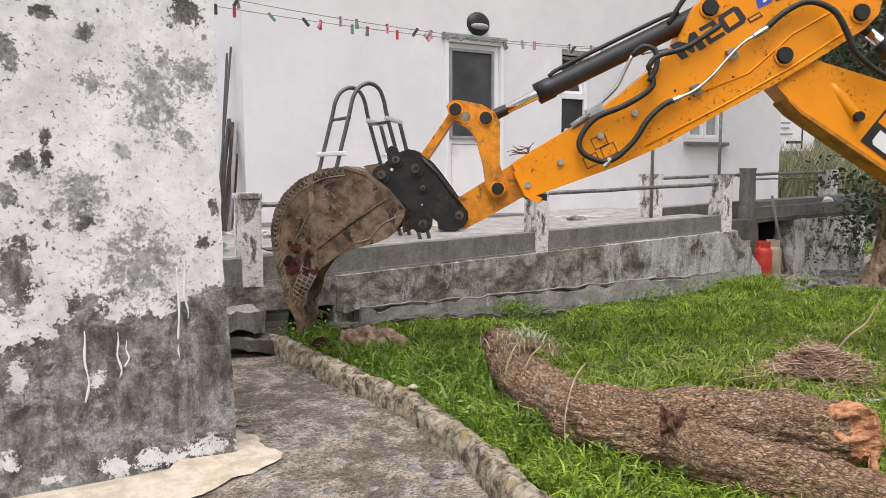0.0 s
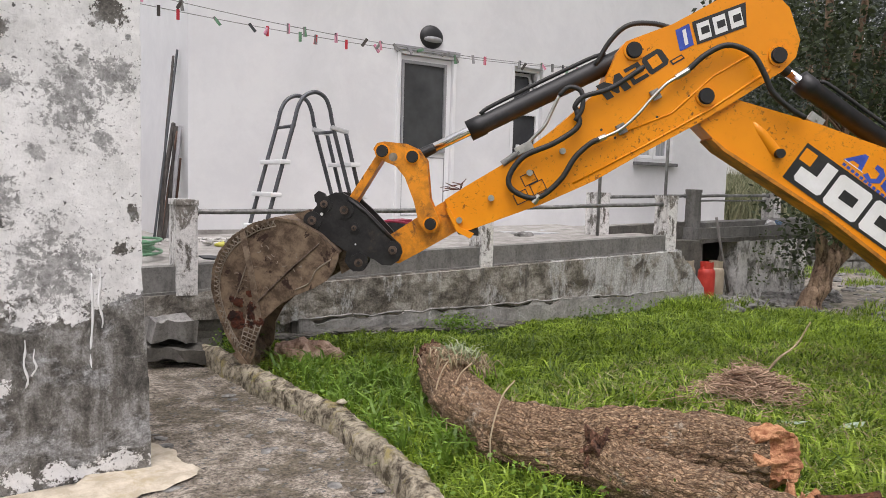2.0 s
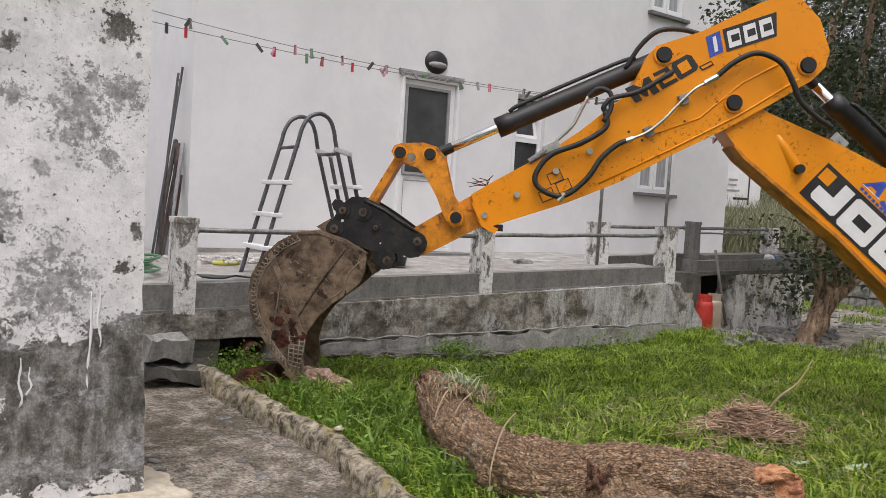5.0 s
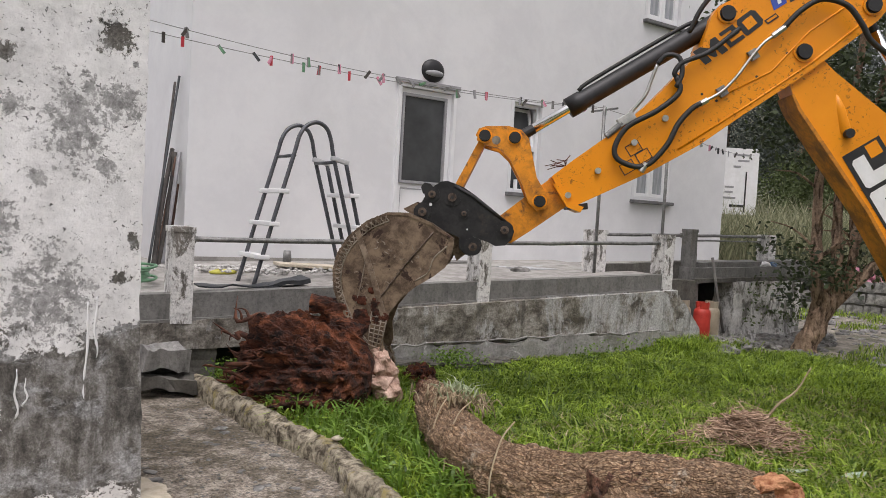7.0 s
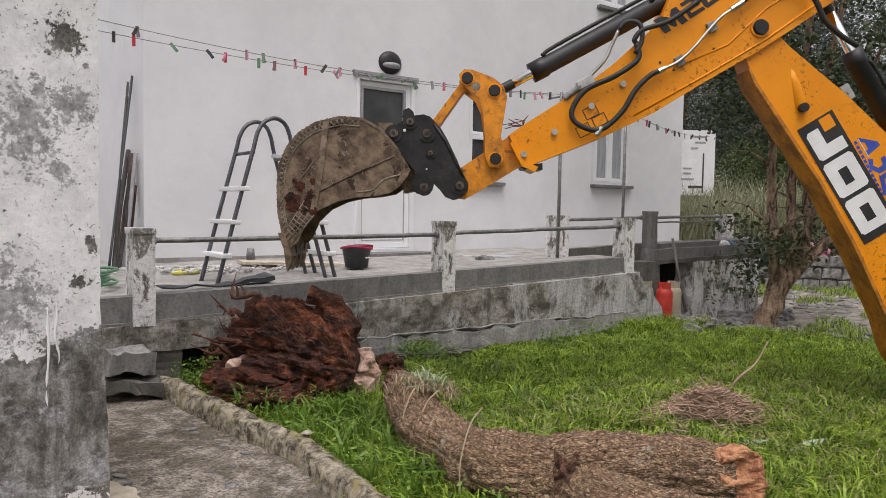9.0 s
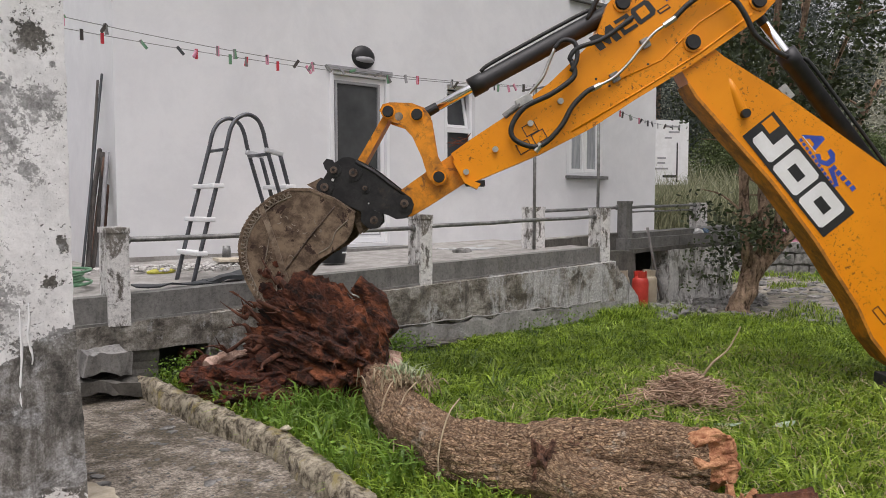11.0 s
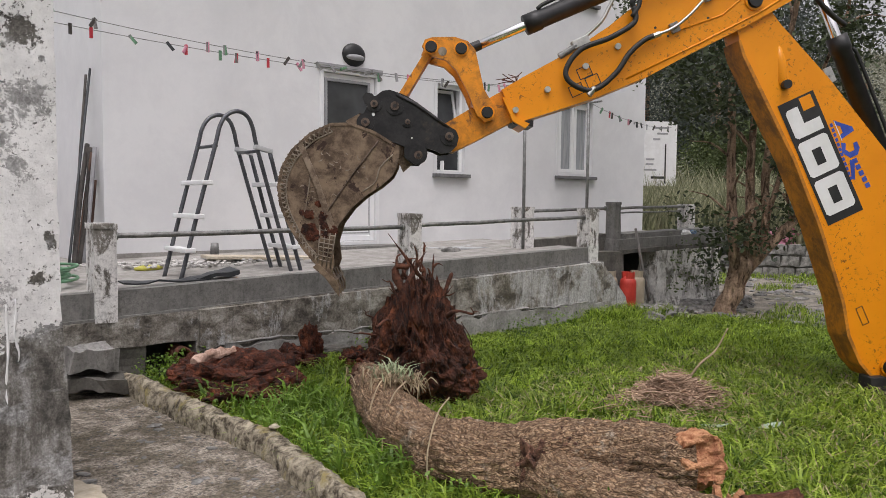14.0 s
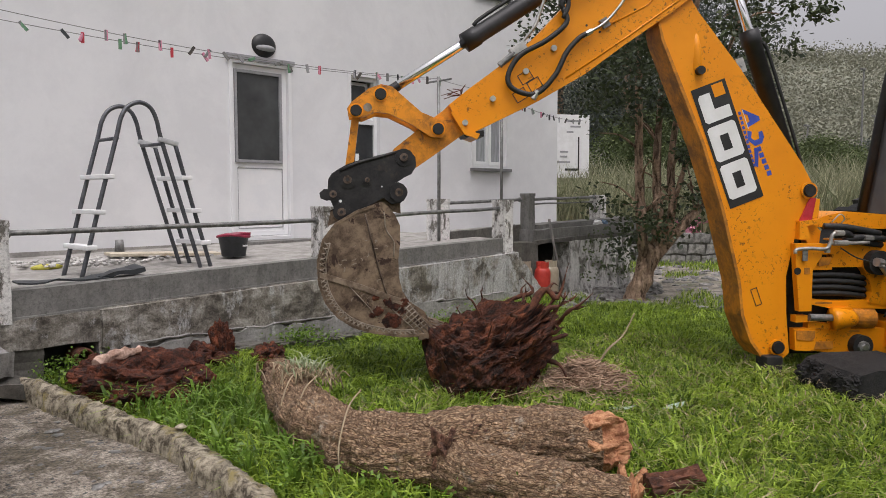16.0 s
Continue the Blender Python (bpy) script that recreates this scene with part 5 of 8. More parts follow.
# ---- felled log ----


def build_log():
    o = Vector((2.6, 2.2, 0))
    ob = thing("felled_log", "thick felled log with rough flaky bark and a fork", "log", o)

    def local(pts):
        return [Vector(p) - o for p in pts]

    axis = smooth_line(local(((2.72, 3.46, 0.27), (2.60, 3.12, 0.23), (2.47, 2.74, 0.175), (2.41, 2.36, 0.155), (2.46, 2.07, 0.15), (2.59, 1.85, 0.17), (2.77, 1.68, 0.195), (2.98, 1.52, 0.20), (3.17, 1.34, 0.20))), 26)
    prof = np.interp(np.linspace(0, 1, len(axis)), [0, 0.04, 0.14, 0.3, 0.45, 0.56, 0.68, 0.8, 0.92, 1.0], [0.095, 0.118, 0.142, 0.168, 0.168, 0.160, 0.195, 0.178, 0.155, 0.15])
    part("trunk", bark_stem(axis, prof.tolist(), lumps=0.26), M_BARK, ob, smooth=True)
    fork = smooth_line(local(((2.60, 1.80, 0.15), (2.57, 1.56, 0.13), (2.62, 1.32, 0.12), (2.71, 1.10, 0.11), (2.80, 0.93, 0.105))), 22)
    part("branch", bark_stem(fork, along(fork, 0.155, 0.115), 72), M_BARK, ob, "forked branch stub", smooth=True)
    # cut and torn faces
    d = Vector((-0.30, -0.90, 0.30)).normalized()
    q = d.to_track_quat("Z", "Y").to_matrix().to_4x4()
    bm = lump(0.142, 5, (1.08, 0.95, 0.5), 5, 0.22, 1.8)
    for v in bm.verts:
        f = v.co.z / 0.076
        v.co.z = min(v.co.z, 0.05) + 0.05 * max(0.0, f) * noise.fractal((v.co.x * 4, v.co.y * 15, 2), 0.9, 2, 5)
    part("cut_face", bm, M_CUT, ob, "fresh orange chainsaw-cut face", Matrix.Translation(axis[-1] + d * 0.05) @ q)
    d2 = (fork[-1] - fork[-8]).normalized()
    q2 = d2.to_track_quat("Z", "Y").to_matrix().to_4x4()
    part("cut_face", lump(0.11, 8, (1, 1, 0.35), 4, 0.35, 2.6), M_CUT, ob, "torn orange branch end", Matrix.Translation(fork[-1]) @ q2)
    # split slabs of heartwood left standing at the fork
    for k, (x, y, z, w, h, rz) in enumerate(((3.12, 1.15, 0.05, 0.05, 0.09, 20), (2.98, 1.08, 0.09, 0.045, 0.10, 50), (3.10, 1.06, 0.07, 0.05, 0.09, -20), (2.92, 0.98, 0.08, 0.06, 0.08, 10))):
        part("splinter", roughen(prism([(-w, -h), (w * 0.8, -h), (w * 0.5, h * 0.5), (0.1 * w, h), (-w * 0.7, h * 0.4)], -0.02, 0.02), 0.03, 4, 9), M_CUT, ob, "torn splinter of orange wood", pose(x - o.x, y - o.y, z, 14 * (k - 1), 10, rz))
    stub = smooth_line(local(((3.08, 1.02, 0.07), (3.2, 0.95, 0.08), (3.34, 0.90, 0.085))), 14)
    part("stub", bark_stem(stub, along(stub, 0.07, 0.055), 40, 0.014), M_ROOT, ob, "dark broken side stub")
    part("knot", lump(0.10, 6, (0.8, 0.8, 1.15), 5, 0.6, 2.6, at=Vector((2.525, 1.73, 0.19)) - o), M_KNOT, ob, "torn reddish bark knot")
    part("knot", lump(0.07, 16, (1.2, 0.8, 0.6), 4, 0.7, 3.2, at=Vector((2.66, 1.66, 0.31)) - o), M_KNOT, ob, "torn reddish bark knot")
    part("end_lump", lump(0.10, 9, (0.95, 0.5, 0.9), 4, 0.45, 3.0, at=axis[0]), M_KNOT, ob, "ragged end of the log")
    # torn grass and roots hanging over the log
    rng = np.random.default_rng(8)
    bm = bmesh.new()
    for i in range(120):
        u = rng.normal() * 0.32
        c = Vector((2.58 - 0.10 * u + rng.normal() * 0.04, 2.96 + 0.24 * u + rng.normal() * 0.04, 0.355)) - o
        a = rng.uniform(0, 6.28)
        L = rng.uniform(0.03, 0.12)
        p1 = c + Vector((math.cos(a) * L * 0.5, math.sin(a) * L * 0.5, rng.uniform(0.0, 0.07)))
        p2 = c + Vector((math.cos(a) * L, math.sin(a) * L, rng.uniform(-0.08, 0.08)))
        tube(smooth_line([c, p1, p2], 3), rng.choice((0.002, 0.003, 0.0045)), 4, bm)
    g = part("grass_clump", bm, M_DRYGRASS, None, smooth=True)
    g.matrix_basis = Matrix.Translation(o)
    tagged(g, "torn pale grass clump draped over the log", "grass clump", kind="stuff")
    v, f = blades(rng, np.c_[2.62 + rng.normal(size=60) * 0.05, 3.0 + rng.normal(size=60) * 0.08], np.full(60, 0.37), np.full(60, 0.10), 0.007, 1.3)
    soup("torn_grass", v, f, M_PALEGRASS, "torn pale green grass on the log", "grass")
    for x, y in ((2.30, 2.62), (2.36, 2.85), (2.27, 2.2)):
        pts = smooth_line([Vector((x + 0.22, y + 0.12, 0.40)), Vector((x + 0.06, y + 0.02, 0.36)), Vector((x - 0.03, y - 0.02, 0.20)), Vector((x - 0.06, y - 0.06, 0.05))], 5)
        tagged(part("stem", tube(pts, 0.0045, 5), M_DRYGRASS, smooth=True), "long pale grass stem hanging over the log", "stem", group="stems on the log")


build_log()


def build_hay():
    rng = random.Random(3)
    bm = bmesh.new()
    for i in range(900):
        a, r = rng.uniform(0, 6.28), abs(rng.gauss(0, 0.12 if i < 620 else 0.24))
        c = Vector((1.25 * r * math.cos(a), r * math.sin(a), rng.uniform(0.02, 0.18) * max(0.05, 1 - r * 2.8) + 0.07))
        b = rng.uniform(0, 6.28)
        L = rng.uniform(0.03, 0.13)
        d = Vector((math.cos(b), math.sin(b), rng.uniform(-0.35, 0.45))) * L
        n = Vector((-d.y, d.x, rng.uniform(-0.5, 0.5) * L)) * rng.uniform(-0.9, 0.9)
        tube(smooth_line([c - d, c - d * 0.4 + n * 1.4, c + d * 0.4 - n, c + d + n * 0.5], 3), rng.choice((0.0016, 0.0022, 0.0030, 0.0042)), 4, bm)
    ob = part("hay_heap", bm, M_ROOTSTRAW, m=pose(4.5, 2.32, 0.0), smooth=True)
    tagged(ob, "heap of dry tangled roots and straw on the lawn", "straw heap", kind="stuff")
    pts = smooth_line([Vector(p) for p in ((4.55, 2.25, 0.2), (4.62, 2.2, 0.32), (4.78, 2.18, 0.40), (4.88, 2.15, 0.55))], 6)
    tagged(part("twig", tube(pts, along(pts, 0.011, 0.005), 6), M_DRYGRASS, smooth=True), "pale curved twig standing out of the heap", "twig")
    for i, (x, y, a) in enumerate(((4.18, 1.72, 20), (4.48, 1.55, 60))):
        v, f = [], []
        bm = bmesh.new()
        L = 0.16
        ps = [(0, 0, 0), (0.05, 0.3 * L, 0.01), (0.04, 0.7 * L, 0.03), (0, L, 0.05), (-0.03, 0.7 * L, 0.02), (-0.04, 0.3 * L, 0.0)]
        a_ = [bm.verts.new(p) for p in ps]
        b_ = [bm.verts.new((p[0], p[1], p[2] - 0.004)) for p in ps]
        bm.faces.new(a_)
        bm.faces.new(b_[::-1])
        for k in range(6):
            bm.faces.new((a_[k], b_[k], b_[(k + 1) % 6], a_[(k + 1) % 6]))
        tagged(part("fallen_leaf", bm, M_GREYLEAF, m=pose(x, y, 0.10, -28, 10, a)), "pale grey-green fallen leaf on the grass", "leaf", group="fallen leaves")


build_hay()

# ---- root ball and torn soil ----
BALL = thing("root_ball", "torn-out tree stump with red soil and dark roots", "stump")


def build_ball():
    """A clod of fibrous soil: fans out from the stump, broad one way and tapering the other, roots at its far end."""
    rng = random.Random(21)
    bm = bmesh.new()
    vs = bmesh.ops.create_icosphere(bm, subdivisions=6, radius=1)["verts"]
    for v in vs:
        c = v.co.copy()
        g = max(1e-4, math.hypot(c.y, c.z))
        dy, dz = c.y / g, c.z / g
        fill = (1 - abs(c.x) ** 3.2) ** 0.5
        hy = float(np.interp(c.x, (-1, -0.5, 0.1, 1), (0.40, 0.43, 0.34, 0.16)))
        hz = float(np.interp(c.x, (-1, -0.5, 0.1, 1), (0.30, 0.36, 0.41, 0.40)))
        strand = noise.fractal((c.x * 1.3, dy * 5, dz * 5), 0.9, 2, 4)
        fibre = noise.fractal((c.x * 3.0, dy * 16, dz * 16), 0.8, 2, 4)
        k = 1 + 0.20 * noise.fractal(c * 1.7 + Vector((3, 1, 8)), 1, 2, 3) + 0.14 * strand + 0.045 * fibre + 0.15 * noise.fractal(c * 5 + Vector((1, 7, 2)), 0.8, 2, 4)
        x = 0.46 * c.x + ease(0.0, 0.9, c.x) * (0.16 * strand + 0.08 * fibre)
        v.co = Vector((x, dy * hy * fill * k, dz * hz * fill * k))
    part("soil", bm, M_CLOD, BALL, "red-brown fibrous soil clod")
    # stump wood at the near end, with a crosswise root
    line = smooth_line([Vector((-0.28, 0.02, -0.02)), Vector((-0.42, 0.03, -0.06)), Vector((-0.52, 0.04, -0.12))], 6)
    part("stump", tube(line, along(line, 0.13, 0.09), 36, rough=0.8, scale=9), M_STUMP, BALL, "pale pinkish stump wood")
    cross = smooth_line([Vector((-0.50, 0.0, -0.30)), Vector((-0.53, 0.03, -0.14)), Vector((-0.50, 0.05, 0.04)), Vector((-0.47, 0.04, 0.18))], 6)
    part("stump", tube(cross, np.interp(range(len(cross)), [0, 6, 12, len(cross) - 1], [0.05, 0.075, 0.07, 0.045]).tolist(), 36, rough=0.9, scale=11), M_STUMP, BALL, "pale pinkish root wood")
    hump = smooth_line([Vector((-0.30, 0, 0.20)), Vector((-0.26, 0.02, 0.36)), Vector((-0.14, 0.02, 0.47)), Vector((0.0, 0.03, 0.50))], 6)
    part("root", tube(hump, along(hump, 0.13, 0.055), 20, rough=0.6, scale=8), M_CLOD, BALL, "thick dark root")

    def root(base, out, L, w, forks):
        bend = Vector((rng.uniform(-1, 1), rng.uniform(-1, 1), rng.uniform(-1, 1))) * 0.22 * L
        pts = smooth_line([base - out * 0.10, base + out * L * 0.35 + bend, base + out * L * 0.7 - bend * 0.5, base + out * L + bend], 4)
        bm = tube(pts, along(pts, w, 0.002), 8, rough=0.7, scale=14)
        for _ in range(forks):
            p = pts[rng.randrange(4, len(pts) - 1)]
            e = (out + Vector((rng.uniform(-1, 1), rng.uniform(-1, 1), rng.uniform(-1, 1))) * 0.9).normalized() * L * rng.uniform(0.2, 0.4)
            tube(smooth_line([p, p + e * 0.5 + bend * 0.3, p + e], 3), along(range(7), w * 0.4, 0.0015), 6, bm)
        part("root", bm, M_ROOT, BALL, smooth=True)

    for i in range(20):
        a = rng.uniform(0, 6.28)
        r = rng.uniform(0.1, 1.0)
        dy, dz = 0.15 * r * math.cos(a), 0.33 * r * math.sin(a)
        out = Vector((rng.uniform(0.7, 1.0), 0.45 * math.cos(a) * r, 0.7 * math.sin(a) * r)).normalized()
        root(Vector((0.42 - 0.10 * r, dy, dz)), out, rng.choice((0.12, 0.16, 0.22, 0.30, 0.40)), rng.uniform(0.014, 0.036), 2)
    for i in range(18):
        a = rng.uniform(0, 6.28)
        x = rng.uniform(-0.3, 0.3)
        base = Vector((x, 0.33 * math.cos(a), 0.36 * math.sin(a)))
        out = Vector((rng.uniform(-0.1, 0.9), math.cos(a), math.sin(a))).normalized()
        root(base, out, rng.uniform(0.08, 0.20), rng.uniform(0.006, 0.018), 1)
    # fine strands lying along the clod
    bm = bmesh.new()
    for i in range(50):
        a, x0 = rng.uniform(0, 6.28), rng.uniform(-0.42, 0.25)
        L = rng.uniform(0.10, 0.3)
        pts = []
        for k in range(4):
            x = x0 + L * k / 3
            b = a + rng.uniform(-0.12, 0.12)
            hy, hz = float(np.interp(x, (-0.46, 0.05, 0.46), (0.40, 0.35, 0.2))), float(np.interp(x, (-0.46, 0.05, 0.46), (0.32, 0.41, 0.40)))
            f = (1 - min(0.97, abs(x / 0.5)) ** 3.2) ** 0.5 * rng.uniform(1.0, 1.14)
            pts.append(Vector((x, hy * f * math.cos(b), hz * f * math.sin(b))))
        tube(smooth_line(pts, 3), rng.choice((0.002, 0.003, 0.005)), 4, bm)
    tagged(part("root_fibre", bm, M_CLOD, BALL, smooth=True), "fine reddish root fibres", kind="stuff")


build_ball()

SOIL = []


def build_soil():
    rng = random.Random(6)
    for i, (x, y, r, sq, z) in enumerate(((2.22, 4.40, 0.30, (1.1, 1.0, 0.45), 0.12), (2.50, 4.62, 0.22, (1.3, 0.9, 0.5), 0.13), (2.10, 4.72, 0.17, (1, 1, 0.6), 0.12), (2.92, 4.75, 0.15, (1.6, 0.9, 0.6), 0.13), (3.02, 4.70, 0.10, (0.8, 0.8, 1.6), 0.20), (3.3, 4.45, 0.14, (1.5, 0.8, 0.6), 0.12), (2.15, 4.05, 0.18, (1.2, 1, 0.5), 0.09), (2.42, 4.2, 0.18, (1.2, 1, 0.5), 0.10))):
        ob = tagged(part("soil_clod", lump(r * 1.12, 90 + i, (sq[0], sq[1], sq[2] * 1.15), 5, 0.45, 2.4), M_SOIL), "clod of red-brown soil heaved out of the lawn", "soil", group="heaved soil clods")
        SOIL.append((ob, Vector((x, y, z)), rng.uniform(0, 360)))
    ob = tagged(part("root_piece", tube(smooth_line([(-0.19, 0, -0.02), (-0.06, 0.02, 0.01), (0.06, 0.02, 0.03), (0.18, 0.0, 0.02)], 4), 0.036, 14, rough=0.9, scale=9), M_STUMP), "pale broken root piece on the soil", "root")
    SOIL.append((ob, Vector((2.14, 4.48, 0.30)), 20.0))


build_soil()

# ---- backhoe excavator ----
FOOT = Vector((6.20, 1.361, 0.0))
DIGGER = thing("backhoe_loader", "yellow backhoe loader digging with its rear arm", "backhoe", FOOT)
ARM_Z, ARM_R, BOOM_L, DIP_L = 0.759, 0.35, 2.308, 2.359
MID = -0.15


def pins(host, spots, r=0.035, y=0.012, material=None):
    for x, z in spots:
        p = part("pin", cyl((x, y + 0.02, z), (x, -0.32, z), r, seg=16), material or M_BLACK, host, "dark steel pin")
        part("washer", cyl((x, y, z), (x, y - 0.012, z), r * 1.45, seg=16), M_YELLOW if material is None else M_HITCH, p)
        part("grease_ring", cyl((x, y + 0.001, z), (x, y - 0.01, z), r * 1.15, seg=16), M_DARKMETAL, p)


def build_boom():
    side = [(2.40, -0.10), (2.22, -0.17), (1.99, -0.21), (1.60, -0.19), (1.16, -0.17), (0.64, -0.19), (0.07, -0.25), (-0.18, -0.31), (-0.40, -0.31), (-0.56, -0.26), (-0.64, -0.15), (-0.60, -0.05), (-0.30, 0.03), (-0.03, 0.12), (0.24, 0.29), (0.47, 0.50), (0.57, 0.55), (0.75, 0.52), (1.04, 0.44), (1.59, 0.29), (2.09, 0.12), (2.36, 0.06)]
    ob = part("boom", prism(side, -0.03, -0.27), M_YELLOW, DIGGER, "yellow tapering boom", bevel=0.008)
    part("flange", prism([(2.1, -0.205), (1.99, -0.222), (1.6, -0.205), (1.16, -0.183), (0.64, -0.203), (0.07, -0.263), (-0.18, -0.323), (-0.40, -0.323), (-0.54, -0.28), (-0.53, -0.26), (-0.40, -0.30), (-0.18, -0.30), (0.07, -0.24), (0.64, -0.18), (1.16, -0.16), (1.6, -0.18), (1.99, -0.20), (2.1, -0.19)], -0.015, -0.285), M_DIRTYELLOW, ob, "mud-stained underside flange", bevel=0.004)
    pins(ob, ((-0.52, -0.13), (0.53, 0.50)), 0.045, -0.01)
    k = part("knob", cyl((1.677, 0.02, -0.021), (1.677, -0.04, -0.021), 0.032, seg=16), M_BLACK, ob)
    part("knob_boss", tube([(1.66, -0.062, -0.025), (1.70, -0.06, -0.02), (1.85, -0.06, 0.03), (1.95, -0.058, 0.055)], [0.04, 0.05, 0.042, 0.028], 12), M_YELLOW, ob, smooth=True)
    # maker's panel: three pale blocks on black, with an orange square
    d = part("decal", box((0.62, -0.028, -0.13), (1.56, -0.0265, 0.15)), M_DECALK, ob, "black maker's panel with three pale blocks")
    y0, y1 = -0.026, -0.0245

    def flat(pts, material, name="decal_block"):
        part(name, prism(pts, y1, y0), material, d)

    def at(c, pts):
        return [(c - u, w) for u, w in pts]

    flat(at(1.50, [(0.02, -0.10), (0.20, -0.10), (0.22, -0.08), (0.22, 0.12), (0.13, 0.12), (0.13, 0.0), (0.0, 0.0), (0.0, -0.08)]), M_DECALW)
    for c in (1.25, 0.95):
        flat(at(c, [(0.02, -0.11), (0.25, -0.11), (0.27, -0.09), (0.27, 0.10), (0.25, 0.12), (0.02, 0.12), (0.0, 0.10), (0.0, -0.09)]), M_DECALW)
        part("decal_slot", prism(at(c, [(0.08, -0.03), (0.20, -0.03), (0.20, 0.04), (0.08, 0.04)]), y1 + 0.001, y0 + 0.001), M_DECALK, d)
    flat([(1.545, 0.03), (1.45, 0.03), (1.45, 0.12), (1.545, 0.12)], M_YELLOW)
    # contractor's mark: blue shapes and small bars
    e = part("decal", box((1.14, -0.028, 0.20), (1.29, -0.0265, 0.205)), M_DECALW, ob, "blue contractor's mark with small bars")
    part("decal_block", prism([(1.30, 0.20), (1.20, 0.31), (1.17, 0.31), (1.15, 0.20), (1.18, 0.20), (1.19, 0.23), (1.24, 0.23), (1.265, 0.20)], y1 - 0.003, y0 - 0.003), M_DECALB, e)
    part("decal_block", prism([(1.13, 0.19), (1.06, 0.17), (1.00, 0.21), (1.00, 0.27), (1.04, 0.30), (1.09, 0.30), (1.09, 0.27), (1.04, 0.26), (1.04, 0.22), (1.07, 0.20), (1.11, 0.22)], y1 - 0.003, y0 - 0.003), M_DECALB, e)
    part("decal_block", prism([(0.99, 0.20), (0.86, 0.16), (0.84, 0.18), (0.97, 0.23)], y1 - 0.003, y0 - 0.003), M_DECALB, e)
    for i in range(12):
        part("decal_bar", box((1.26 - 0.037 * i, y0 - 0.003, 0.165 - 0.002 * i), (1.285 - 0.037 * i, y1 - 0.003, 0.185 - 0.002 * i)), M_DECALB, e)
    for i in range(5):
        part("decal_bar", box((0.95 - 0.05 * i, y0 - 0.003, 0.215 + 0.004 * i), (0.985 - 0.05 * i, y1 - 0.003, 0.25 + 0.004 * i)), M_DECALB, e)
    part("warning_label", ring_frame(-0.16, -0.02, -0.185, -0.13, 0.006, y0 - 0.003, y1 - 0.003), M_DECALK, ob)
    # hose bracket at the upper edge
    b = part("bracket", box((1.55, -0.06, 0.28), (1.66, -0.035, 0.34)), M_STEEL, ob, "zinc hose bracket")
    part("bolt", cyl((1.60, -0.03, 0.31), (1.60, -0.02, 0.31), 0.012), M_STEEL, b)
    return ob


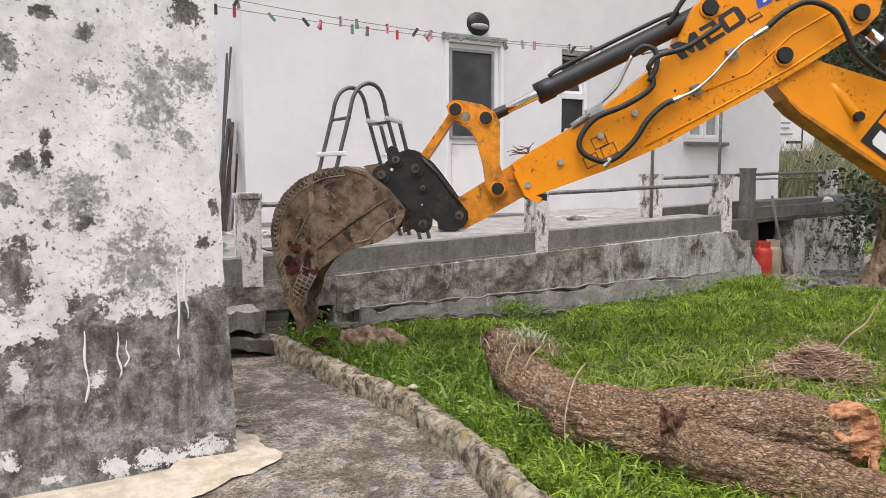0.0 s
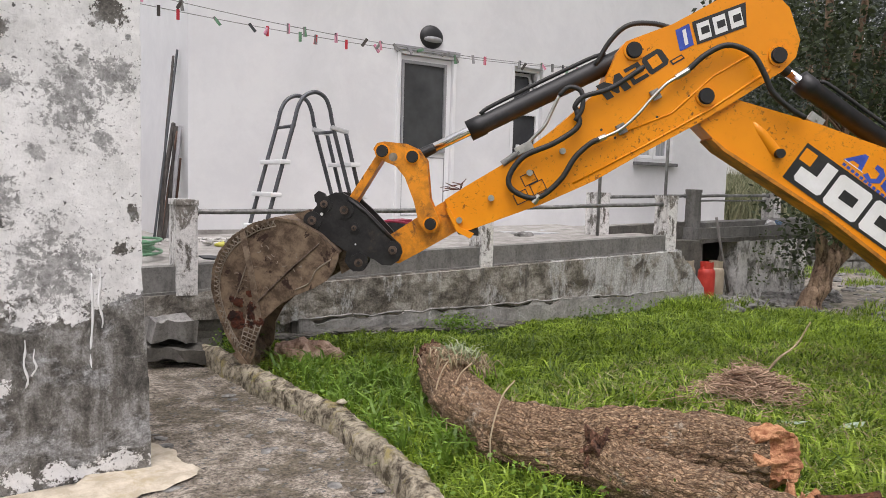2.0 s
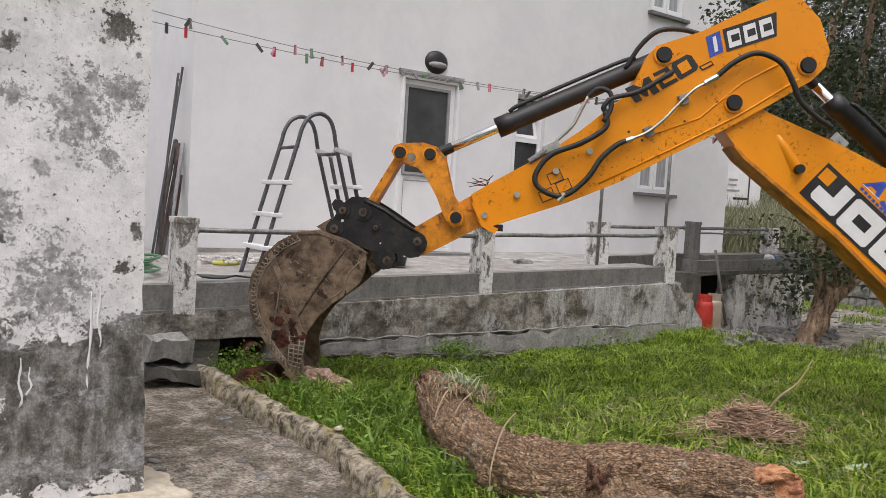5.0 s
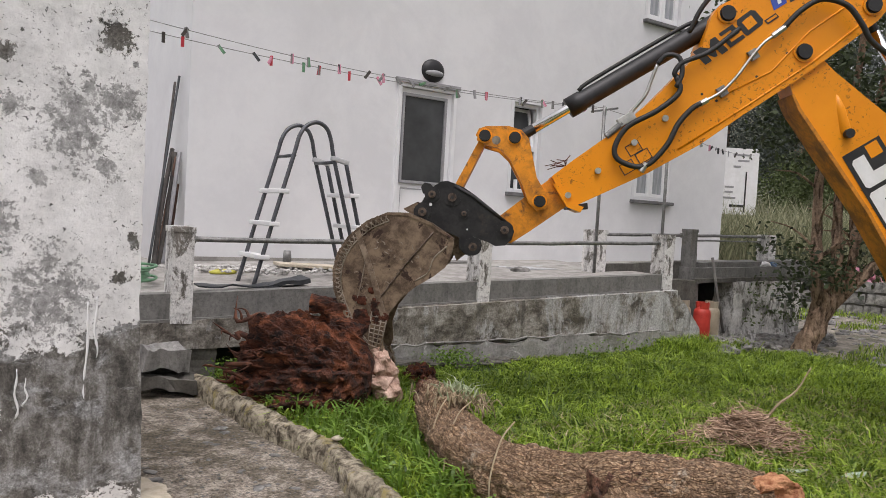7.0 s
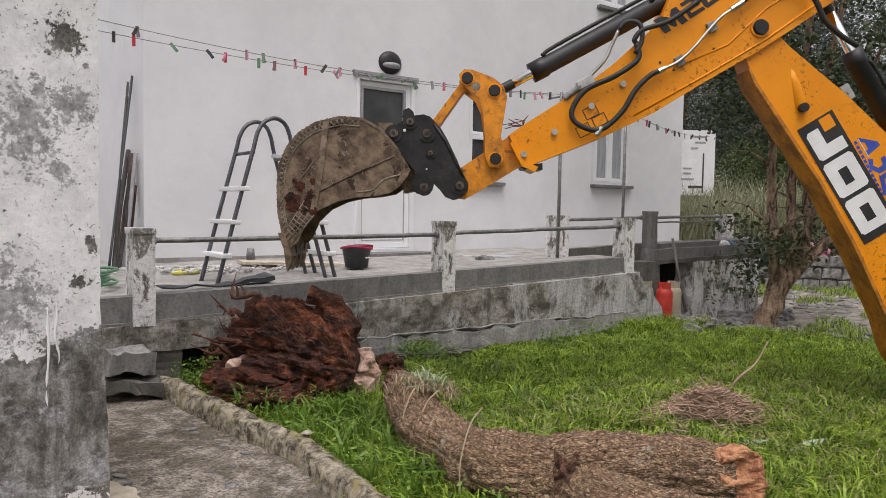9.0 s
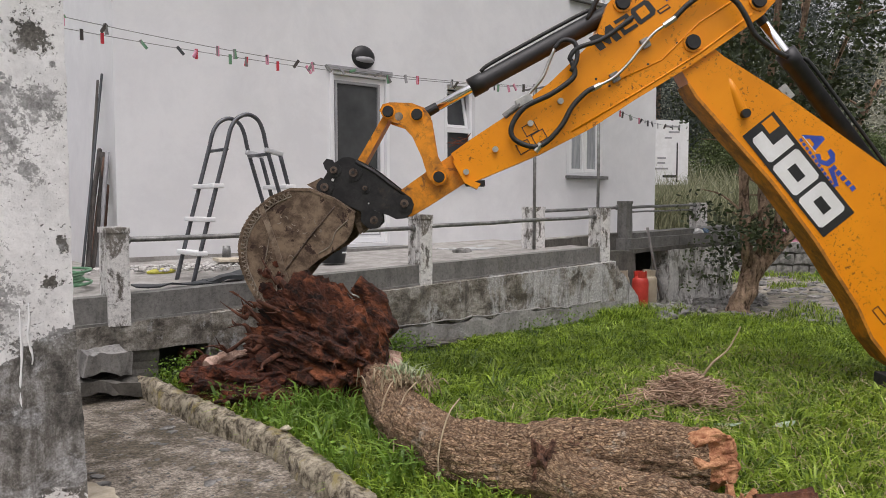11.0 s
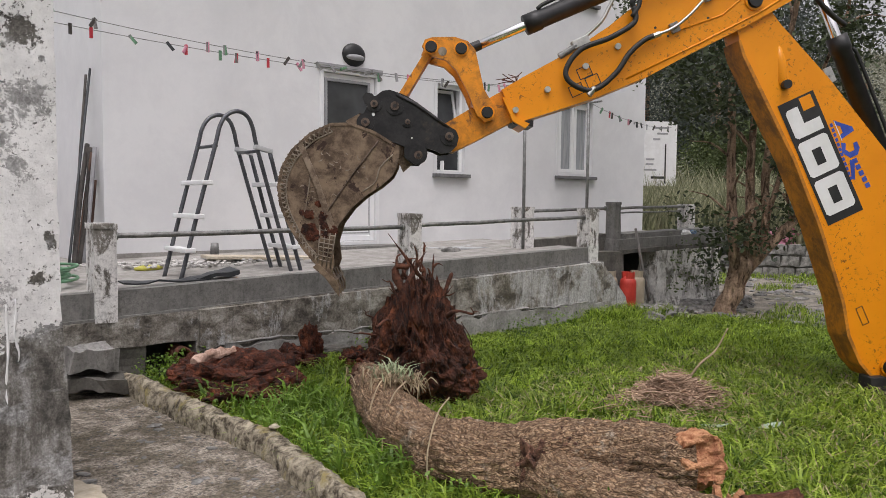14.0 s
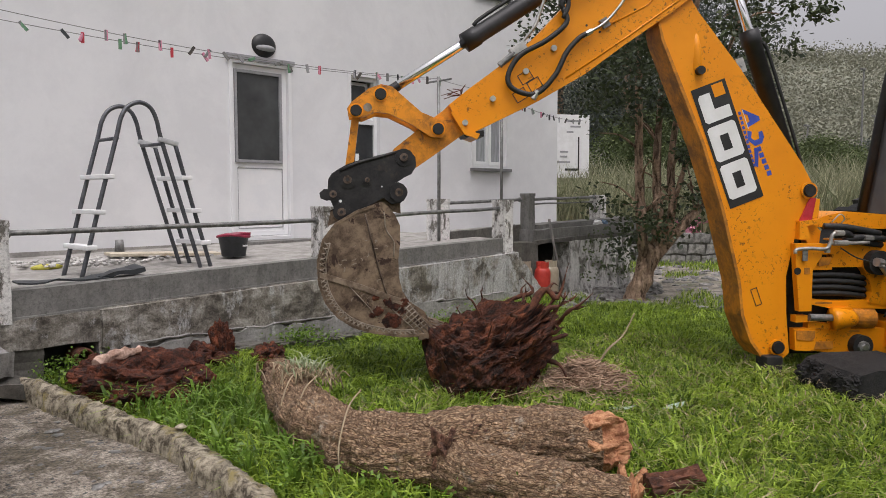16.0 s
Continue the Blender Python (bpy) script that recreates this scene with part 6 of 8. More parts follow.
def build_dipper():
    side = [(1.88, -0.10), (1.30, -0.165), (0.91, -0.18), (0.54, -0.155), (0.12, -0.14), (-0.22, -0.11), (-0.52, -0.075), (-0.64, -0.03), (-0.71, 0.06), (-0.735, 0.28), (-0.66, 0.50), (-0.43, 0.545), (-0.18, 0.535), (0.0, 0.53), (0.22, 0.555), (0.32, 0.565), (0.40, 0.53), (0.59, 0.36), (1.02, 0.25), (1.29, 0.205), (1.70, 0.175), (1.88, 0.155)]
    ob = part("dipper", prism(side, 0.0, -0.30), M_YELLOW, DIGGER, "yellow dipper arm", bevel=0.008)
    part("dipper_nose", prism([(1.86, -0.075), (2.2, -0.095), (2.36, -0.10), (2.43, -0.05), (2.44, 0.04), (2.38, 0.10), (2.1, 0.13), (1.86, 0.15)], -0.04, -0.26), M_GRIMYELLOW, ob, "yellow inner nose", bevel=0.008)
    part("collar_plate", prism([(1.84, -0.16), (1.90, -0.08), (1.90, 0.10), (1.875, 0.10), (1.87, -0.06), (1.80, -0.14)], 0.02, -0.32), M_YELLOW, ob, bevel=0.003)
    part("wear_pad", prism([(1.78, -0.17), (1.9, -0.10), (1.9, -0.07), (1.76, -0.13)], -0.01, -0.29), M_HITCH, ob)
    # raised ribs pressed into the side
    part("side_rib", tube([(0.62, 0.0, 0.03), (0.25, 0.0, 0.0), (-0.1, 0.0, 0.10), (-0.4, 0.0, 0.12)], 0.007, 6), M_YELLOW, ob, smooth=True)
    part("side_rib", tube([(1.05, 0.0, -0.13), (0.5, 0.0, -0.115), (0.0, 0.0, -0.09), (-0.45, 0.0, -0.03)], 0.008, 6), M_YELLOW, ob, smooth=True)
    pins(ob, ((0.0, 0.0), (-0.54, 0.03), (0.30, 0.49)), 0.048, 0.012)
    for x, z in ((1.851, -0.014), (1.589, 0.025), (1.28, 0.064), (1.017, 0.097)):
        part("bolt", cyl((x, 0.026, z), (x, -0.01, z), 0.022, seg=10), M_STEEL, ob, "bright zinc bolt")
    for x, z in ((0.72, 0.11), (0.66, 0.02), (0.35, 0.02), (0.1, 0.05)):
        part("plug", cyl((x, 0.004, z), (x, -0.01, z), 0.009, seg=8), M_BLACK, ob)
    # decals: model marks as plain slanted blocks and bars
    y0, y1 = 0.0015, 0.003

    def mark(pts, dx=0.06, dz=0.07):
        return [(x + dx, z + dz) for x, z in pts]

    d = part("decal", prism(mark([(0.54, 0.20), (0.49, 0.20), (0.50, 0.26), (0.46, 0.21), (0.44, 0.21), (0.43, 0.27), (0.41, 0.20), (0.36, 0.205), (0.39, 0.33), (0.43, 0.33), (0.46, 0.28), (0.51, 0.32), (0.57, 0.32)]), y0, y1), M_DECALK, ob, "black model mark of slanted blocks")
    for pts in ([(0.34, 0.21), (0.22, 0.22), (0.225, 0.245), (0.315, 0.24), (0.32, 0.262), (0.235, 0.268), (0.25, 0.34), (0.36, 0.335), (0.355, 0.31), (0.28, 0.315), (0.275, 0.29), (0.35, 0.285)], [(0.20, 0.22), (0.08, 0.235), (0.06, 0.26), (0.075, 0.34), (0.10, 0.36), (0.21, 0.35), (0.225, 0.325), (0.215, 0.24)]):
        part("decal_block", prism(mark(pts), y0, y1), M_DECALK, d)
    part("decal_slot", prism(mark([(0.18, 0.25), (0.105, 0.26), (0.115, 0.33), (0.19, 0.32)]), y1, y1 + 0.001), M_YELLOW, d)
    part("decal_bar", prism(mark([(0.05, 0.215), (-0.04, 0.22), (-0.03, 0.255), (0.06, 0.25)]), y0, y1), M_DECALK, d)
    part("decal_slot", prism(mark([(0.042, 0.226), (-0.03, 0.23), (-0.025, 0.246), (0.047, 0.242)]), y1, y1 + 0.001), M_YELLOW, d)
    e = part("decal", prism(mark([(-0.02, 0.30), (-0.12, 0.30), (-0.15, 0.44), (-0.05, 0.44)], 0.05, 0.045), y0, y1), M_DECALB, ob, "blue mark with a pale bar")
    part("decal_bar", prism(mark([(-0.065, 0.32), (-0.09, 0.32), (-0.115, 0.42), (-0.09, 0.42)], 0.05, 0.045), y1, y1 + 0.001), M_DECALW, e)
    g = part("decal", prism(mark([(-0.14, 0.29), (-0.48, 0.25), (-0.54, 0.40), (-0.17, 0.44)], 0.05, 0.045), y0, y1), M_DECALK, ob, "black mark with three pale blocks")
    for i in range(3):
        x = -0.165 - 0.11 * i
        part("decal_block", prism(mark([(x, 0.305 - 0.012 * i), (x - 0.085, 0.295 - 0.012 * i), (x - 0.11, 0.405 - 0.010 * i), (x - 0.025, 0.415 - 0.010 * i)], 0.05, 0.045), y1, y1 + 0.001), M_DECALW, g)
        part("decal_slot", prism(mark([(x - 0.03, 0.335 - 0.012 * i), (x - 0.085, 0.33 - 0.012 * i), (x - 0.095, 0.375 - 0.012 * i), (x - 0.04, 0.38 - 0.012 * i)], 0.05, 0.045), y1 + 0.001, y1 + 0.002), M_DECALK, g)
    for x, z in ((1.27, -0.05), (1.40, -0.06), (1.30, 0.03)):
        part("warning_label", ring_frame(x - 0.05, x + 0.05, z - 0.04, z + 0.04, 0.006, y0, y1), M_DECALK, ob)
    # hoses and steel pipe on the side
    h1 = smooth_line([(0.82, 0.05, 0.30), (0.86, 0.06, 0.20), (1.05, 0.06, 0.17), (1.27, 0.05, 0.18), (1.42, 0.05, 0.10), (1.43, 0.05, 0.0), (1.31, 0.05, -0.11), (1.12, 0.05, -0.07), (0.97, 0.05, 0.02), (0.84, 0.045, 0.06), (0.77, 0.045, 0.06)], 6)
    part("hose", tube(h1, 0.019, 10), M_RUBBER, ob, "black hydraulic hose loop", smooth=True)
    h0 = smooth_line([(0.30, 0.05, 0.36), (0.55, 0.05, 0.33), (0.74, 0.06, 0.36), (0.82, 0.06, 0.33), (0.82, 0.05, 0.30)], 5)
    part("hose", tube(h0, 0.017, 10), M_RUBBER, ob, "black hydraulic hose", smooth=True)
    p1 = smooth_line([(0.77, 0.04, 0.06), (0.62, 0.04, 0.055), (0.48, 0.04, 0.09), (0.36, 0.04, 0.14), (0.22, 0.04, 0.19), (0.12, 0.04, 0.20)], 5)
    part("pipe", tube(p1, 0.011, 8), M_STEEL, ob, "bent zinc hydraulic pipe", smooth=True)
    for a, b in (((0.80, 0.04, 0.06), (0.72, 0.04, 0.057)), ((0.14, 0.04, 0.20), (0.04, 0.04, 0.21)), ((1.35, 0.05, -0.13), (1.29, 0.05, -0.10))):
        part("fitting", cyl(a, b, 0.021, seg=8), M_STEEL, ob, "zinc hose fitting")
    for x, z in ((0.60, 0.055), (0.30, 0.16)):
        part("clamp", box((x - 0.03, 0.0, z - 0.035), (x + 0.03, 0.03, z + 0.035)), M_GALV, ob, bevel=0.003)
    h2 = smooth_line([(0.05, 0.04, 0.21), (-0.1, 0.05, 0.25), (-0.25, 0.06, 0.24), (-0.36, 0.07, 0.12), (-0.38, 0.07, -0.04), (-0.38, 0.06, -0.16), (-0.44, 0.04, -0.30), (-0.52, 0.02, -0.42)], 6)
    part("hose", tube(h2, 0.019, 10), M_RUBBER, ob, "black hydraulic hose to the boom", smooth=True)
    # valve block with pipes on the upper edge
    v = part("valve", box((1.18, -0.05, 0.20), (1.30, 0.02, 0.26)), M_STEEL, ob, "zinc valve block", bevel=0.004)
    part("valve_pipe", tube(smooth_line([(1.2, 0.0, 0.25), (1.06, 0.02, 0.30), (0.98, 0.02, 0.36), (0.88, 0.03, 0.44)], 5), 0.012, 8), M_STEEL, v, smooth=True)
    part("valve_nose", cyl((1.28, 0.0, 0.22), (1.42, 0.0, 0.20), 0.022, seg=10), M_GALV, v)
    h3 = smooth_line([(0.88, 0.03, 0.44), (0.80, 0.04, 0.46), (0.74, 0.05, 0.40), (0.78, 0.06, 0.30), (0.86, 0.06, 0.24)], 5)
    part("hose", tube(h3, 0.017, 8), M_RUBBER, ob, smooth=True)
    h4 = smooth_line([(0.55, -0.1, 0.52), (0.4, -0.08, 0.62), (0.25, -0.06, 0.66), (0.10, -0.06, 0.60), (-0.02, -0.06, 0.50)], 5)
    part("hose", tube(h4, 0.017, 8), M_RUBBER, ob, "black hose over the cylinder head", smooth=True)
    # twigs caught above the nose
    for i in range(9):
        r = random.Random(i)
        part("twig", tube([(1.75, -0.1, 0.17), (1.76 + r.uniform(-0.06, 0.06), -0.1, 0.20), (1.77 + r.uniform(-0.11, 0.11), -0.08 + r.uniform(-0.05, 0.05), 0.21 + r.uniform(0, 0.05))], 0.003, 4), M_ROOT, ob)
    return ob


def build_lever():
    plate = [(0.64, -0.045), (0.66, 0.0), (0.64, 0.05), (0.54, 0.17), (0.46, 0.22), (0.38, 0.22), (0.14, 0.09), (-0.03, 0.06), (-0.065, 0.0), (-0.04, -0.055), (0.04, -0.065), (0.19, -0.01), (0.36, 0.03), (0.46, 0.02), (0.55, -0.04)]
    bm = prism(plate, 0.015, -0.03)
    prism(plate, -0.27, -0.315, bm)
    ob = part("tipping_lever", bm, M_GRIMYELLOW, DIGGER, "yellow curved tipping lever", bevel=0.006)
    part("cross_web", tube([(0.10, -0.03, 0.02), (0.10, -0.27, 0.02)], 0.05, 12), M_YELLOW, ob)
    pins(ob, ((0.0, 0.0), (0.595, 0.0), (0.45, 0.15)), 0.036, 0.022)
    part("hole", cyl((0.52, 0.018, 0.04), (0.52, -0.02, 0.04), 0.03, seg=14), M_WEAR, ob, "bright worn hole")
    return ob


def bar_part(name, label, bm, material):
    return part(name, bm, material, DIGGER, label, smooth=True)


def build_hitch():
    plate = [(0.557, 0.048), (0.596, -0.04), (0.592, -0.169), (0.576, -0.24), (0.46, -0.25), (0.345, -0.224), (0.234, -0.208), (0.20, -0.27), (0.135, -0.286), (0.085, -0.26), (0.075, -0.208), (0.119, -0.143), (0.05, -0.125), (-0.008, -0.12), (-0.06, -0.08), (-0.078, -0.02), (-0.06, 0.04), (-0.015, 0.07), (0.051, 0.072), (0.162, 0.086), (0.31, 0.10), (0.40, 0.102), (0.46, 0.092), (0.52, 0.078)]
    bm = prism(plate, 0.02, -0.02)
    prism(plate, -0.28, -0.32, bm)
    ob = part("quick_hitch", bm, M_HITCH, DIGGER, "black steel quick hitch", bevel=0.006)
    part("hitch_core", prism([(0.55, -0.18), (0.5, 0.02), (0.1, 0.04), (0.14, -0.14)], -0.02, -0.28), M_HITCH, ob)
    part("top_rib", tube([(0.02, 0.012, 0.06), (0.16, 0.022, 0.072), (0.31, 0.022, 0.085), (0.46, 0.022, 0.076)], 0.012, 8), M_HITCH, ob, smooth=True)
    for x, z, r in ((0.0, 0.01, 0.03), (0.43, 0.0, 0.03), (0.55, -0.20, 0.03), (0.12, -0.21, 0.03), (0.56, -0.06, 0.026), (0.30, -0.05, 0.018)):
        p = part("pin", cyl((x, 0.05, z), (x, -0.34, z), r, seg=14), M_WORNPIN, ob, "worn brown steel pin")
        part("boss", cyl((x, 0.03, z), (x, 0.01, z), r * 2.05, seg=20), M_HITCH, p)
        part("pin_centre", cyl((x, 0.053, z), (x, 0.05, z), r * 0.4, seg=10), M_HITCH, p)
    part("hole", cyl((0.53, 0.024, -0.125), (0.53, 0.02, -0.125), 0.011, seg=12), M_DECALW, ob, "pale open hole")
    part("hole", cyl((0.22, 0.024, -0.13), (0.22, 0.02, -0.13), 0.006, seg=12), M_DECALW, ob, "pale open hole")
    part("side_lug", prism([(0.07, -0.17), (0.10, -0.14), (0.16, -0.15), (0.19, -0.21), (0.16, -0.27), (0.11, -0.28), (0.07, -0.24)], 0.045, 0.02), M_HITCH, ob, "black bucket pin lug", bevel=0.005)
    part("eye", prism([(0.57, -0.09), (0.62, -0.09), (0.655, -0.06), (0.65, -0.02), (0.61, -0.005), (0.57, -0.02)], 0.02, -0.02), M_HITCH, ob, bevel=0.004)
    return ob


def build_bucket():
    back = [(0.26, -0.23), (0.45, -0.225), (0.62, -0.255), (0.74, -0.33), (0.83, -0.46), (0.88, -0.62), (0.88, -0.76), (0.84, -0.88), (0.76, -0.99), (0.64, -1.08), (0.48, -1.17), (0.34, -1.22), (0.22, -1.25)]
    mouth = [(0.24, -1.15), (0.32, -1.04), (0.35, -0.91), (0.335, -0.77), (0.295, -0.65), (0.235, -0.53), (0.20, -0.43), (0.205, -0.35), (0.235, -0.27)]
    near, far = 0.13, -0.43
    ob = part("bucket", prism(back + mouth, near, near - 0.022), M_BUCKET, DIGGER, "muddy worn steel digging bucket", bevel=0.004)
    part("side_plate", prism(back + mouth, far, far + 0.022), M_BUCKET, ob, bevel=0.004)
    # shell: a strip with thickness along the back
    bm = bmesh.new()
    inner = []
    for i, (x, z) in enumerate(back):
        a, b = Vector(back[max(i - 1, 0)]), Vector(back[min(i + 1, len(back) - 1)])
        t = (b - a).normalized()
        inner.append((x - t.y * -0.02, z + t.x * -0.02))
    prism(back + inner[::-1], near + 0.006, far - 0.006, bm)
    part("shell", bm, M_BUCKET, ob, "bent back plate")
    # weld beads and wear strips on the side plate
    y = near + 0.002
    for pts, r, material, label in (([(0.40, -0.27), (0.44, -0.60), (0.46, -0.86)], 0.006, M_WORNPIN, "dark pressed rib"), ([(0.27, -0.30), (0.30, -0.42), (0.28, -0.52), (0.32, -0.62)], 0.005, M_WEAR, "pale weld bead"), ([(0.70, -0.66), (0.62, -0.86), (0.58, -0.98)], 0.004, M_WEAR, "pale weld bead")):
        line = smooth_line([(x, y, z) for x, z in pts], 5)
        part("weld_bead", tube(line, r, 6, rough=0.4, scale=30), material, ob, label, smooth=True)
    part("wear_band", prism([(0.84, -0.535), (0.60, -0.72), (0.37, -0.92), (0.35, -0.955), (0.385, -0.96), (0.62, -0.755), (0.85, -0.575)], y + 0.006, y - 0.002), M_BAND, ob, "worn pale welded band", bevel=0.002)
    rs = random.Random(12)
    for i in range(26):
        x, z = rs.uniform(0.32, 0.78), rs.uniform(-0.95, -0.34)
        if x + 0.5 * abs(z + 0.65) > 0.84:
            continue
        a = rs.uniform(0, 6.28)
        pts = [(x, y - 0.0045, z)]
        for q in range(rs.randrange(2, 4)):
            a += rs.uniform(-1.1, 1.1)
            pts.append((pts[-1][0] + 0.012 * math.cos(a), y - 0.0045, pts[-1][2] + 0.012 * math.sin(a)))
        part("scratch", tube(pts, rs.uniform(0.0035, 0.005), 5), M_WEAR, ob)
    for i in range(22):
        x, z = rs.gauss(0.50, 0.10), rs.gauss(-1.0, 0.06)
        if x + 0.7 * abs(z + 0.65) > 0.84 or x < 0.30:
            continue
        part("mud_clot", lump(rs.uniform(0.012, 0.034), 400 + i, (1.2, 0.25, 1), 3, 0.6, 2.5, at=(x, y, z)), M_SOIL, ob)
    rng = random.Random(2)
    bm = bmesh.new()
    for i in range(9):
        a = i / 9
        p = Vector((0.30 + 0.0 * a + 0.02, y, -0.86 - 0.34 * a))
        tube([(0.345 - 0.09 * a, y, -0.92 - 0.26 * a), (0.46 - 0.12 * a, y, -0.97 - 0.23 * a)], 0.004, 5, bm)
    for i in range(4):
        tube([(0.35 + 0.036 * i, y, -0.93 - 0.012 * i), (0.25 + 0.026 * i, y, -1.19 - 0.012 * i)], 0.004, 5, bm)
    part("hardfacing", bm, M_WEAR, ob, "crossed hard-facing welds near the edge", smooth=True)
    bm = bmesh.new()
    rim = smooth_line([(x, y, z) for x, z in back[3:12]], 4)
    inn = [(p.x - 0.06 * (p.x - 0.5) / 0.35, y, p.z + 0.06 * (-0.70 - p.z) / 0.5) for p in rim]
    for i in range(len(rim) - 1):
        tube([rim[i], inn[i + 1]], 0.0045, 5, bm)
        tube([inn[i], rim[i + 1]], 0.0045, 5, bm)
    tube(inn, 0.005, 5, bm)
    part("hardfacing", bm, M_WEAR, ob, "zigzag hard-facing welds along the heel", smooth=True)
    part("cutting_lip", prism([(0.36, -1.24), (0.20, -1.27), (0.17, -1.24), (0.34, -1.20)], near + 0.01, far - 0.01), M_BUCKET, ob, bevel=0.003)
    for i in range(4):
        yy = near - 0.05 - i * 0.15
        part("tooth", prism([(0.26, -1.26), (0.15, -1.31), (0.10, -1.33), (0.13, -1.28), (0.23, -1.20)], yy + 0.035, yy - 0.035), M_BUCKET, ob, "worn digging tooth", bevel=0.006)
    part("ear", prism([(0.10, -0.18), (0.22, -0.15), (0.62, -0.16), (0.68, -0.26), (0.30, -0.26), (0.16, -0.36)], -0.03, -0.06), M_BUCKET, ob)
    part("ear", prism([(0.10, -0.18), (0.22, -0.15), (0.62, -0.16), (0.68, -0.26), (0.30, -0.26), (0.16, -0.36)], -0.24, -0.27), M_BUCKET, ob)
    return ob


BOOM, DIPPER, LEVER, HITCH, BUCKET = build_boom(), build_dipper(), build_lever(), build_hitch(), build_bucket()
LINK = part("link_rod", prism([(0, -0.025), (1, -0.03), (1, 0.03), (0, 0.025)], -0.05, -0.25), M_GRIMYELLOW, DIGGER, "yellow link rod")


def build_ram(name, barrel_l, rod_l, r):
    b = bar_part(name + "_barrel", "black hydraulic cylinder", tube([(0, 0, 0), (0.02, 0, 0), (barrel_l - 0.12, 0, 0), (barrel_l - 0.11, 0, 0), (barrel_l, 0, 0)], [r * 0.8, r, r, r * 1.12, r * 1.12], 18), M_BLACK)
    part("feed_pipe", tube(smooth_line([(0.15, 0.02, r * 1.1), (0.3, 0.02, r * 1.35), (barrel_l - 0.25, 0.02, r * 1.35), (barrel_l - 0.12, 0.02, r * 1.1)], 4), 0.014, 8), M_RUBBER, b, smooth=True)
    rod = bar_part(name + "_rod", "chrome piston rod", tube([(0, 0, 0), (-rod_l, 0, 0)], r * 0.52, 16), M_CHROME)
    part("rod_eye", cyl((0, 0.05, 0), (0, -0.05, 0), r * 0.85, seg=16), M_BLACK, rod)
    part("rod_neck", cyl((0, 0, 0), (-0.16, 0, 0), r * 0.62, r * 0.55, 14), M_BLACK, rod)
    return b, rod


RAM1 = build_ram("bucket_ram", 1.22, 1.0, 0.066)
RAM2 = build_ram("dipper_ram", 1.30, 1.1, 0.068)


def build_carrier():
    """Kingpost, frame, cab and wheels behind the arm; x points to the arm."""
    k = part("kingpost", prism([(0.20, 1.03), (-0.02, 1.03), (-0.02, 0.93), (0.05, 0.82), (0.05, 0.51), (0.15, 0.51), (0.18, 0.78)], 0.03, -0.03), M_YELLOW, DIGGER, "yellow kingpost casting with dark openings", bevel=0.008)
    plates = (
        ("plate", [(0.16, 0.37), (0.15, 0.20), (0.0, 0.19), (-0.02, 0.25), (-0.02, 0.37)], -0.01),
        ("plate", [(0.16, 0.475), (0.06, 0.475), (0.06, 0.42), (0.16, 0.42)], 0.0),
        ("web", [(0.04, 0.42), (-0.15, 0.40), (-0.15, 0.36), (0.04, 0.37)], -0.02),
        ("web", [(0.06, 0.60), (-0.14, 0.58), (-0.85, 0.58), (-0.85, 0.50), (-0.14, 0.52), (0.0, 0.55)], -0.03),
        ("web", [(-0.15, 0.53), (-0.30, 0.53), (-0.34, 0.44), (-0.28, 0.34), (-0.15, 0.34)], 0.01),
        ("web", [(0.0, 0.36), (-0.85, 0.345), (-0.85, 0.14), (-0.30, 0.13), (-0.16, 0.17), (0.0, 0.19)], -0.04),
        ("cheek", [(-0.43, 0.80), (-0.40, 0.84), (-0.40, 0.90), (-0.85, 0.92), (-0.85, 0.50), (-0.46, 0.56), (-0.49, 0.64), (-0.47, 0.72)], -0.02),
        ("web", [(0.02, 0.86), (0.0, 0.82), (-0.15, 0.82), (-0.15, 0.84), (-0.85, 0.84), (-0.85, 1.02), (-0.15, 1.02), (-0.15, 0.93), (-0.13, 0.86)], -0.03),
        ("web", [(-0.02, 1.02), (-0.02, 0.94), (-0.15, 0.94), (-0.15, 1.02)], -0.03),
        ("saddle", [(0.16, 1.06), (0.16, 1.20), (0.0, 1.215), (-0.02, 1.19), (0.10, 1.16), (0.06, 1.06)], 0.02),
        ("upper_lug", [(0.05, 1.02), (0.08, 1.12), (0.02, 1.19), (-0.06, 1.12), (-0.05, 1.02)], -0.05),
    )
    for name, outline, y in plates:
        part(name, prism(outline, y, y - 0.07), M_YELLOW, k, bevel=0.009)
    # dark sheet behind the casting paints the shade inside its openings
    part("stained_pocket", box((-0.60, -0.20, 0.15), (0.14, -0.13, 1.0)), M_DARKMETAL, k, "dark backing for the shade inside the openings")
    part("rust_patch", prism([(0.145, 0.355), (0.14, 0.285), (0.02, 0.27), (-0.01, 0.30), (-0.01, 0.35)], -0.004, -0.012), M_DIRTYELLOW, k, "rusty recess")
    part("rust_patch", prism([(-0.03, 0.92), (-0.03, 0.85), (-0.12, 0.86), (-0.14, 0.92)], -0.02, -0.028), M_DIRTYELLOW, k, "rusty recess")
    for x0, x1, z0, z1 in ((-0.16, -0.02, 0.555, 0.57), (-0.40, -0.30, 0.33, 0.345), (-0.02, -0.18, 0.20, 0.26)):
        part("rust_patch", box((min(x0, x1), -0.034, z0), (max(x0, x1), -0.028, z1)), M_DIRTYELLOW, k)
    part("slew_boss", tube(smooth_line([(-0.14, 0.0, 0.44), (-0.22, 0.01, 0.445), (-0.32, 0.0, 0.44)], 4), [0.085, 0.085, 0.085, 0.082, 0.078, 0.075, 0.07, 0.066, 0.06][:9], 20), M_YELLOW, k, smooth=True)
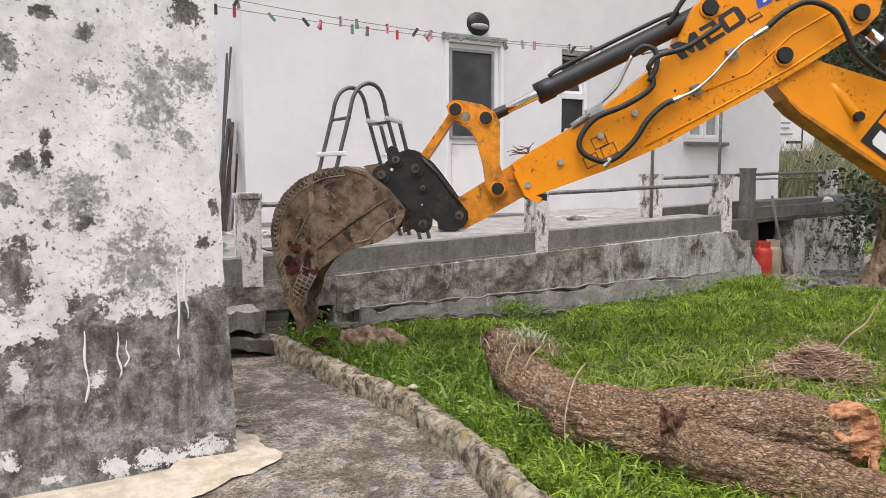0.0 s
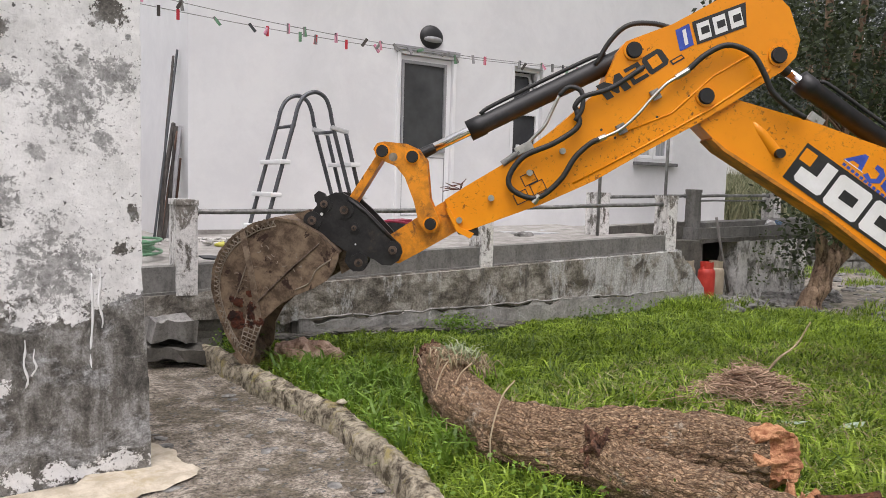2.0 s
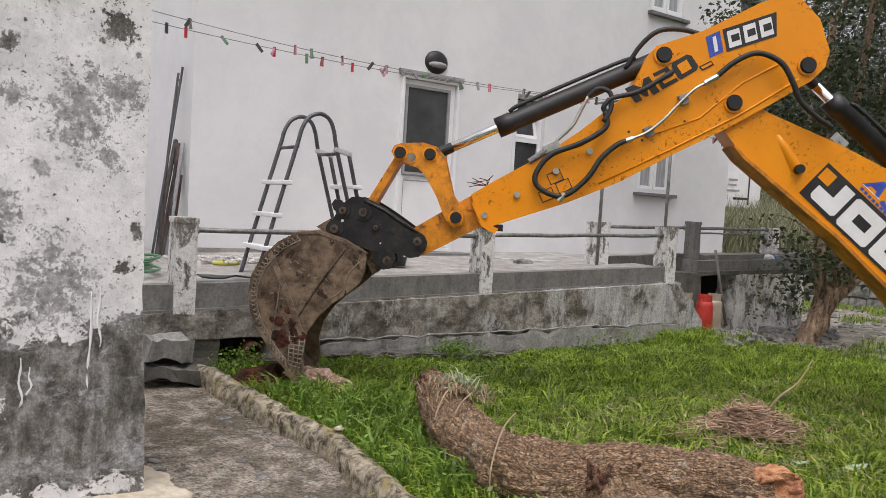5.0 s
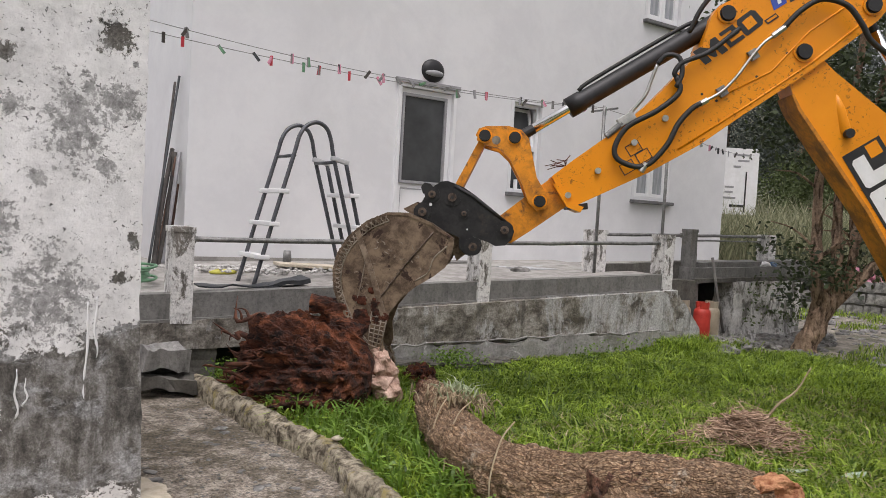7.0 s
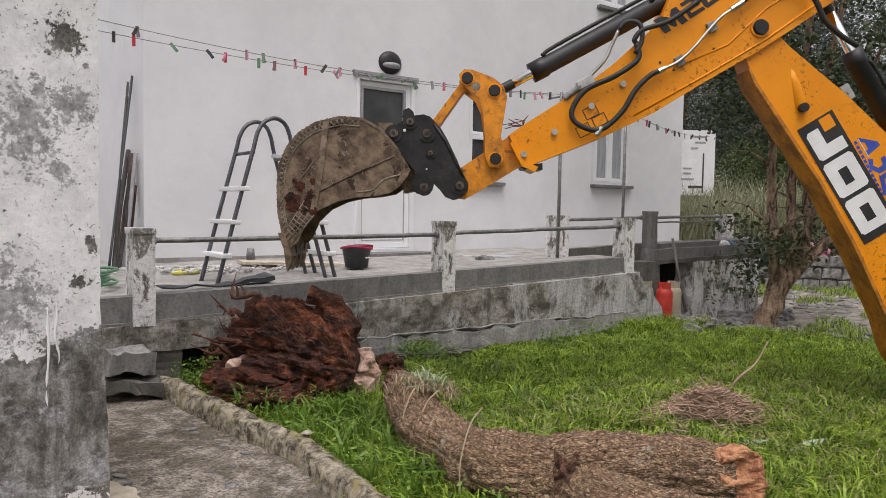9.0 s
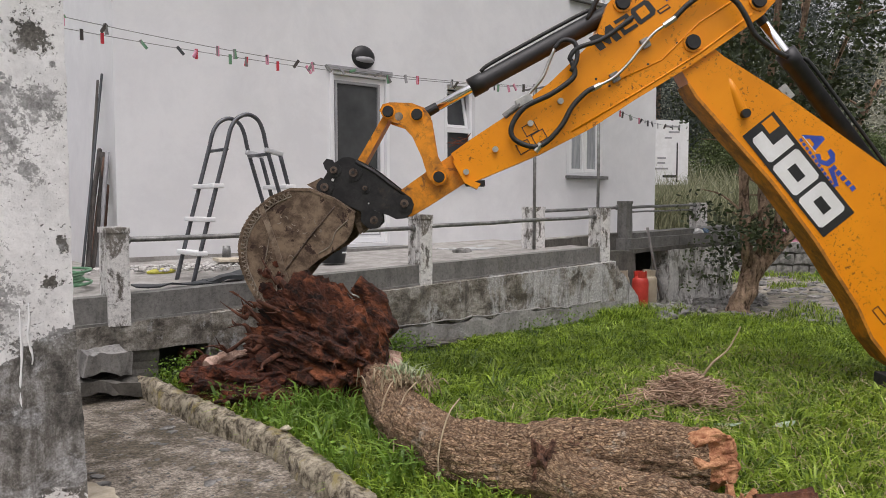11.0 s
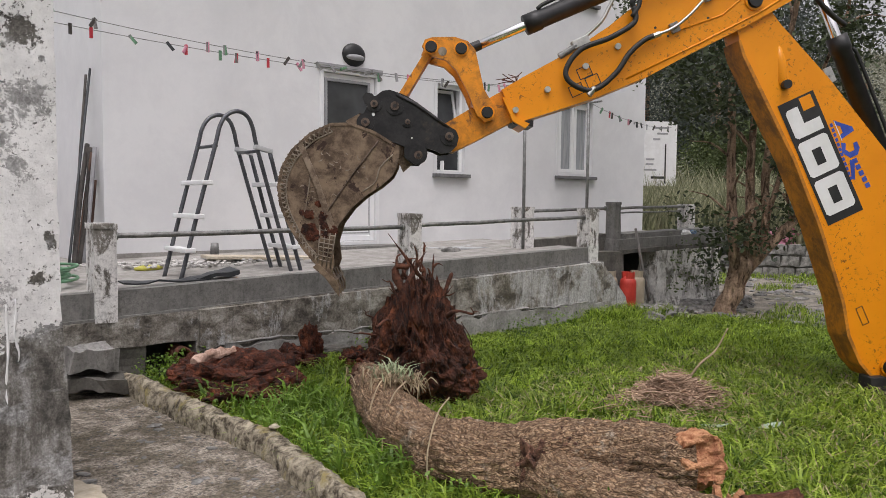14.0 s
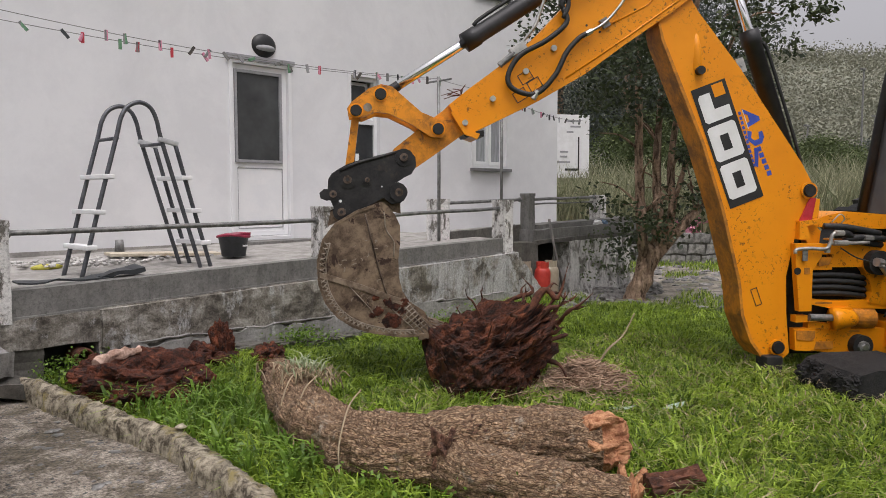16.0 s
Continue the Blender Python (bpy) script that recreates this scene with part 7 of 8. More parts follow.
    part("slew_rod", cyl((0.055, 0.01, 0.46), (-0.16, 0.01, 0.452), 0.027, seg=16), M_GALV, k, "dull steel slew rod")
    part("slew_ram", cyl((-0.30, -0.06, 0.44), (-0.52, -0.06, 0.43), 0.08, seg=18), M_DIRTYELLOW, k, "rusty slew cylinder")
    part("hole", cyl((0.175, 0.033, 0.82), (0.175, 0.028, 0.82), 0.028, seg=14), M_DECALK, k)
    part("hole", box((0.075, 0.028, 0.795), (0.12, 0.033, 0.845)), M_DIRTYELLOW, k)
    for i in range(4):
        z = 0.625 + 0.048 * i
        part("hose", tube(smooth_line([(0.03, -0.06, z + 0.01), (-0.15, -0.05, z + 0.012), (-0.32, -0.05, z), (-0.46, -0.07, z - 0.02)], 4), 0.021, 10), M_RUBBER, k, "black hydraulic hose", smooth=True)
    f = part("carriage", box((-0.9, -0.85, 0.20), (-0.62, 0.0, 0.40)), M_YELLOW, DIGGER, "yellow sliding carriage frame", bevel=0.01)
    part("upper_rail", box((-0.9, -0.85, 0.88), (-0.62, 0.0, 1.02)), M_YELLOW, f, bevel=0.01)
    part("back_plate", box((-0.96, -0.85, 0.20), (-0.9, -0.1, 1.1)), M_DARKMETAL, f)
    b = part("boss", cyl((-0.395, 0.03, 0.225), (-0.395, -0.05, 0.225), 0.085, seg=24), M_DARKMETAL, f, "dark round boss with a steel bolt")
    part("bolt", cyl((-0.39, 0.055, 0.225), (-0.39, 0.03, 0.225), 0.045, seg=8), M_GALV, b)
    part("bolt_end", cyl((-0.385, 0.075, 0.225), (-0.385, 0.05, 0.225), 0.022, seg=12), M_STEEL, b)
    b = part("swivel", cyl((-0.50, 0.05, 0.875), (-0.50, -0.03, 0.875), 0.095, seg=24), M_DARKMETAL, f, "black swivel joint with zinc fittings")
    part("fitting", cyl((-0.44, 0.08, 0.885), (-0.50, 0.06, 0.875), 0.035, seg=8), M_STEEL, b)
    part("fitting", cyl((-0.49, 0.08, 0.85), (-0.55, 0.07, 0.78), 0.022, seg=8), M_STEEL, b)
    for pts in (((0.21, 0.05, 0.955), (0.20, 0.05, 0.985), (0.10, 0.06, 0.995), (-0.03, 0.06, 0.99), (-0.065, 0.06, 1.03), (-0.08, 0.06, 1.09), (-0.12, 0.06, 1.115), (-0.18, 0.05, 1.11)), ((-0.08, 0.04, 1.03), (-0.16, 0.05, 1.035), (-0.26, 0.05, 1.03), (-0.40, 0.04, 1.035))):
        part("pipe", tube(smooth_line(pts, 5), 0.014, 8), M_PIPE, f, "bent zinc pipe", smooth=True)
    for a, b in (((-0.10, 0.06, 1.11), (-0.18, 0.05, 1.108)), ((-0.10, 0.05, 1.035), (-0.22, 0.05, 1.032)), ((-0.36, 0.04, 1.07), (-0.44, 0.03, 1.065)), ((-0.05, 0.05, 0.96), (-0.05, 0.05, 1.0))):
        part("fitting", cyl(a, b, 0.022, seg=6), M_PIPE, f, "zinc hose fitting")
    part("bracket", box((0.11, 0.045, 0.90), (0.15, 0.055, 0.985)), M_GALV, f, "zinc pipe clip")
    for pts in (((-0.05, 0.0, 1.16), (-0.2, 0.02, 1.155), (-0.36, 0.02, 1.13), (-0.52, 0.0, 1.10)), ((-0.22, 0.0, 1.05), (-0.32, 0.02, 1.075), (-0.40, 0.02, 1.07), (-0.56, 0.0, 1.06)), ((-0.16, 0.03, 1.11), (-0.24, 0.02, 1.10), (-0.34, 0.0, 1.04), (-0.56, -0.03, 1.01))):
        part("hose", tube(smooth_line(pts, 5), 0.024, 10), M_RUBBER, f, "black hydraulic hose", smooth=True)
    part("cable", tube(smooth_line([(-0.18, 0.03, 0.99), (-0.30, 0.04, 0.92), (-0.42, 0.05, 0.88), (-0.55, 0.05, 0.80), (-0.62, 0.04, 0.60), (-0.56, 0.03, 0.45)], 5), 0.006, 6), M_RUBBER, f, smooth=True)
    part("cable", tube(smooth_line([(-0.1, 0.02, 1.19), (-0.16, 0.03, 1.25), (-0.20, 0.03, 1.22), (-0.18, 0.02, 1.18)], 5), 0.005, 6), M_STEEL, f, smooth=True)
    r = part("reflector", prism([(0.065, 1.375), (0.15, 1.19), (0.05, 1.20), (0.02, 1.375)], 0.0, -0.02), M_DECALR, DIGGER, "red and yellow rear reflector plate")
    part("reflector_edge", prism([(0.02, 1.37), (0.05, 1.21), (0.0, 1.22), (-0.01, 1.37)], 0.002, -0.018), M_YELLOW, r)
    leg = part("stabiliser", box((-0.40, -0.80, 0.02), (-0.26, -0.64, 1.1)), M_DARKMETAL, DIGGER, "dark stabiliser leg on the grass", bevel=0.008)
    part("foot_pad", box((-0.52, -0.92, 0.0), (-0.14, -0.54, 0.05)), M_DARKMETAL, leg, bevel=0.006)
    leg = part("stabiliser", box((0.29, -0.10, 0.0), (0.42, 0.06, 0.17)), M_DARKMETAL, DIGGER, "dark stabiliser leg on the grass", bevel=0.008)
    part("foot_pad", box((0.26, -0.16, 0.0), (0.48, 0.10, 0.04)), M_DARKMETAL, leg, bevel=0.006)
    h = part("stabiliser_housing", prism([(0.26, 0.0), (0.32, 0.08), (0.31, 0.16), (0.26, 0.22), (0.14, 0.25), (-0.30, 0.25), (-0.36, 0.15), (-0.32, 0.0)], 0.90, 0.30), M_SHADERUBBER, DIGGER, "muddy rubber-clad stabiliser foot, blackened for shade under the machine", bevel=0.04)
    rl = random.Random(5)
    for i in range(26):
        y, z = rl.uniform(0.33, 0.88), rl.uniform(0.03, 0.20)
        part("mud_lug", lump(rl.uniform(0.03, 0.055), 500 + i, (0.8, 1.2, 0.8), 3, 0.5, 2.2, at=(0.31 - 0.8 * max(0, z - 0.14), y, z)), M_SHADERUBBER, h)
    part("chassis", box((-3.6, -0.45, 0.45), (-0.97, 0.3, 0.95)), M_DARKMETAL, DIGGER, "dark chassis")
    part("fender", prism([(-0.55, 1.16), (-0.75, 1.24), (-1.9, 1.26), (-2.1, 0.9), (-2.0, 0.9), (-1.85, 1.18), (-0.75, 1.16)], 0.95, 0.45), M_YELLOW, DIGGER, "yellow rear fender", bevel=0.01)
    part("rear_deck", prism([(-0.02, 1.19), (-0.12, 1.235), (-0.30, 1.27), (-0.45, 1.26), (-0.95, 1.22), (-0.95, 1.12), (-0.02, 1.15)], -0.10, -0.7), M_YELLOW, DIGGER, "yellow sloping rear deck", bevel=0.015)
    cab = part("cab", ring_frame(-2.9, -1.0, 1.0, 2.75, 0.07, 0.62, 0.70), M_BLACK, DIGGER, "black cab frame with glazing", bevel=0.01)
    part("cab_frame", ring_frame(-2.9, -1.75, 1.0, 2.75, 0.07, -0.80, -0.72), M_BLACK, cab, bevel=0.01)
    for s in (-1, 1):
        part("cab_pillar", tube([(-0.90, -0.03 + 0.72 * s, 1.13), (-0.90, -0.03 + 0.58 * s, 1.7), (-0.90, -0.03 + 0.44 * s, 2.3), (-0.95, -0.03 + 0.36 * s, 2.75)], [0.05, 0.045, 0.04, 0.04], 12), M_BLACK, cab, "leaning black rear pillar", smooth=True)
    part("cab_sill", tube([(-0.90, -0.75, 1.15), (-0.90, 0.70, 1.10)], 0.045, 12), M_BLACK, cab)
    part("cab_roof", box((-3.0, -0.42, 2.75), (-0.88, 0.38, 2.88)), M_YELLOW, cab, bevel=0.03)
    part("cab_glass", box((-2.83, 0.655, 1.07), (-1.07, 0.665, 2.68)), M_GLASS, cab)
    bm = bmesh.new()
    ring = [bm.verts.new(p) for p in ((-0.905, -0.75, 1.13), (-0.905, 0.69, 1.13), (-0.905, 0.35, 2.72), (-0.905, -0.41, 2.72))]
    ring2 = [bm.verts.new((v.co.x - 0.008, v.co.y, v.co.z)) for v in ring]
    bm.faces.new(ring)
    bm.faces.new(ring2[::-1])
    for q in range(4):
        bm.faces.new((ring[q], ring2[q], ring2[(q + 1) % 4], ring[(q + 1) % 4]))
    part("cab_glass", bm, M_GLASS, cab, "dark tinted rear glass")
    part("cab_floor", box((-2.9, -0.8, 0.95), (-1.0, 0.70, 1.0)), M_BLACK, cab)
    for s in (0.72, -1.05):
        w = part("wheel", tube([(0, 0, 0), (0, 0.06, 0), (0, 0.30, 0), (0, 0.36, 0)], [0.60, 0.68, 0.68, 0.60], 40), M_RUBBER, DIGGER, "black rear tyre", pose(-1.25, s, 0.68))
        part("rim", cyl((0, -0.01, 0), (0, 0.37, 0), 0.36, seg=28), M_DECALW, w)
        for i in range(22):
            a = 2 * math.pi * i / 22
            part("lug", box((-0.03, 0.02, 0.66), (0.03, 0.34, 0.71)), M_RUBBER, w, m=pose(0, 0, 0, 0, math.degrees(a), 0))
    for s in (0.6, -0.95):
        w = part("wheel", tube([(0, 0, 0), (0, 0.05, 0), (0, 0.25, 0), (0, 0.3, 0)], [0.38, 0.45, 0.45, 0.38], 32), M_RUBBER, DIGGER, "black front tyre", pose(-3.6, s, 0.45))
        part("rim", cyl((0, -0.01, 0), (0, 0.31, 0), 0.24, seg=24), M_DECALW, w)
    part("bonnet", box((-4.4, -0.5, 0.95), (-2.9, 0.35, 1.6)), M_YELLOW, DIGGER, "yellow engine bonnet", bevel=0.04)


build_carrier()
# the carrier's parts stand in the machine's frame, turned to the arm's rest direction
TURN = pose(0, 0, 0, 0, 0, 142.3)
MOVING = {BOOM, DIPPER, LEVER, HITCH, BUCKET, LINK, *RAM1, *RAM2}
for child in DIGGER.children:
    if child not in MOVING:
        child.matrix_basis = TURN @ child.matrix_basis

# ---- things on the terrace ----


def build_ladder():
    ob = thing("pool_ladder", "grey tubular pool ladder with white plastic steps", "ladder", (2.87, 5.9, 0.72))

    def rail(p, name="rail"):
        part(name, tube(smooth_line([Vector(q) for q in p], 6), 0.019, 10), M_LADDER, ob, smooth=True)

    for y in (-0.2, 0.2):
        rail(((-0.53, y, -0.02), (-0.365, y, 0.60), (-0.21, y, 1.16), (-0.165, y, 1.33), (-0.10, y, 1.43), (0.0, y, 1.47), (0.09, y, 1.43), (0.14, y, 1.33), (0.18, y, 1.16), (0.345, y, 0.60), (0.53, y, -0.02)))
        rail(((0.30, y, 1.14), (0.45, y, 0.60), (0.63, y, -0.02)), "lower_leg")
        part("hinge", box((-0.07, -0.025, -0.022), (0.11, 0.025, 0.022)), M_GREYPVC, ob, "pale grey plastic hinge", pose(0.22, y, 1.155, 0, 12, 0), bevel=0.012)
    part("cross_tube", tube([(-0.20, -0.2, 1.16), (-0.20, 0.2, 1.16)], 0.016, 8), M_LADDER, ob, smooth=True)
    part("cross_tube", tube([(0.18, -0.2, 1.13), (0.18, 0.2, 1.13)], 0.016, 8), M_LADDER, ob, smooth=True)
    for z in (0.26, 0.55, 0.84):
        part("step", box((-0.05, -0.25, -0.02), (0.05, 0.25, 0.02)), M_PVC, ob, "white plastic step", pose(-0.455 + 0.271 * (z - 0.26), 0, z), bevel=0.01)
        part("step", box((-0.05, -0.25, -0.02), (0.05, 0.25, 0.02)), M_PVC, ob, "white plastic step", pose(0.55 - 0.284 * (z - 0.26), 0, z), bevel=0.01)


build_ladder()


def build_pail():
    ob = thing("mop_bucket", "dark plastic bucket with a red rim", "bucket", (3.98, 6.15, 0.80))
    bm = bmesh.new()
    prof = [(0.0, 0.0), (0.115, 0.0), (0.15, 0.20), (0.158, 0.21), (0.145, 0.2), (0.108, 0.02), (0, 0.02)]
    vs = [bm.verts.new((r, 0, z)) for r, z in prof]
    es = [bm.edges.new(q) for q in zip(vs, vs[1:])]
    bmesh.ops.spin(bm, geom=vs + es, cent=(0, 0, 0), axis=(0, 0, 1), angle=2 * math.pi, steps=28)
    bmesh.ops.remove_doubles(bm, verts=bm.verts, dist=1e-4)
    part("body", bm, M_DARKPLASTIC, ob, smooth=True)
    part("rim", tube([(0.155 * math.cos(a), 0.155 * math.sin(a), 0.205 + 0.012 * math.sin(2 * a)) for a in [2 * math.pi * i / 28 for i in range(29)]], 0.014, 8), M_PAILRIM, ob, "dark red plastic rim", smooth=True)
    part("wringer", prism([(-0.10, 0.19), (0.13, 0.19), (0.14, 0.235), (-0.04, 0.225)], -0.10, 0.10), M_PAILRIM, ob, "dark red wringer insert", bevel=0.006)
    part("mark", box((0.02, -0.149, 0.10), (0.07, -0.139, 0.115)), M_DECALW, ob)


build_pail()


def build_poles():
    rng = random.Random(9)
    for foot, top, material, r in (((1.76, 6.95, 0.73), (2.17, 7.66, 2.73), M_DARKPLASTIC, 0.013), ((1.82, 6.98, 0.73), (2.16, 7.78, 2.68), M_WOODPOLE, 0.014), ((1.80, 6.92, 0.73), (2.16, 7.78, 1.97), M_WOODPOLE, 0.024), ((1.88, 7.08, 0.73), (2.16, 7.66, 1.93), M_WOODPOLE, 0.022), ((1.96, 7.21, 0.73), (2.165, 7.52, 1.93), M_GREYTRIM, 0.022), ((1.92, 7.25, 0.73), (2.16, 7.60, 1.88), M_RUSTPOLE, 0.02), ((2.02, 7.35, 0.73), (2.17, 7.56, 1.60), M_RUSTPOLE, 0.018)):
        a, b = Vector(foot), Vector(top)
        mid = a.lerp(b, 0.5) + Vector((rng.uniform(-0.015, 0.015), 0, rng.uniform(-0.02, 0.0)))
        tagged(part("pole", tube(smooth_line([a, mid, b], 5), r, 8), material, smooth=True), "long weathered pole leaning on the house wall", "pole", group="leaning poles")


build_poles()


def build_hose():
    rng = random.Random(2)
    pts = []
    for i in range(70):
        a = i * 0.42
        pts.append((1.28 + (0.30 + 0.04 * math.sin(a * 0.3)) * math.cos(a), 6.05 + 0.3 * math.sin(a), 0.73 + 0.0022 * i + 0.012 * rng.random()))
    tagged(part("garden_hose", tube(smooth_line(pts, 3), 0.012, 7), M_GREENHOSE, smooth=True), "coiled green garden hose on the terrace", "hose")
    tagged(part("watering_can", lump(0.07, 2, (1.9, 0.8, 0.45), 3, 0.12), M_YELLOWPLASTIC, m=pose(2.36, 6.55, 0.77), smooth=True), "yellow plastic piece lying on the terrace", "plastic piece")
    tagged(part("tarp_sheet", roughen(box((-0.34, -0.07, 0), (0.34, 0.07, 0.012)), 0.03, 6, 4, (0.3, 0.3, 1)), M_DARKPLASTIC, m=pose(2.15, 5.55, 0.745, 0, 0, 2)), "dark crumpled sheet behind the parapet", "sheet")
    tagged(part("tarp_sheet", roughen(box((-0.2, -0.08, 0), (0.2, 0.08, 0.05)), 0.04, 6, 4, (0.3, 0.3, 1)), M_DARKPLASTIC, m=pose(2.62, 5.62, 0.75, 0, -8, 10)), "dark crumpled sheet behind the parapet", "sheet")
    tagged(part("board", box((-0.55, -0.16, 0), (0.55, 0.16, 0.03)), M_MORTAR, m=pose(3.55, 6.75, 0.80, 0, 2, -8), bevel=0.004), "pale board lying on the terrace", "board")
    tagged(part("jar", cyl((0, 0, 0), (0, 0, 0.13), 0.05, 0.04, 14), M_GALV, m=pose(3.28, 7.22, 0.82), smooth=True), "small grey metal pot by the house wall", "pot")
    bm = bmesh.new()
    for i in range(420):
        lump(rng.uniform(0.008, 0.026), i, (1.3, 1, 0.7), 1, 0.3, 1.5, bm, (rng.gauss(2.9, 0.55), rng.gauss(6.75, 0.18), 0.775 + rng.uniform(0, 0.03)))
    tagged(part("rubble_chips", bm, M_MORTARCHIP), "pale mortar rubble on the terrace floor", "rubble", kind="stuff")
    tagged(part("loose_stone", lump(0.09, 14, (1.5, 1, 0.6), 3, 0.3), M_RUBBLE, m=pose(5.75, 6.2, 0.83), smooth=True), "grey loose stone on the terrace", "stone")
    tagged(part("floor_cloth", roughen(box((-0.6, -0.25, 0), (0.6, 0.25, 0.018)), 0.02, 6, 4, (0.2, 0.2, 1)), M_CURTAIN, m=pose(6.4, 6.5, 0.835, 0, 0, 0)), "pale crumpled sheet on the terrace floor", "sheet")


build_hose()


def build_clothesline():
    for x, y, z0, z1 in ((6.56, 5.82, 0.80, 2.82), (7.70, 5.8, 0.82, 2.75)):
        ob = thing("line_pole", "thin grey steel clothesline pole", "pole", (x, y, z0), "clothesline poles")
        part("shaft", tube([(0, 0, 0), (0.004, 0, 1), (0, 0, z1 - z0)], 0.02, 10), M_GALV, ob, smooth=True)
        part("cross_arm", cyl((-0.01, -0.22, z1 - z0 - 0.05), (0.01, 0.22, z1 - z0 - 0.05), 0.012, seg=8), M_GALV, ob)
    a, b, c, e = Vector((0.35, 5.90, 2.98)), Vector((6.56, 5.85, 2.80)), Vector((7.70, 5.85, 2.74)), Vector((11.6, 7.2, 2.75))

    def line(p, q, sag):
        return [p.lerp(q, i / 40) - Vector((0, 0, sag * 4 * (i / 40) * (1 - i / 40))) for i in range(41)]

    runs = [line(a, b, 0.15), line(a + Vector((0, 0.1, -0.10)), b + Vector((0, 0.1, 0.0)), 0.12), line(b, c, 0.02), line(c, e, 0.10)]
    for r in runs:
        tagged(part("clothesline", tube(r, 0.0035, 5), M_GALV, smooth=True), "thin grey clothesline wire", "clothesline", group="clothesline wires")
    cols = [M_DECALR, M_GREENHOSE, M_GALV, M_GREYTRIM, M_GREYTRIM, M_DARKPLASTIC, M_DARKPLASTIC, M_WOODPOLE, M_GALV, M_PINK]
    bm = box((-0.006, -0.012, -0.065), (0.0, 0.012, 0.018))
    box((0.001, -0.012, -0.065), (0.007, 0.012, 0.018), bm)
    cyl((-0.009, -0.0, -0.005), (0.010, 0.0, -0.005), 0.007, seg=6, bm=bm)
    bm.transform(Matrix.Rotation(radians(90), 4, "Z") @ Matrix.Scale(1.05, 4))
    base = mesh_of(bm, M_GALV)
    meshes = []
    for m in cols:
        k = base.copy()
        k.materials[0] = m
        meshes.append(k)
    rng = random.Random(11)
    for r, n in ((runs[0], 34), (runs[1], 18), (runs[2], 5), (runs[3], 14)):
        for i in range(n):
            p = r[int(rng.uniform(5, 40))] if n > 10 else r[int(rng.uniform(0, 40))]
            tilt = rng.choice((0, 0, 8, -10, 35, -40, 70))
            tagged(part("clothes_peg", rng.choice(meshes), None, m=Matrix.Translation(p) @ pose(0, 0, 0, 0, tilt, rng.uniform(-35, 35))), "small plastic clothes peg clipped on the line", "peg", group="clothes pegs")


build_clothesline()

# ---- tree ----


def build_tree():
    ob = thing("tree", "dark evergreen tree with several reddish stems", "tree", (8.90, 4.48, 0.0))
    rng = random.Random(31)
    right, away = Vector((0.77, -0.64, 0)), Vector((0.64, 0.77, 0))

    def at(u, w, z):
        return right * u + away * w + Vector((0, 0, z))

    base = smooth_line([at(-0.03, 0, -0.1), at(0.0, 0, 0.12), at(0.10, 0, 0.4), at(0.20, 0, 0.75)], 8)
    part("trunk", tube(base, np.interp(range(len(base)), [0, 6, 14, len(base) - 1], [0.20, 0.145, 0.125, 0.13]).tolist(), 24, rough=0.35, scale=5), M_TREEBARK, ob, "thick reddish trunk", smooth=True)
    for pts, r in (((0.12, 0.5, 0.03, 0.95, 0.04, 2.0, -0.10, 3.9), 0.085), ((0.18, 0.55, 0.24, 1.1, 0.29, 2.1, 0.35, 4.3), 0.08), ((0.22, 0.55, 0.42, 1.1, 0.50, 2.1, 0.72, 4.2), 0.07), ((0.24, 0.60, 0.62, 1.05, 1.05, 1.50, 1.55, 2.9), 0.075), ((0.15, 0.6, 0.36, 1.0, 0.80, 2.2, 1.3, 3.8), 0.045)):
        line = smooth_line([at(u, 0.06 * i * (-1) ** i, z) for i, (u, z) in enumerate(zip(pts[0::2], pts[1::2]))], 8)
        part("stem", tube(line, along(line, r, r * 0.45), 12, rough=0.25), M_TREEBARK, ob, "reddish upright stem", smooth=True)
        for k in range(7):
            p = line[rng.randrange(10, len(line))]
            d = Vector((rng.uniform(-1, 1), rng.uniform(-1, 1), rng.uniform(0.1, 0.8))).normalized() * rng.uniform(0.3, 0.8)
            tw = smooth_line([p, p + d * 0.5 + Vector((0, 0, 0.08)), p + d], 3)
            part("twig", tube(tw, along(tw, 0.02, 0.005), 6), M_TREEBARK, ob, smooth=True)
    g = np.random.default_rng(17)
    cs, size = [], []
    for i in range(250):
        a, rr, z = g.uniform(0, 6.28), math.sqrt(g.uniform()) * 1.9, g.uniform(2.35, 5.4)
        rr *= 0.42 + 0.58 * min(1, (z - 2.3) / 1.3)
        cs.append(tuple(at(0.35 + rr * math.cos(a), rr * math.sin(a), z)))
        size.append(g.uniform(0.12, 0.30))
    for u, z, ru, rz, count in ((-0.18, 1.40, 0.20, 0.30, 4), (-0.20, 0.60, 0.12, 0.2, 2), (0.32, 1.0, 0.22, 0.34, 6), (0.82, 1.85, 0.24, 0.30, 7), (0.75, 1.25, 0.2, 0.2, 3), (-0.05, 0.95, 0.2, 0.2, 3)):
        for i in range(count):
            cs.append(tuple(at(u + ru * g.normal() * 0.7, 0.25 * g.normal(), z + rz * g.normal() * 0.6)))
            size.append(g.uniform(0.12, 0.24))
    cs, size = np.array(cs), np.array(size)
    n = 66
    p = np.repeat(cs, n, 0) + g.normal(size=(len(cs) * n, 3)) * np.repeat(size, n)[:, None] * (0.6, 0.6, 0.45)
    v, f = leaves(g, p, 0.078)
    me = bpy.data.meshes.new("crown")
    me.from_pydata(v.tolist(), [], f.tolist())
    me.materials.append(M_LEAF)
    c = new("crown", me)
    c.parent = ob
    tagged(c, "dark small-leaved uneven crown", kind="stuff")


build_tree()


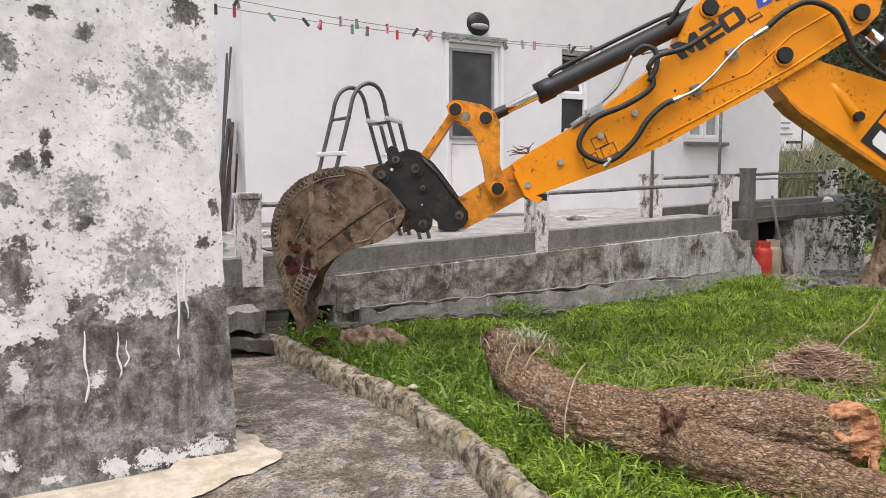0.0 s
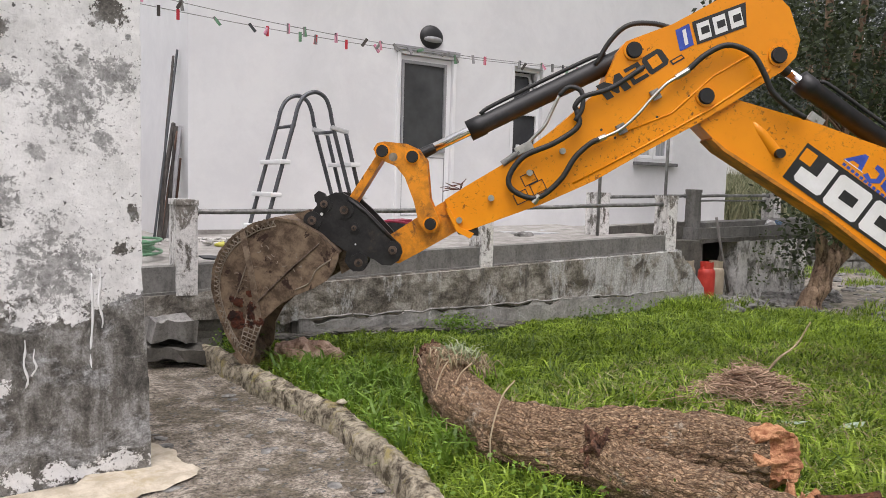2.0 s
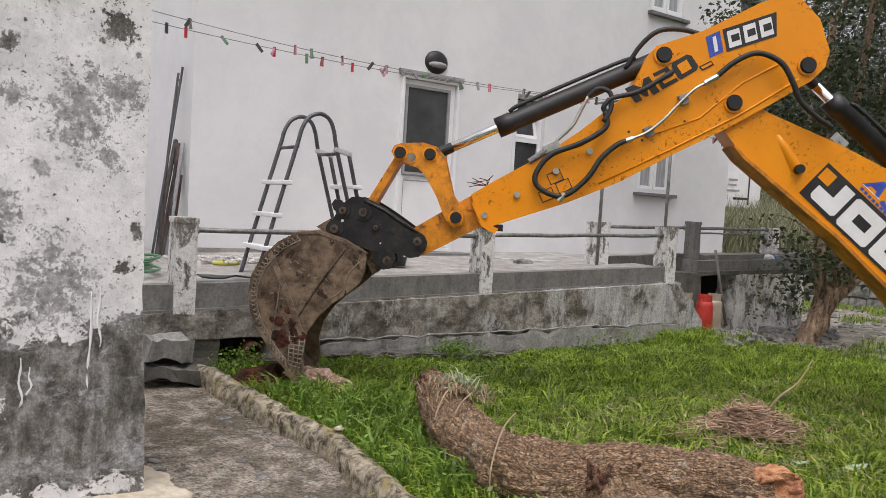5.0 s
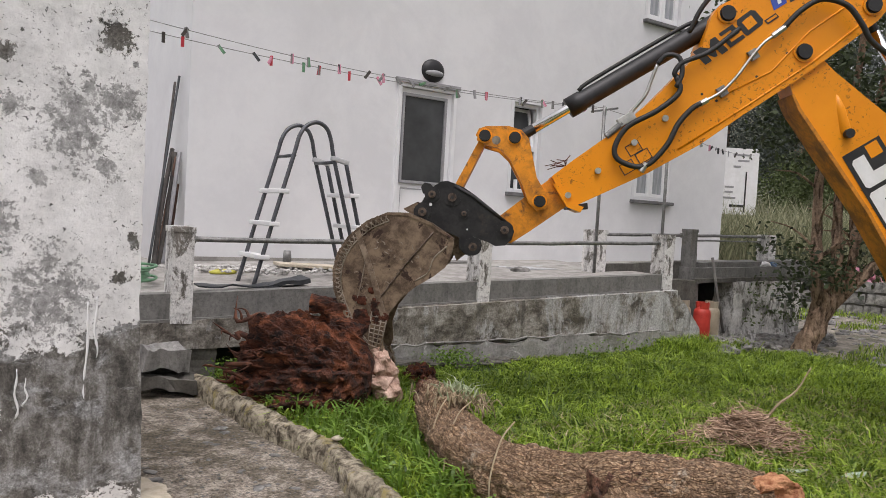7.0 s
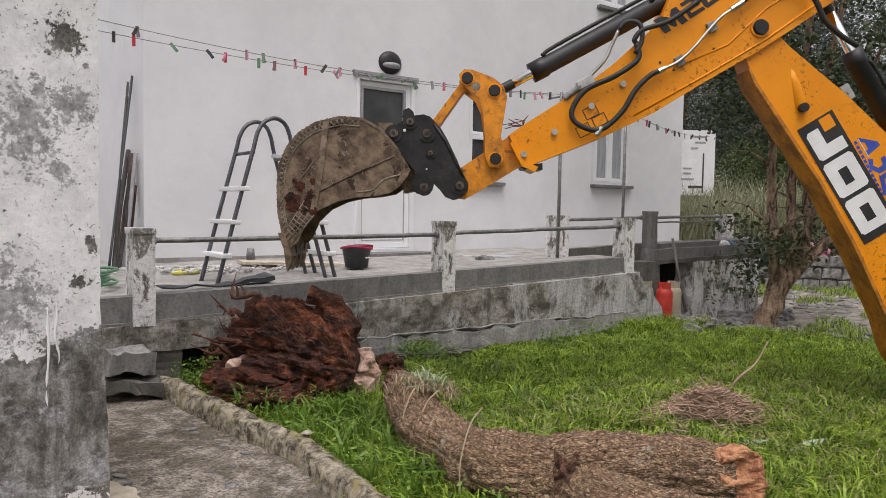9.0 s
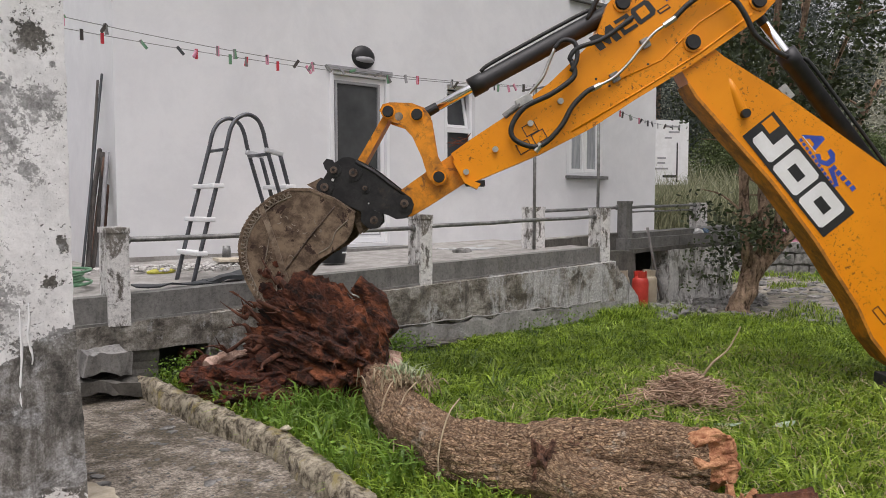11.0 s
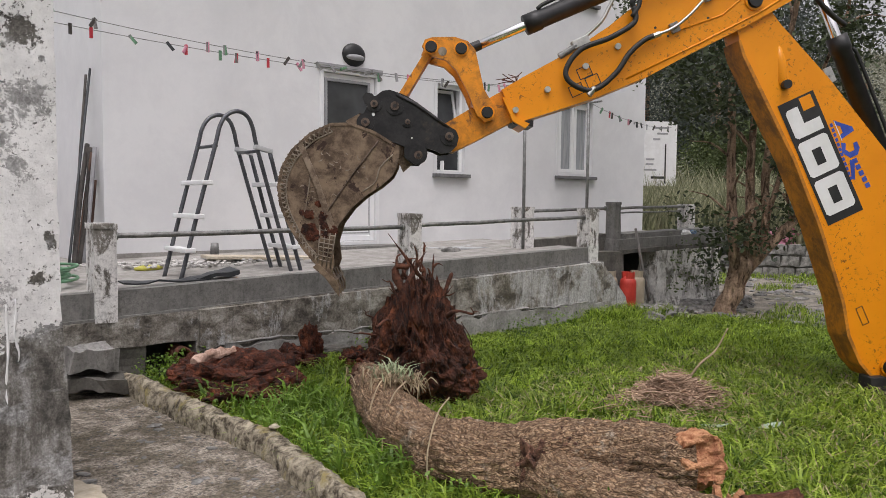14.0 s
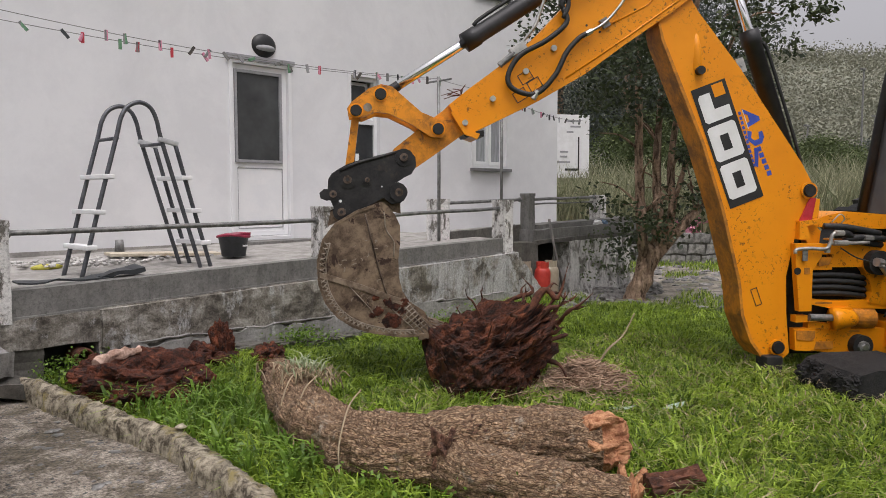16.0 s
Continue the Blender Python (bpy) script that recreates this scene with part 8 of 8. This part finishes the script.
def far_tree(x, y, h, w, seed, material, label, count=140):
    g = np.random.default_rng(seed)
    z0 = ground_z(x, y)
    ob = thing("far_tree", label, "tree", (x, y, z0), "trees behind the house")
    part("trunk", tube([(0, 0, -0.5), (0.05, 0, h * 0.4), (0, 0, h * 0.85)], [w * 0.06, w * 0.045, w * 0.01], 8), M_TREEBARK, ob)
    z = g.uniform(0.18, 1.0, count) * h
    k = np.sin(np.clip((z / h - 0.08) / 0.92, 0, 1) * np.pi) ** 0.6 * w
    a = g.uniform(0, 6.28, count)
    r = np.sqrt(g.uniform(0, 1, count)) * k
    c = np.c_[r * np.cos(a), r * np.sin(a), z]
    n = 230
    p = np.repeat(c, n, 0) + g.normal(size=(count * n, 3)) * (w * 0.13, w * 0.13, w * 0.10)
    v, f = leaves(g, p, 0.017 * w + 0.055)
    me = bpy.data.meshes.new("crown")
    me.from_pydata(v.tolist(), [], f.tolist())
    me.materials.append(material)
    cr = new("crown", me)
    cr.parent = ob
    tagged(cr, "loose grey-green crown", kind="stuff")


for i, (d, deg, h, w) in enumerate(((30, 55, 11, 3.6), (27, 60, 11.5, 3.4), (32, 64.5, 10.5, 3.0), (38, 50, 12, 4.5), (24, 62, 2.4, 1.8), (24, 68.5, 1.8, 1.6), (26, 73, 1.6, 1.6), (30, 78, 2, 2.0))):
    far_tree(d * math.sin(radians(deg)), d * math.cos(radians(deg)), h, w, 50 + i, M_FARTREE if d > 26 else M_MIDTREE, "tall tree beyond the yard, paled grey-green for haze" if h > 6 else "low green bush beyond the yard")


def build_distance():
    g = np.random.default_rng(5)
    # wooded hillside
    n = 1500
    ang, d = np.radians(g.uniform(40, 100, n)), g.uniform(72, 185, n)
    c = np.array([(q * math.sin(a), q * math.cos(a), ground_z(q * math.sin(a), q * math.cos(a)) + 0.9) for a, q in zip(ang, d)])
    p = np.repeat(c, 150, 0) + g.normal(size=(n * 150, 3)) * (2.6, 2.6, 0.9)
    v, f = leaves(g, p, 0.5)
    soup("hill_wood", v, f, M_FARLEAF, "far hillside scrub and trees, paled olive-grey for haze", "woodland")
    # reeds behind the yard
    n = 11000
    ang, d = np.radians(g.uniform(52, 80, n)), g.uniform(17, 20.5, n)
    xy = np.c_[d * np.sin(ang), d * np.cos(ang)]
    z = np.array([ground_z(x, y) for x, y in xy])
    v, f = blades(g, xy, z, np.full(n, 1.75), 0.022, 0.35)
    soup("reeds", v, f, M_REED, "pale tall reeds behind the yard", "reeds")
    # rough lawn of the verge
    n = 14000
    ang, d = np.radians(g.uniform(50, 82, n)), g.uniform(15.8, 22, n)
    xy = np.c_[d * np.sin(ang), d * np.cos(ang)]
    z = np.array([ground_z(x, y) for x, y in xy])
    v, f = blades(g, xy, z, np.full(n, 0.16), 0.016, 0.8)
    soup("verge_grass", v, f, M_GRASS, "green rising verge beyond the stone wall", "grass")
    # yard stones and scattered tufts
    verts, rng = bmesh.new(), random.Random(8)
    for i in range(420):
        x, y = rng.uniform(8.6, 14.5), rng.uniform(0.5, 7.0)
        if x + 0.45 * (y - 3) < 9.0 or (y > 5.0 and x < 11):
            continue
        lump(rng.uniform(0.03, 0.10), i, (1.4, 1, 0.5), 1, 0.4, 1.5, verts, (x, y, ground_z(x, y)))
    tagged(part("yard_stones", verts, M_RUBBLE), "grey loose stones over the yard", "stones", kind="stuff")
    n = 24000
    xy = np.c_[g.uniform(8.8, 15, n), g.uniform(-1, 8, n)]
    ok = np.array([noise.noise((x * 0.6, y * 0.9, 2)) > 0.08 - 0.06 * (x - 10.5) and x + 0.45 * (y - 3) > 9 and not (y > 5.0 and x < 11.2) for x, y in xy])
    xy = xy[ok]
    v, f = blades(g, xy, np.array([ground_z(x, y) for x, y in xy]), np.full(len(xy), 0.12), 0.006, 0.9)
    soup("yard_tufts", v, f, M_GRASS, "sparse grass tufts on the yard", "grass")
    # low stone wall
    ob = thing("wall_stone", "low mortared grey stone wall behind the yard", "wall", kind="structure")
    a, b = Vector((11.2, 10.2, 0)), Vector((18.5, 2.2, 0))
    d = (b - a).normalized()
    turn = math.degrees(math.atan2(d.y, d.x))
    part("core", box((0, -0.12, -0.3), ((b - a).length, 0.12, 0.62)), M_DARKWALL, ob, m=Matrix.Translation(a) @ pose(0, 0, 0, 0, 0, turn))
    rng = random.Random(14)
    for row in range(3):
        s = 0.0
        while s < (b - a).length:
            w = rng.uniform(0.25, 0.5)
            bm = roughen(box((-w / 2, -0.17, -0.1), (w / 2, 0.17, 0.1)), 0.035, 1, 4)
            part("stone", bm, M_RUBBLE, ob, m=Matrix.Translation(a + d * (s + w / 2) + Vector((0, 0, 0.1 + 0.22 * row))) @ pose(0, 0, 0, 0, 0, turn + rng.uniform(-4, 4)))
            s += w + 0.02
    # flower bush
    p = g.normal(size=(60, 3)) * (0.14, 0.14, 0.08) + (15.4, 7.0, 0.75)
    v, f = leaves(g, p, 0.14)
    soup("pink_flowers", v, f, M_PINK, "pink flowering bush on the verge", "flowers")
    # road sign
    s = thing("road_sign", "white direction sign with dark bars on a post", "sign", pose(15.9, 10.9, 0.6, 0, 0, -32))
    part("panel", box((-0.3, -0.02, 1.26), (0.86, 0.0, 2.86)), M_DECALW, s, bevel=0.004)
    part("post", cyl((-0.1, 0.04, -1), (-0.1, 0.04, 2.8), 0.04), M_GALV, s)
    part("post", cyl((0.7, 0.04, -1), (0.7, 0.04, 2.8), 0.04), M_GALV, s)
    for x0, x1, z in ((0.22, 0.62, 2.70), (0.34, 0.62, 2.56), (0.24, 0.42, 2.42), (0.06, 0.28, 1.92), (0.06, 0.26, 1.80), (-0.04, 0.34, 1.66)):
        part("bar", box((x0, -0.028, z - 0.022), (x1, -0.021, z + 0.022)), M_GREYTRIM, s)
    part("arrow_stem", box((0.55, -0.028, 1.32), (0.585, -0.021, 2.3)), M_DECALK, s)
    part("arrow_arm", box((0.2, -0.028, 1.44), (0.55, -0.021, 1.50)), M_DECALK, s)
    # lamp posts along the far road
    for deg, q, h in ((74.6, 62, 9.0), (71.4, 60, 5.0), (75.3, 66, 6.0)):
        x, y = q * math.sin(radians(deg)), q * math.cos(radians(deg))
        o = thing("street_lamp", "tall pale street lamp by the far road", "street lamp", (x, y, ground_z(x, y)), "far street lamps")
        part("mast", tube([(0, 0, 0), (0, 0, h * 0.9), (0.1, 0, h)], [0.09, 0.06, 0.05], 8), M_GALV, o)
        part("head", box((-0.5, -0.12, h - 0.05), (0.2, 0.12, h + 0.07)), M_GALV, o, bevel=0.02)
    bm = bmesh.new()
    for a, b in zip(range(48, 96, 4), range(52, 100, 4)):
        ring = [(q * math.sin(radians(t)), q * math.cos(radians(t))) for t, q in ((a, 56), (b, 56), (b, 63), (a, 63))]
        bm.faces.new([bm.verts.new((x, y, ground_z(x, y) + 0.35)) for x, y in ring])
    bmesh.ops.remove_doubles(bm, verts=bm.verts, dist=0.3)
    tagged(part("road", bm, M_ROAD), "grey far road below the hill", "road", kind="structure")


build_distance()


# ---- motion ----
# seconds, swing, boom, dipper, hitch (degrees), lever on the dipper
ARM = [
    (0.0, 146.9, 36.6, -26.2, 48.7, 87.9), (0.5, 146.0, 35.9, -26.8, 49.0, 88.6), (1.0, 145.3, 35.0, -27.6, 48.8, 89.6),
    (1.5, 144.7, 34.1, -28.6, 47.2, 89.7), (2.0, 144.7, 33.6, -27.9, 39.5, 83.0), (2.5, 144.5, 35.4, -26.9, 33.1, 77.3),
    (3.0, 143.9, 36.0, -26.3, 30.6, 74.9), (3.5, 143.4, 36.0, -25.6, 27.9, 72.9), (4.0, 143.0, 35.9, -24.9, 25.9, 71.0),
    (5.2, 142.9, 41.0, -27.8, 26.5, 74.0),
    (6.5, 142.8, 48.6, -32.3, 29.9, 81.8), (7.0, 142.2, 55.6, -34.2, 30.2, 81.2), (7.5, 143.0, 67.6, -35.0, 30.9, 82.4),
    (8.0, 143.3, 71.7, -31.3, 55.2, 97.6), (8.5, 142.9, 65.9, -30.1, 57.6, 98.7), (9.0, 142.2, 57.5, -28.7, 58.3, 98.2),
    (9.5, 140.6, 48.0, -28.9, 55.6, 97.1), (10.4, 140.3, 42.0, -27.0, 45.0, 89.0), (11.2, 140.1, 55.0, -30.0, 29.0, 79.0),
    (12.0, 140.0, 76.1, -32.7, 20.3, 72.7), (12.5, 139.8, 84.1, -31.4, 19.3, 70.5), (13.0, 140.9, 86.0, -20.2, 27.1, 68.0),
    (13.5, 142.4, 80.4, -14.8, 35.1, 70.5), (14.0, 142.9, 64.5, -24.7, 29.8, 73.1), (14.5, 142.1, 56.2, -30.5, 21.6, 71.6),
    (15.0, 141.8, 57.0, -34.1, 4.1, 62.1), (15.5, 141.5, 62.7, -34.4, -6.9, 54.3), (16.0, 140.9, 69.3, -32.2, -20.2, 44.3),
]
# seconds, place, angle of the root crown in the arm's plane, roll about its own axis
CLOD = [
    (0.0, 2.15, 4.58, -0.33, -75, 0), (4.2, 2.15, 4.58, -0.33, -75, 0), (5.4, 2.18, 4.5, -0.28, -45, 0), (6.3, 2.18, 4.32, -0.14, -18, 0), (6.5, 2.20, 4.30, -0.06, -16, 0),
    (7.0, 2.30, 4.30, 0.26, -5, 0), (7.5, 2.40, 4.36, 0.34, 8, 0), (8.0, 2.44, 4.38, 0.30, 8, 0), (9.0, 2.47, 4.38, 0.29, 8, 0), (9.7, 2.47, 4.38, 0.29, 8, 0),
    (11.0, 2.72, 4.1, 0.38, 25, 5), (11.8, 3.00, 3.75, 0.40, 58, 10), (12.0, 3.06, 3.66, 0.38, 66, 14), (12.5, 3.28, 3.60, 0.36, 84, 75), (13.0, 3.27, 3.60, 0.34, 88, 84),
    (14.0, 3.27, 3.60, 0.34, 88, 84), (14.5, 3.28, 3.60, 0.34, 88, 84), (15.0, 3.42, 3.55, 0.34, 92, 84), (15.5, 3.85, 3.28, 0.29, 108, 84), (16.0, 4.12, 2.85, 0.24, 142, 84),
]


def glide(table, t):
    """Smooth values of a table at time t."""
    ts = [r[0] for r in table]
    i = max(0, min(len(ts) - 2, int(np.searchsorted(ts, t, "right")) - 1))
    v = np.array(table, float)
    h = ts[i + 1] - ts[i]
    u = min(1.0, max(0.0, (t - ts[i]) / h))

    def slope(k):
        if k == 0 or k == len(ts) - 1:
            return np.zeros(v.shape[1] - 1)
        a, b = (v[k] - v[k - 1])[1:] / (ts[k] - ts[k - 1]), (v[k + 1] - v[k])[1:] / (ts[k + 1] - ts[k])
        return np.where(a * b > 0, 2 * a * b / (a + b + 1e-12 * (a + b == 0)), 0.0)

    p, q, m, n = v[i][1:], v[i + 1][1:], slope(i) * h, slope(i + 1) * h
    return (2 * u**3 - 3 * u**2 + 1) * p + (u**3 - 2 * u**2 + u) * m + (3 * u**2 - 2 * u**3) * q + (u**3 - u**2) * n


def arm_poses(t):
    """The pose of each moving part in the machine's space."""
    swing, boom, dip, hitch, lever = glide(ARM, t)
    base = pose(0, 0, ARM_Z, 0, 0, swing)

    def joint(x, z, deg):
        return base @ pose(x, 0, z) @ pose(0, 0, 0, 0, -deg, 0)

    def turn(x, z, deg):
        c, s = math.cos(radians(deg)), math.sin(radians(deg))
        return Vector((c * x - s * z, s * x + c * z))

    a = Vector((ARM_R, 0))
    b = a + turn(BOOM_L, 0, boom)
    c = b + turn(DIP_L, 0, dip)
    d = b + turn(2.04, 0.05, dip)
    out = {BOOM: joint(*a, boom), DIPPER: joint(*b, dip), HITCH: joint(*c, hitch), BUCKET: joint(*c, hitch), LEVER: joint(*d, dip + lever)}
    lp = d + turn(0.595, 0, dip + lever)
    hp = c + turn(0.43, 0.0, hitch)
    e = hp - lp
    out[LINK] = joint(*lp, math.degrees(math.atan2(e.y, e.x)))
    for (barrel, rod), p, q in ((RAM1, b + turn(0.30, 0.49, dip), d + turn(0.45, 0.15, dip + lever)), (RAM2, a + turn(0.53, 0.48, boom), b + turn(-0.54, 0.03, dip))):
        e = q - p
        g = math.degrees(math.atan2(e.y, e.x))
        out[barrel] = joint(*p, g) @ pose(0, MID, 0)
        out[rod] = joint(*q, g) @ pose(0, MID, 0)
    return out


# the link rod's mesh is one metre long; fit it to the mean distance between its pins
for v in LINK.data.vertices:
    v.co.x *= 0.50


def motions():
    times = sorted({round(0.25 * i, 2) for i in range(65)} | {r[0] for r in ARM})
    rows = {ob: [] for ob in MOVING}
    for t in times:
        for ob, m in arm_poses(t).items():
            rows[ob].append((t, m))
    for ob in MOVING:
        walk(ob, rows[ob])
    times = sorted({round(0.25 * i, 2) for i in range(65)} | {r[0] for r in CLOD})
    clod = []
    for t in times:
        x, y, z, deg, roll = glide(CLOD, t)
        clod.append((t, pose(x, y, z, 0, 0, 143) @ pose(0, 0, 0, 0, -deg, 0) @ pose(0, 0, 0, roll, 0, 0)))
    walk(BALL, clod)
    for ob, p, turn in SOIL:
        low = Matrix.Translation((p.x, p.y, p.z - 0.45)) @ pose(0, 0, 0, 0, 0, turn)
        high = Matrix.Translation(p) @ pose(0, 0, 0, 0, 0, turn)
        walk(ob, [(0.0, low), (4.2, low), (5.7, low), (7.1, high), (16.0, high)])


motions()
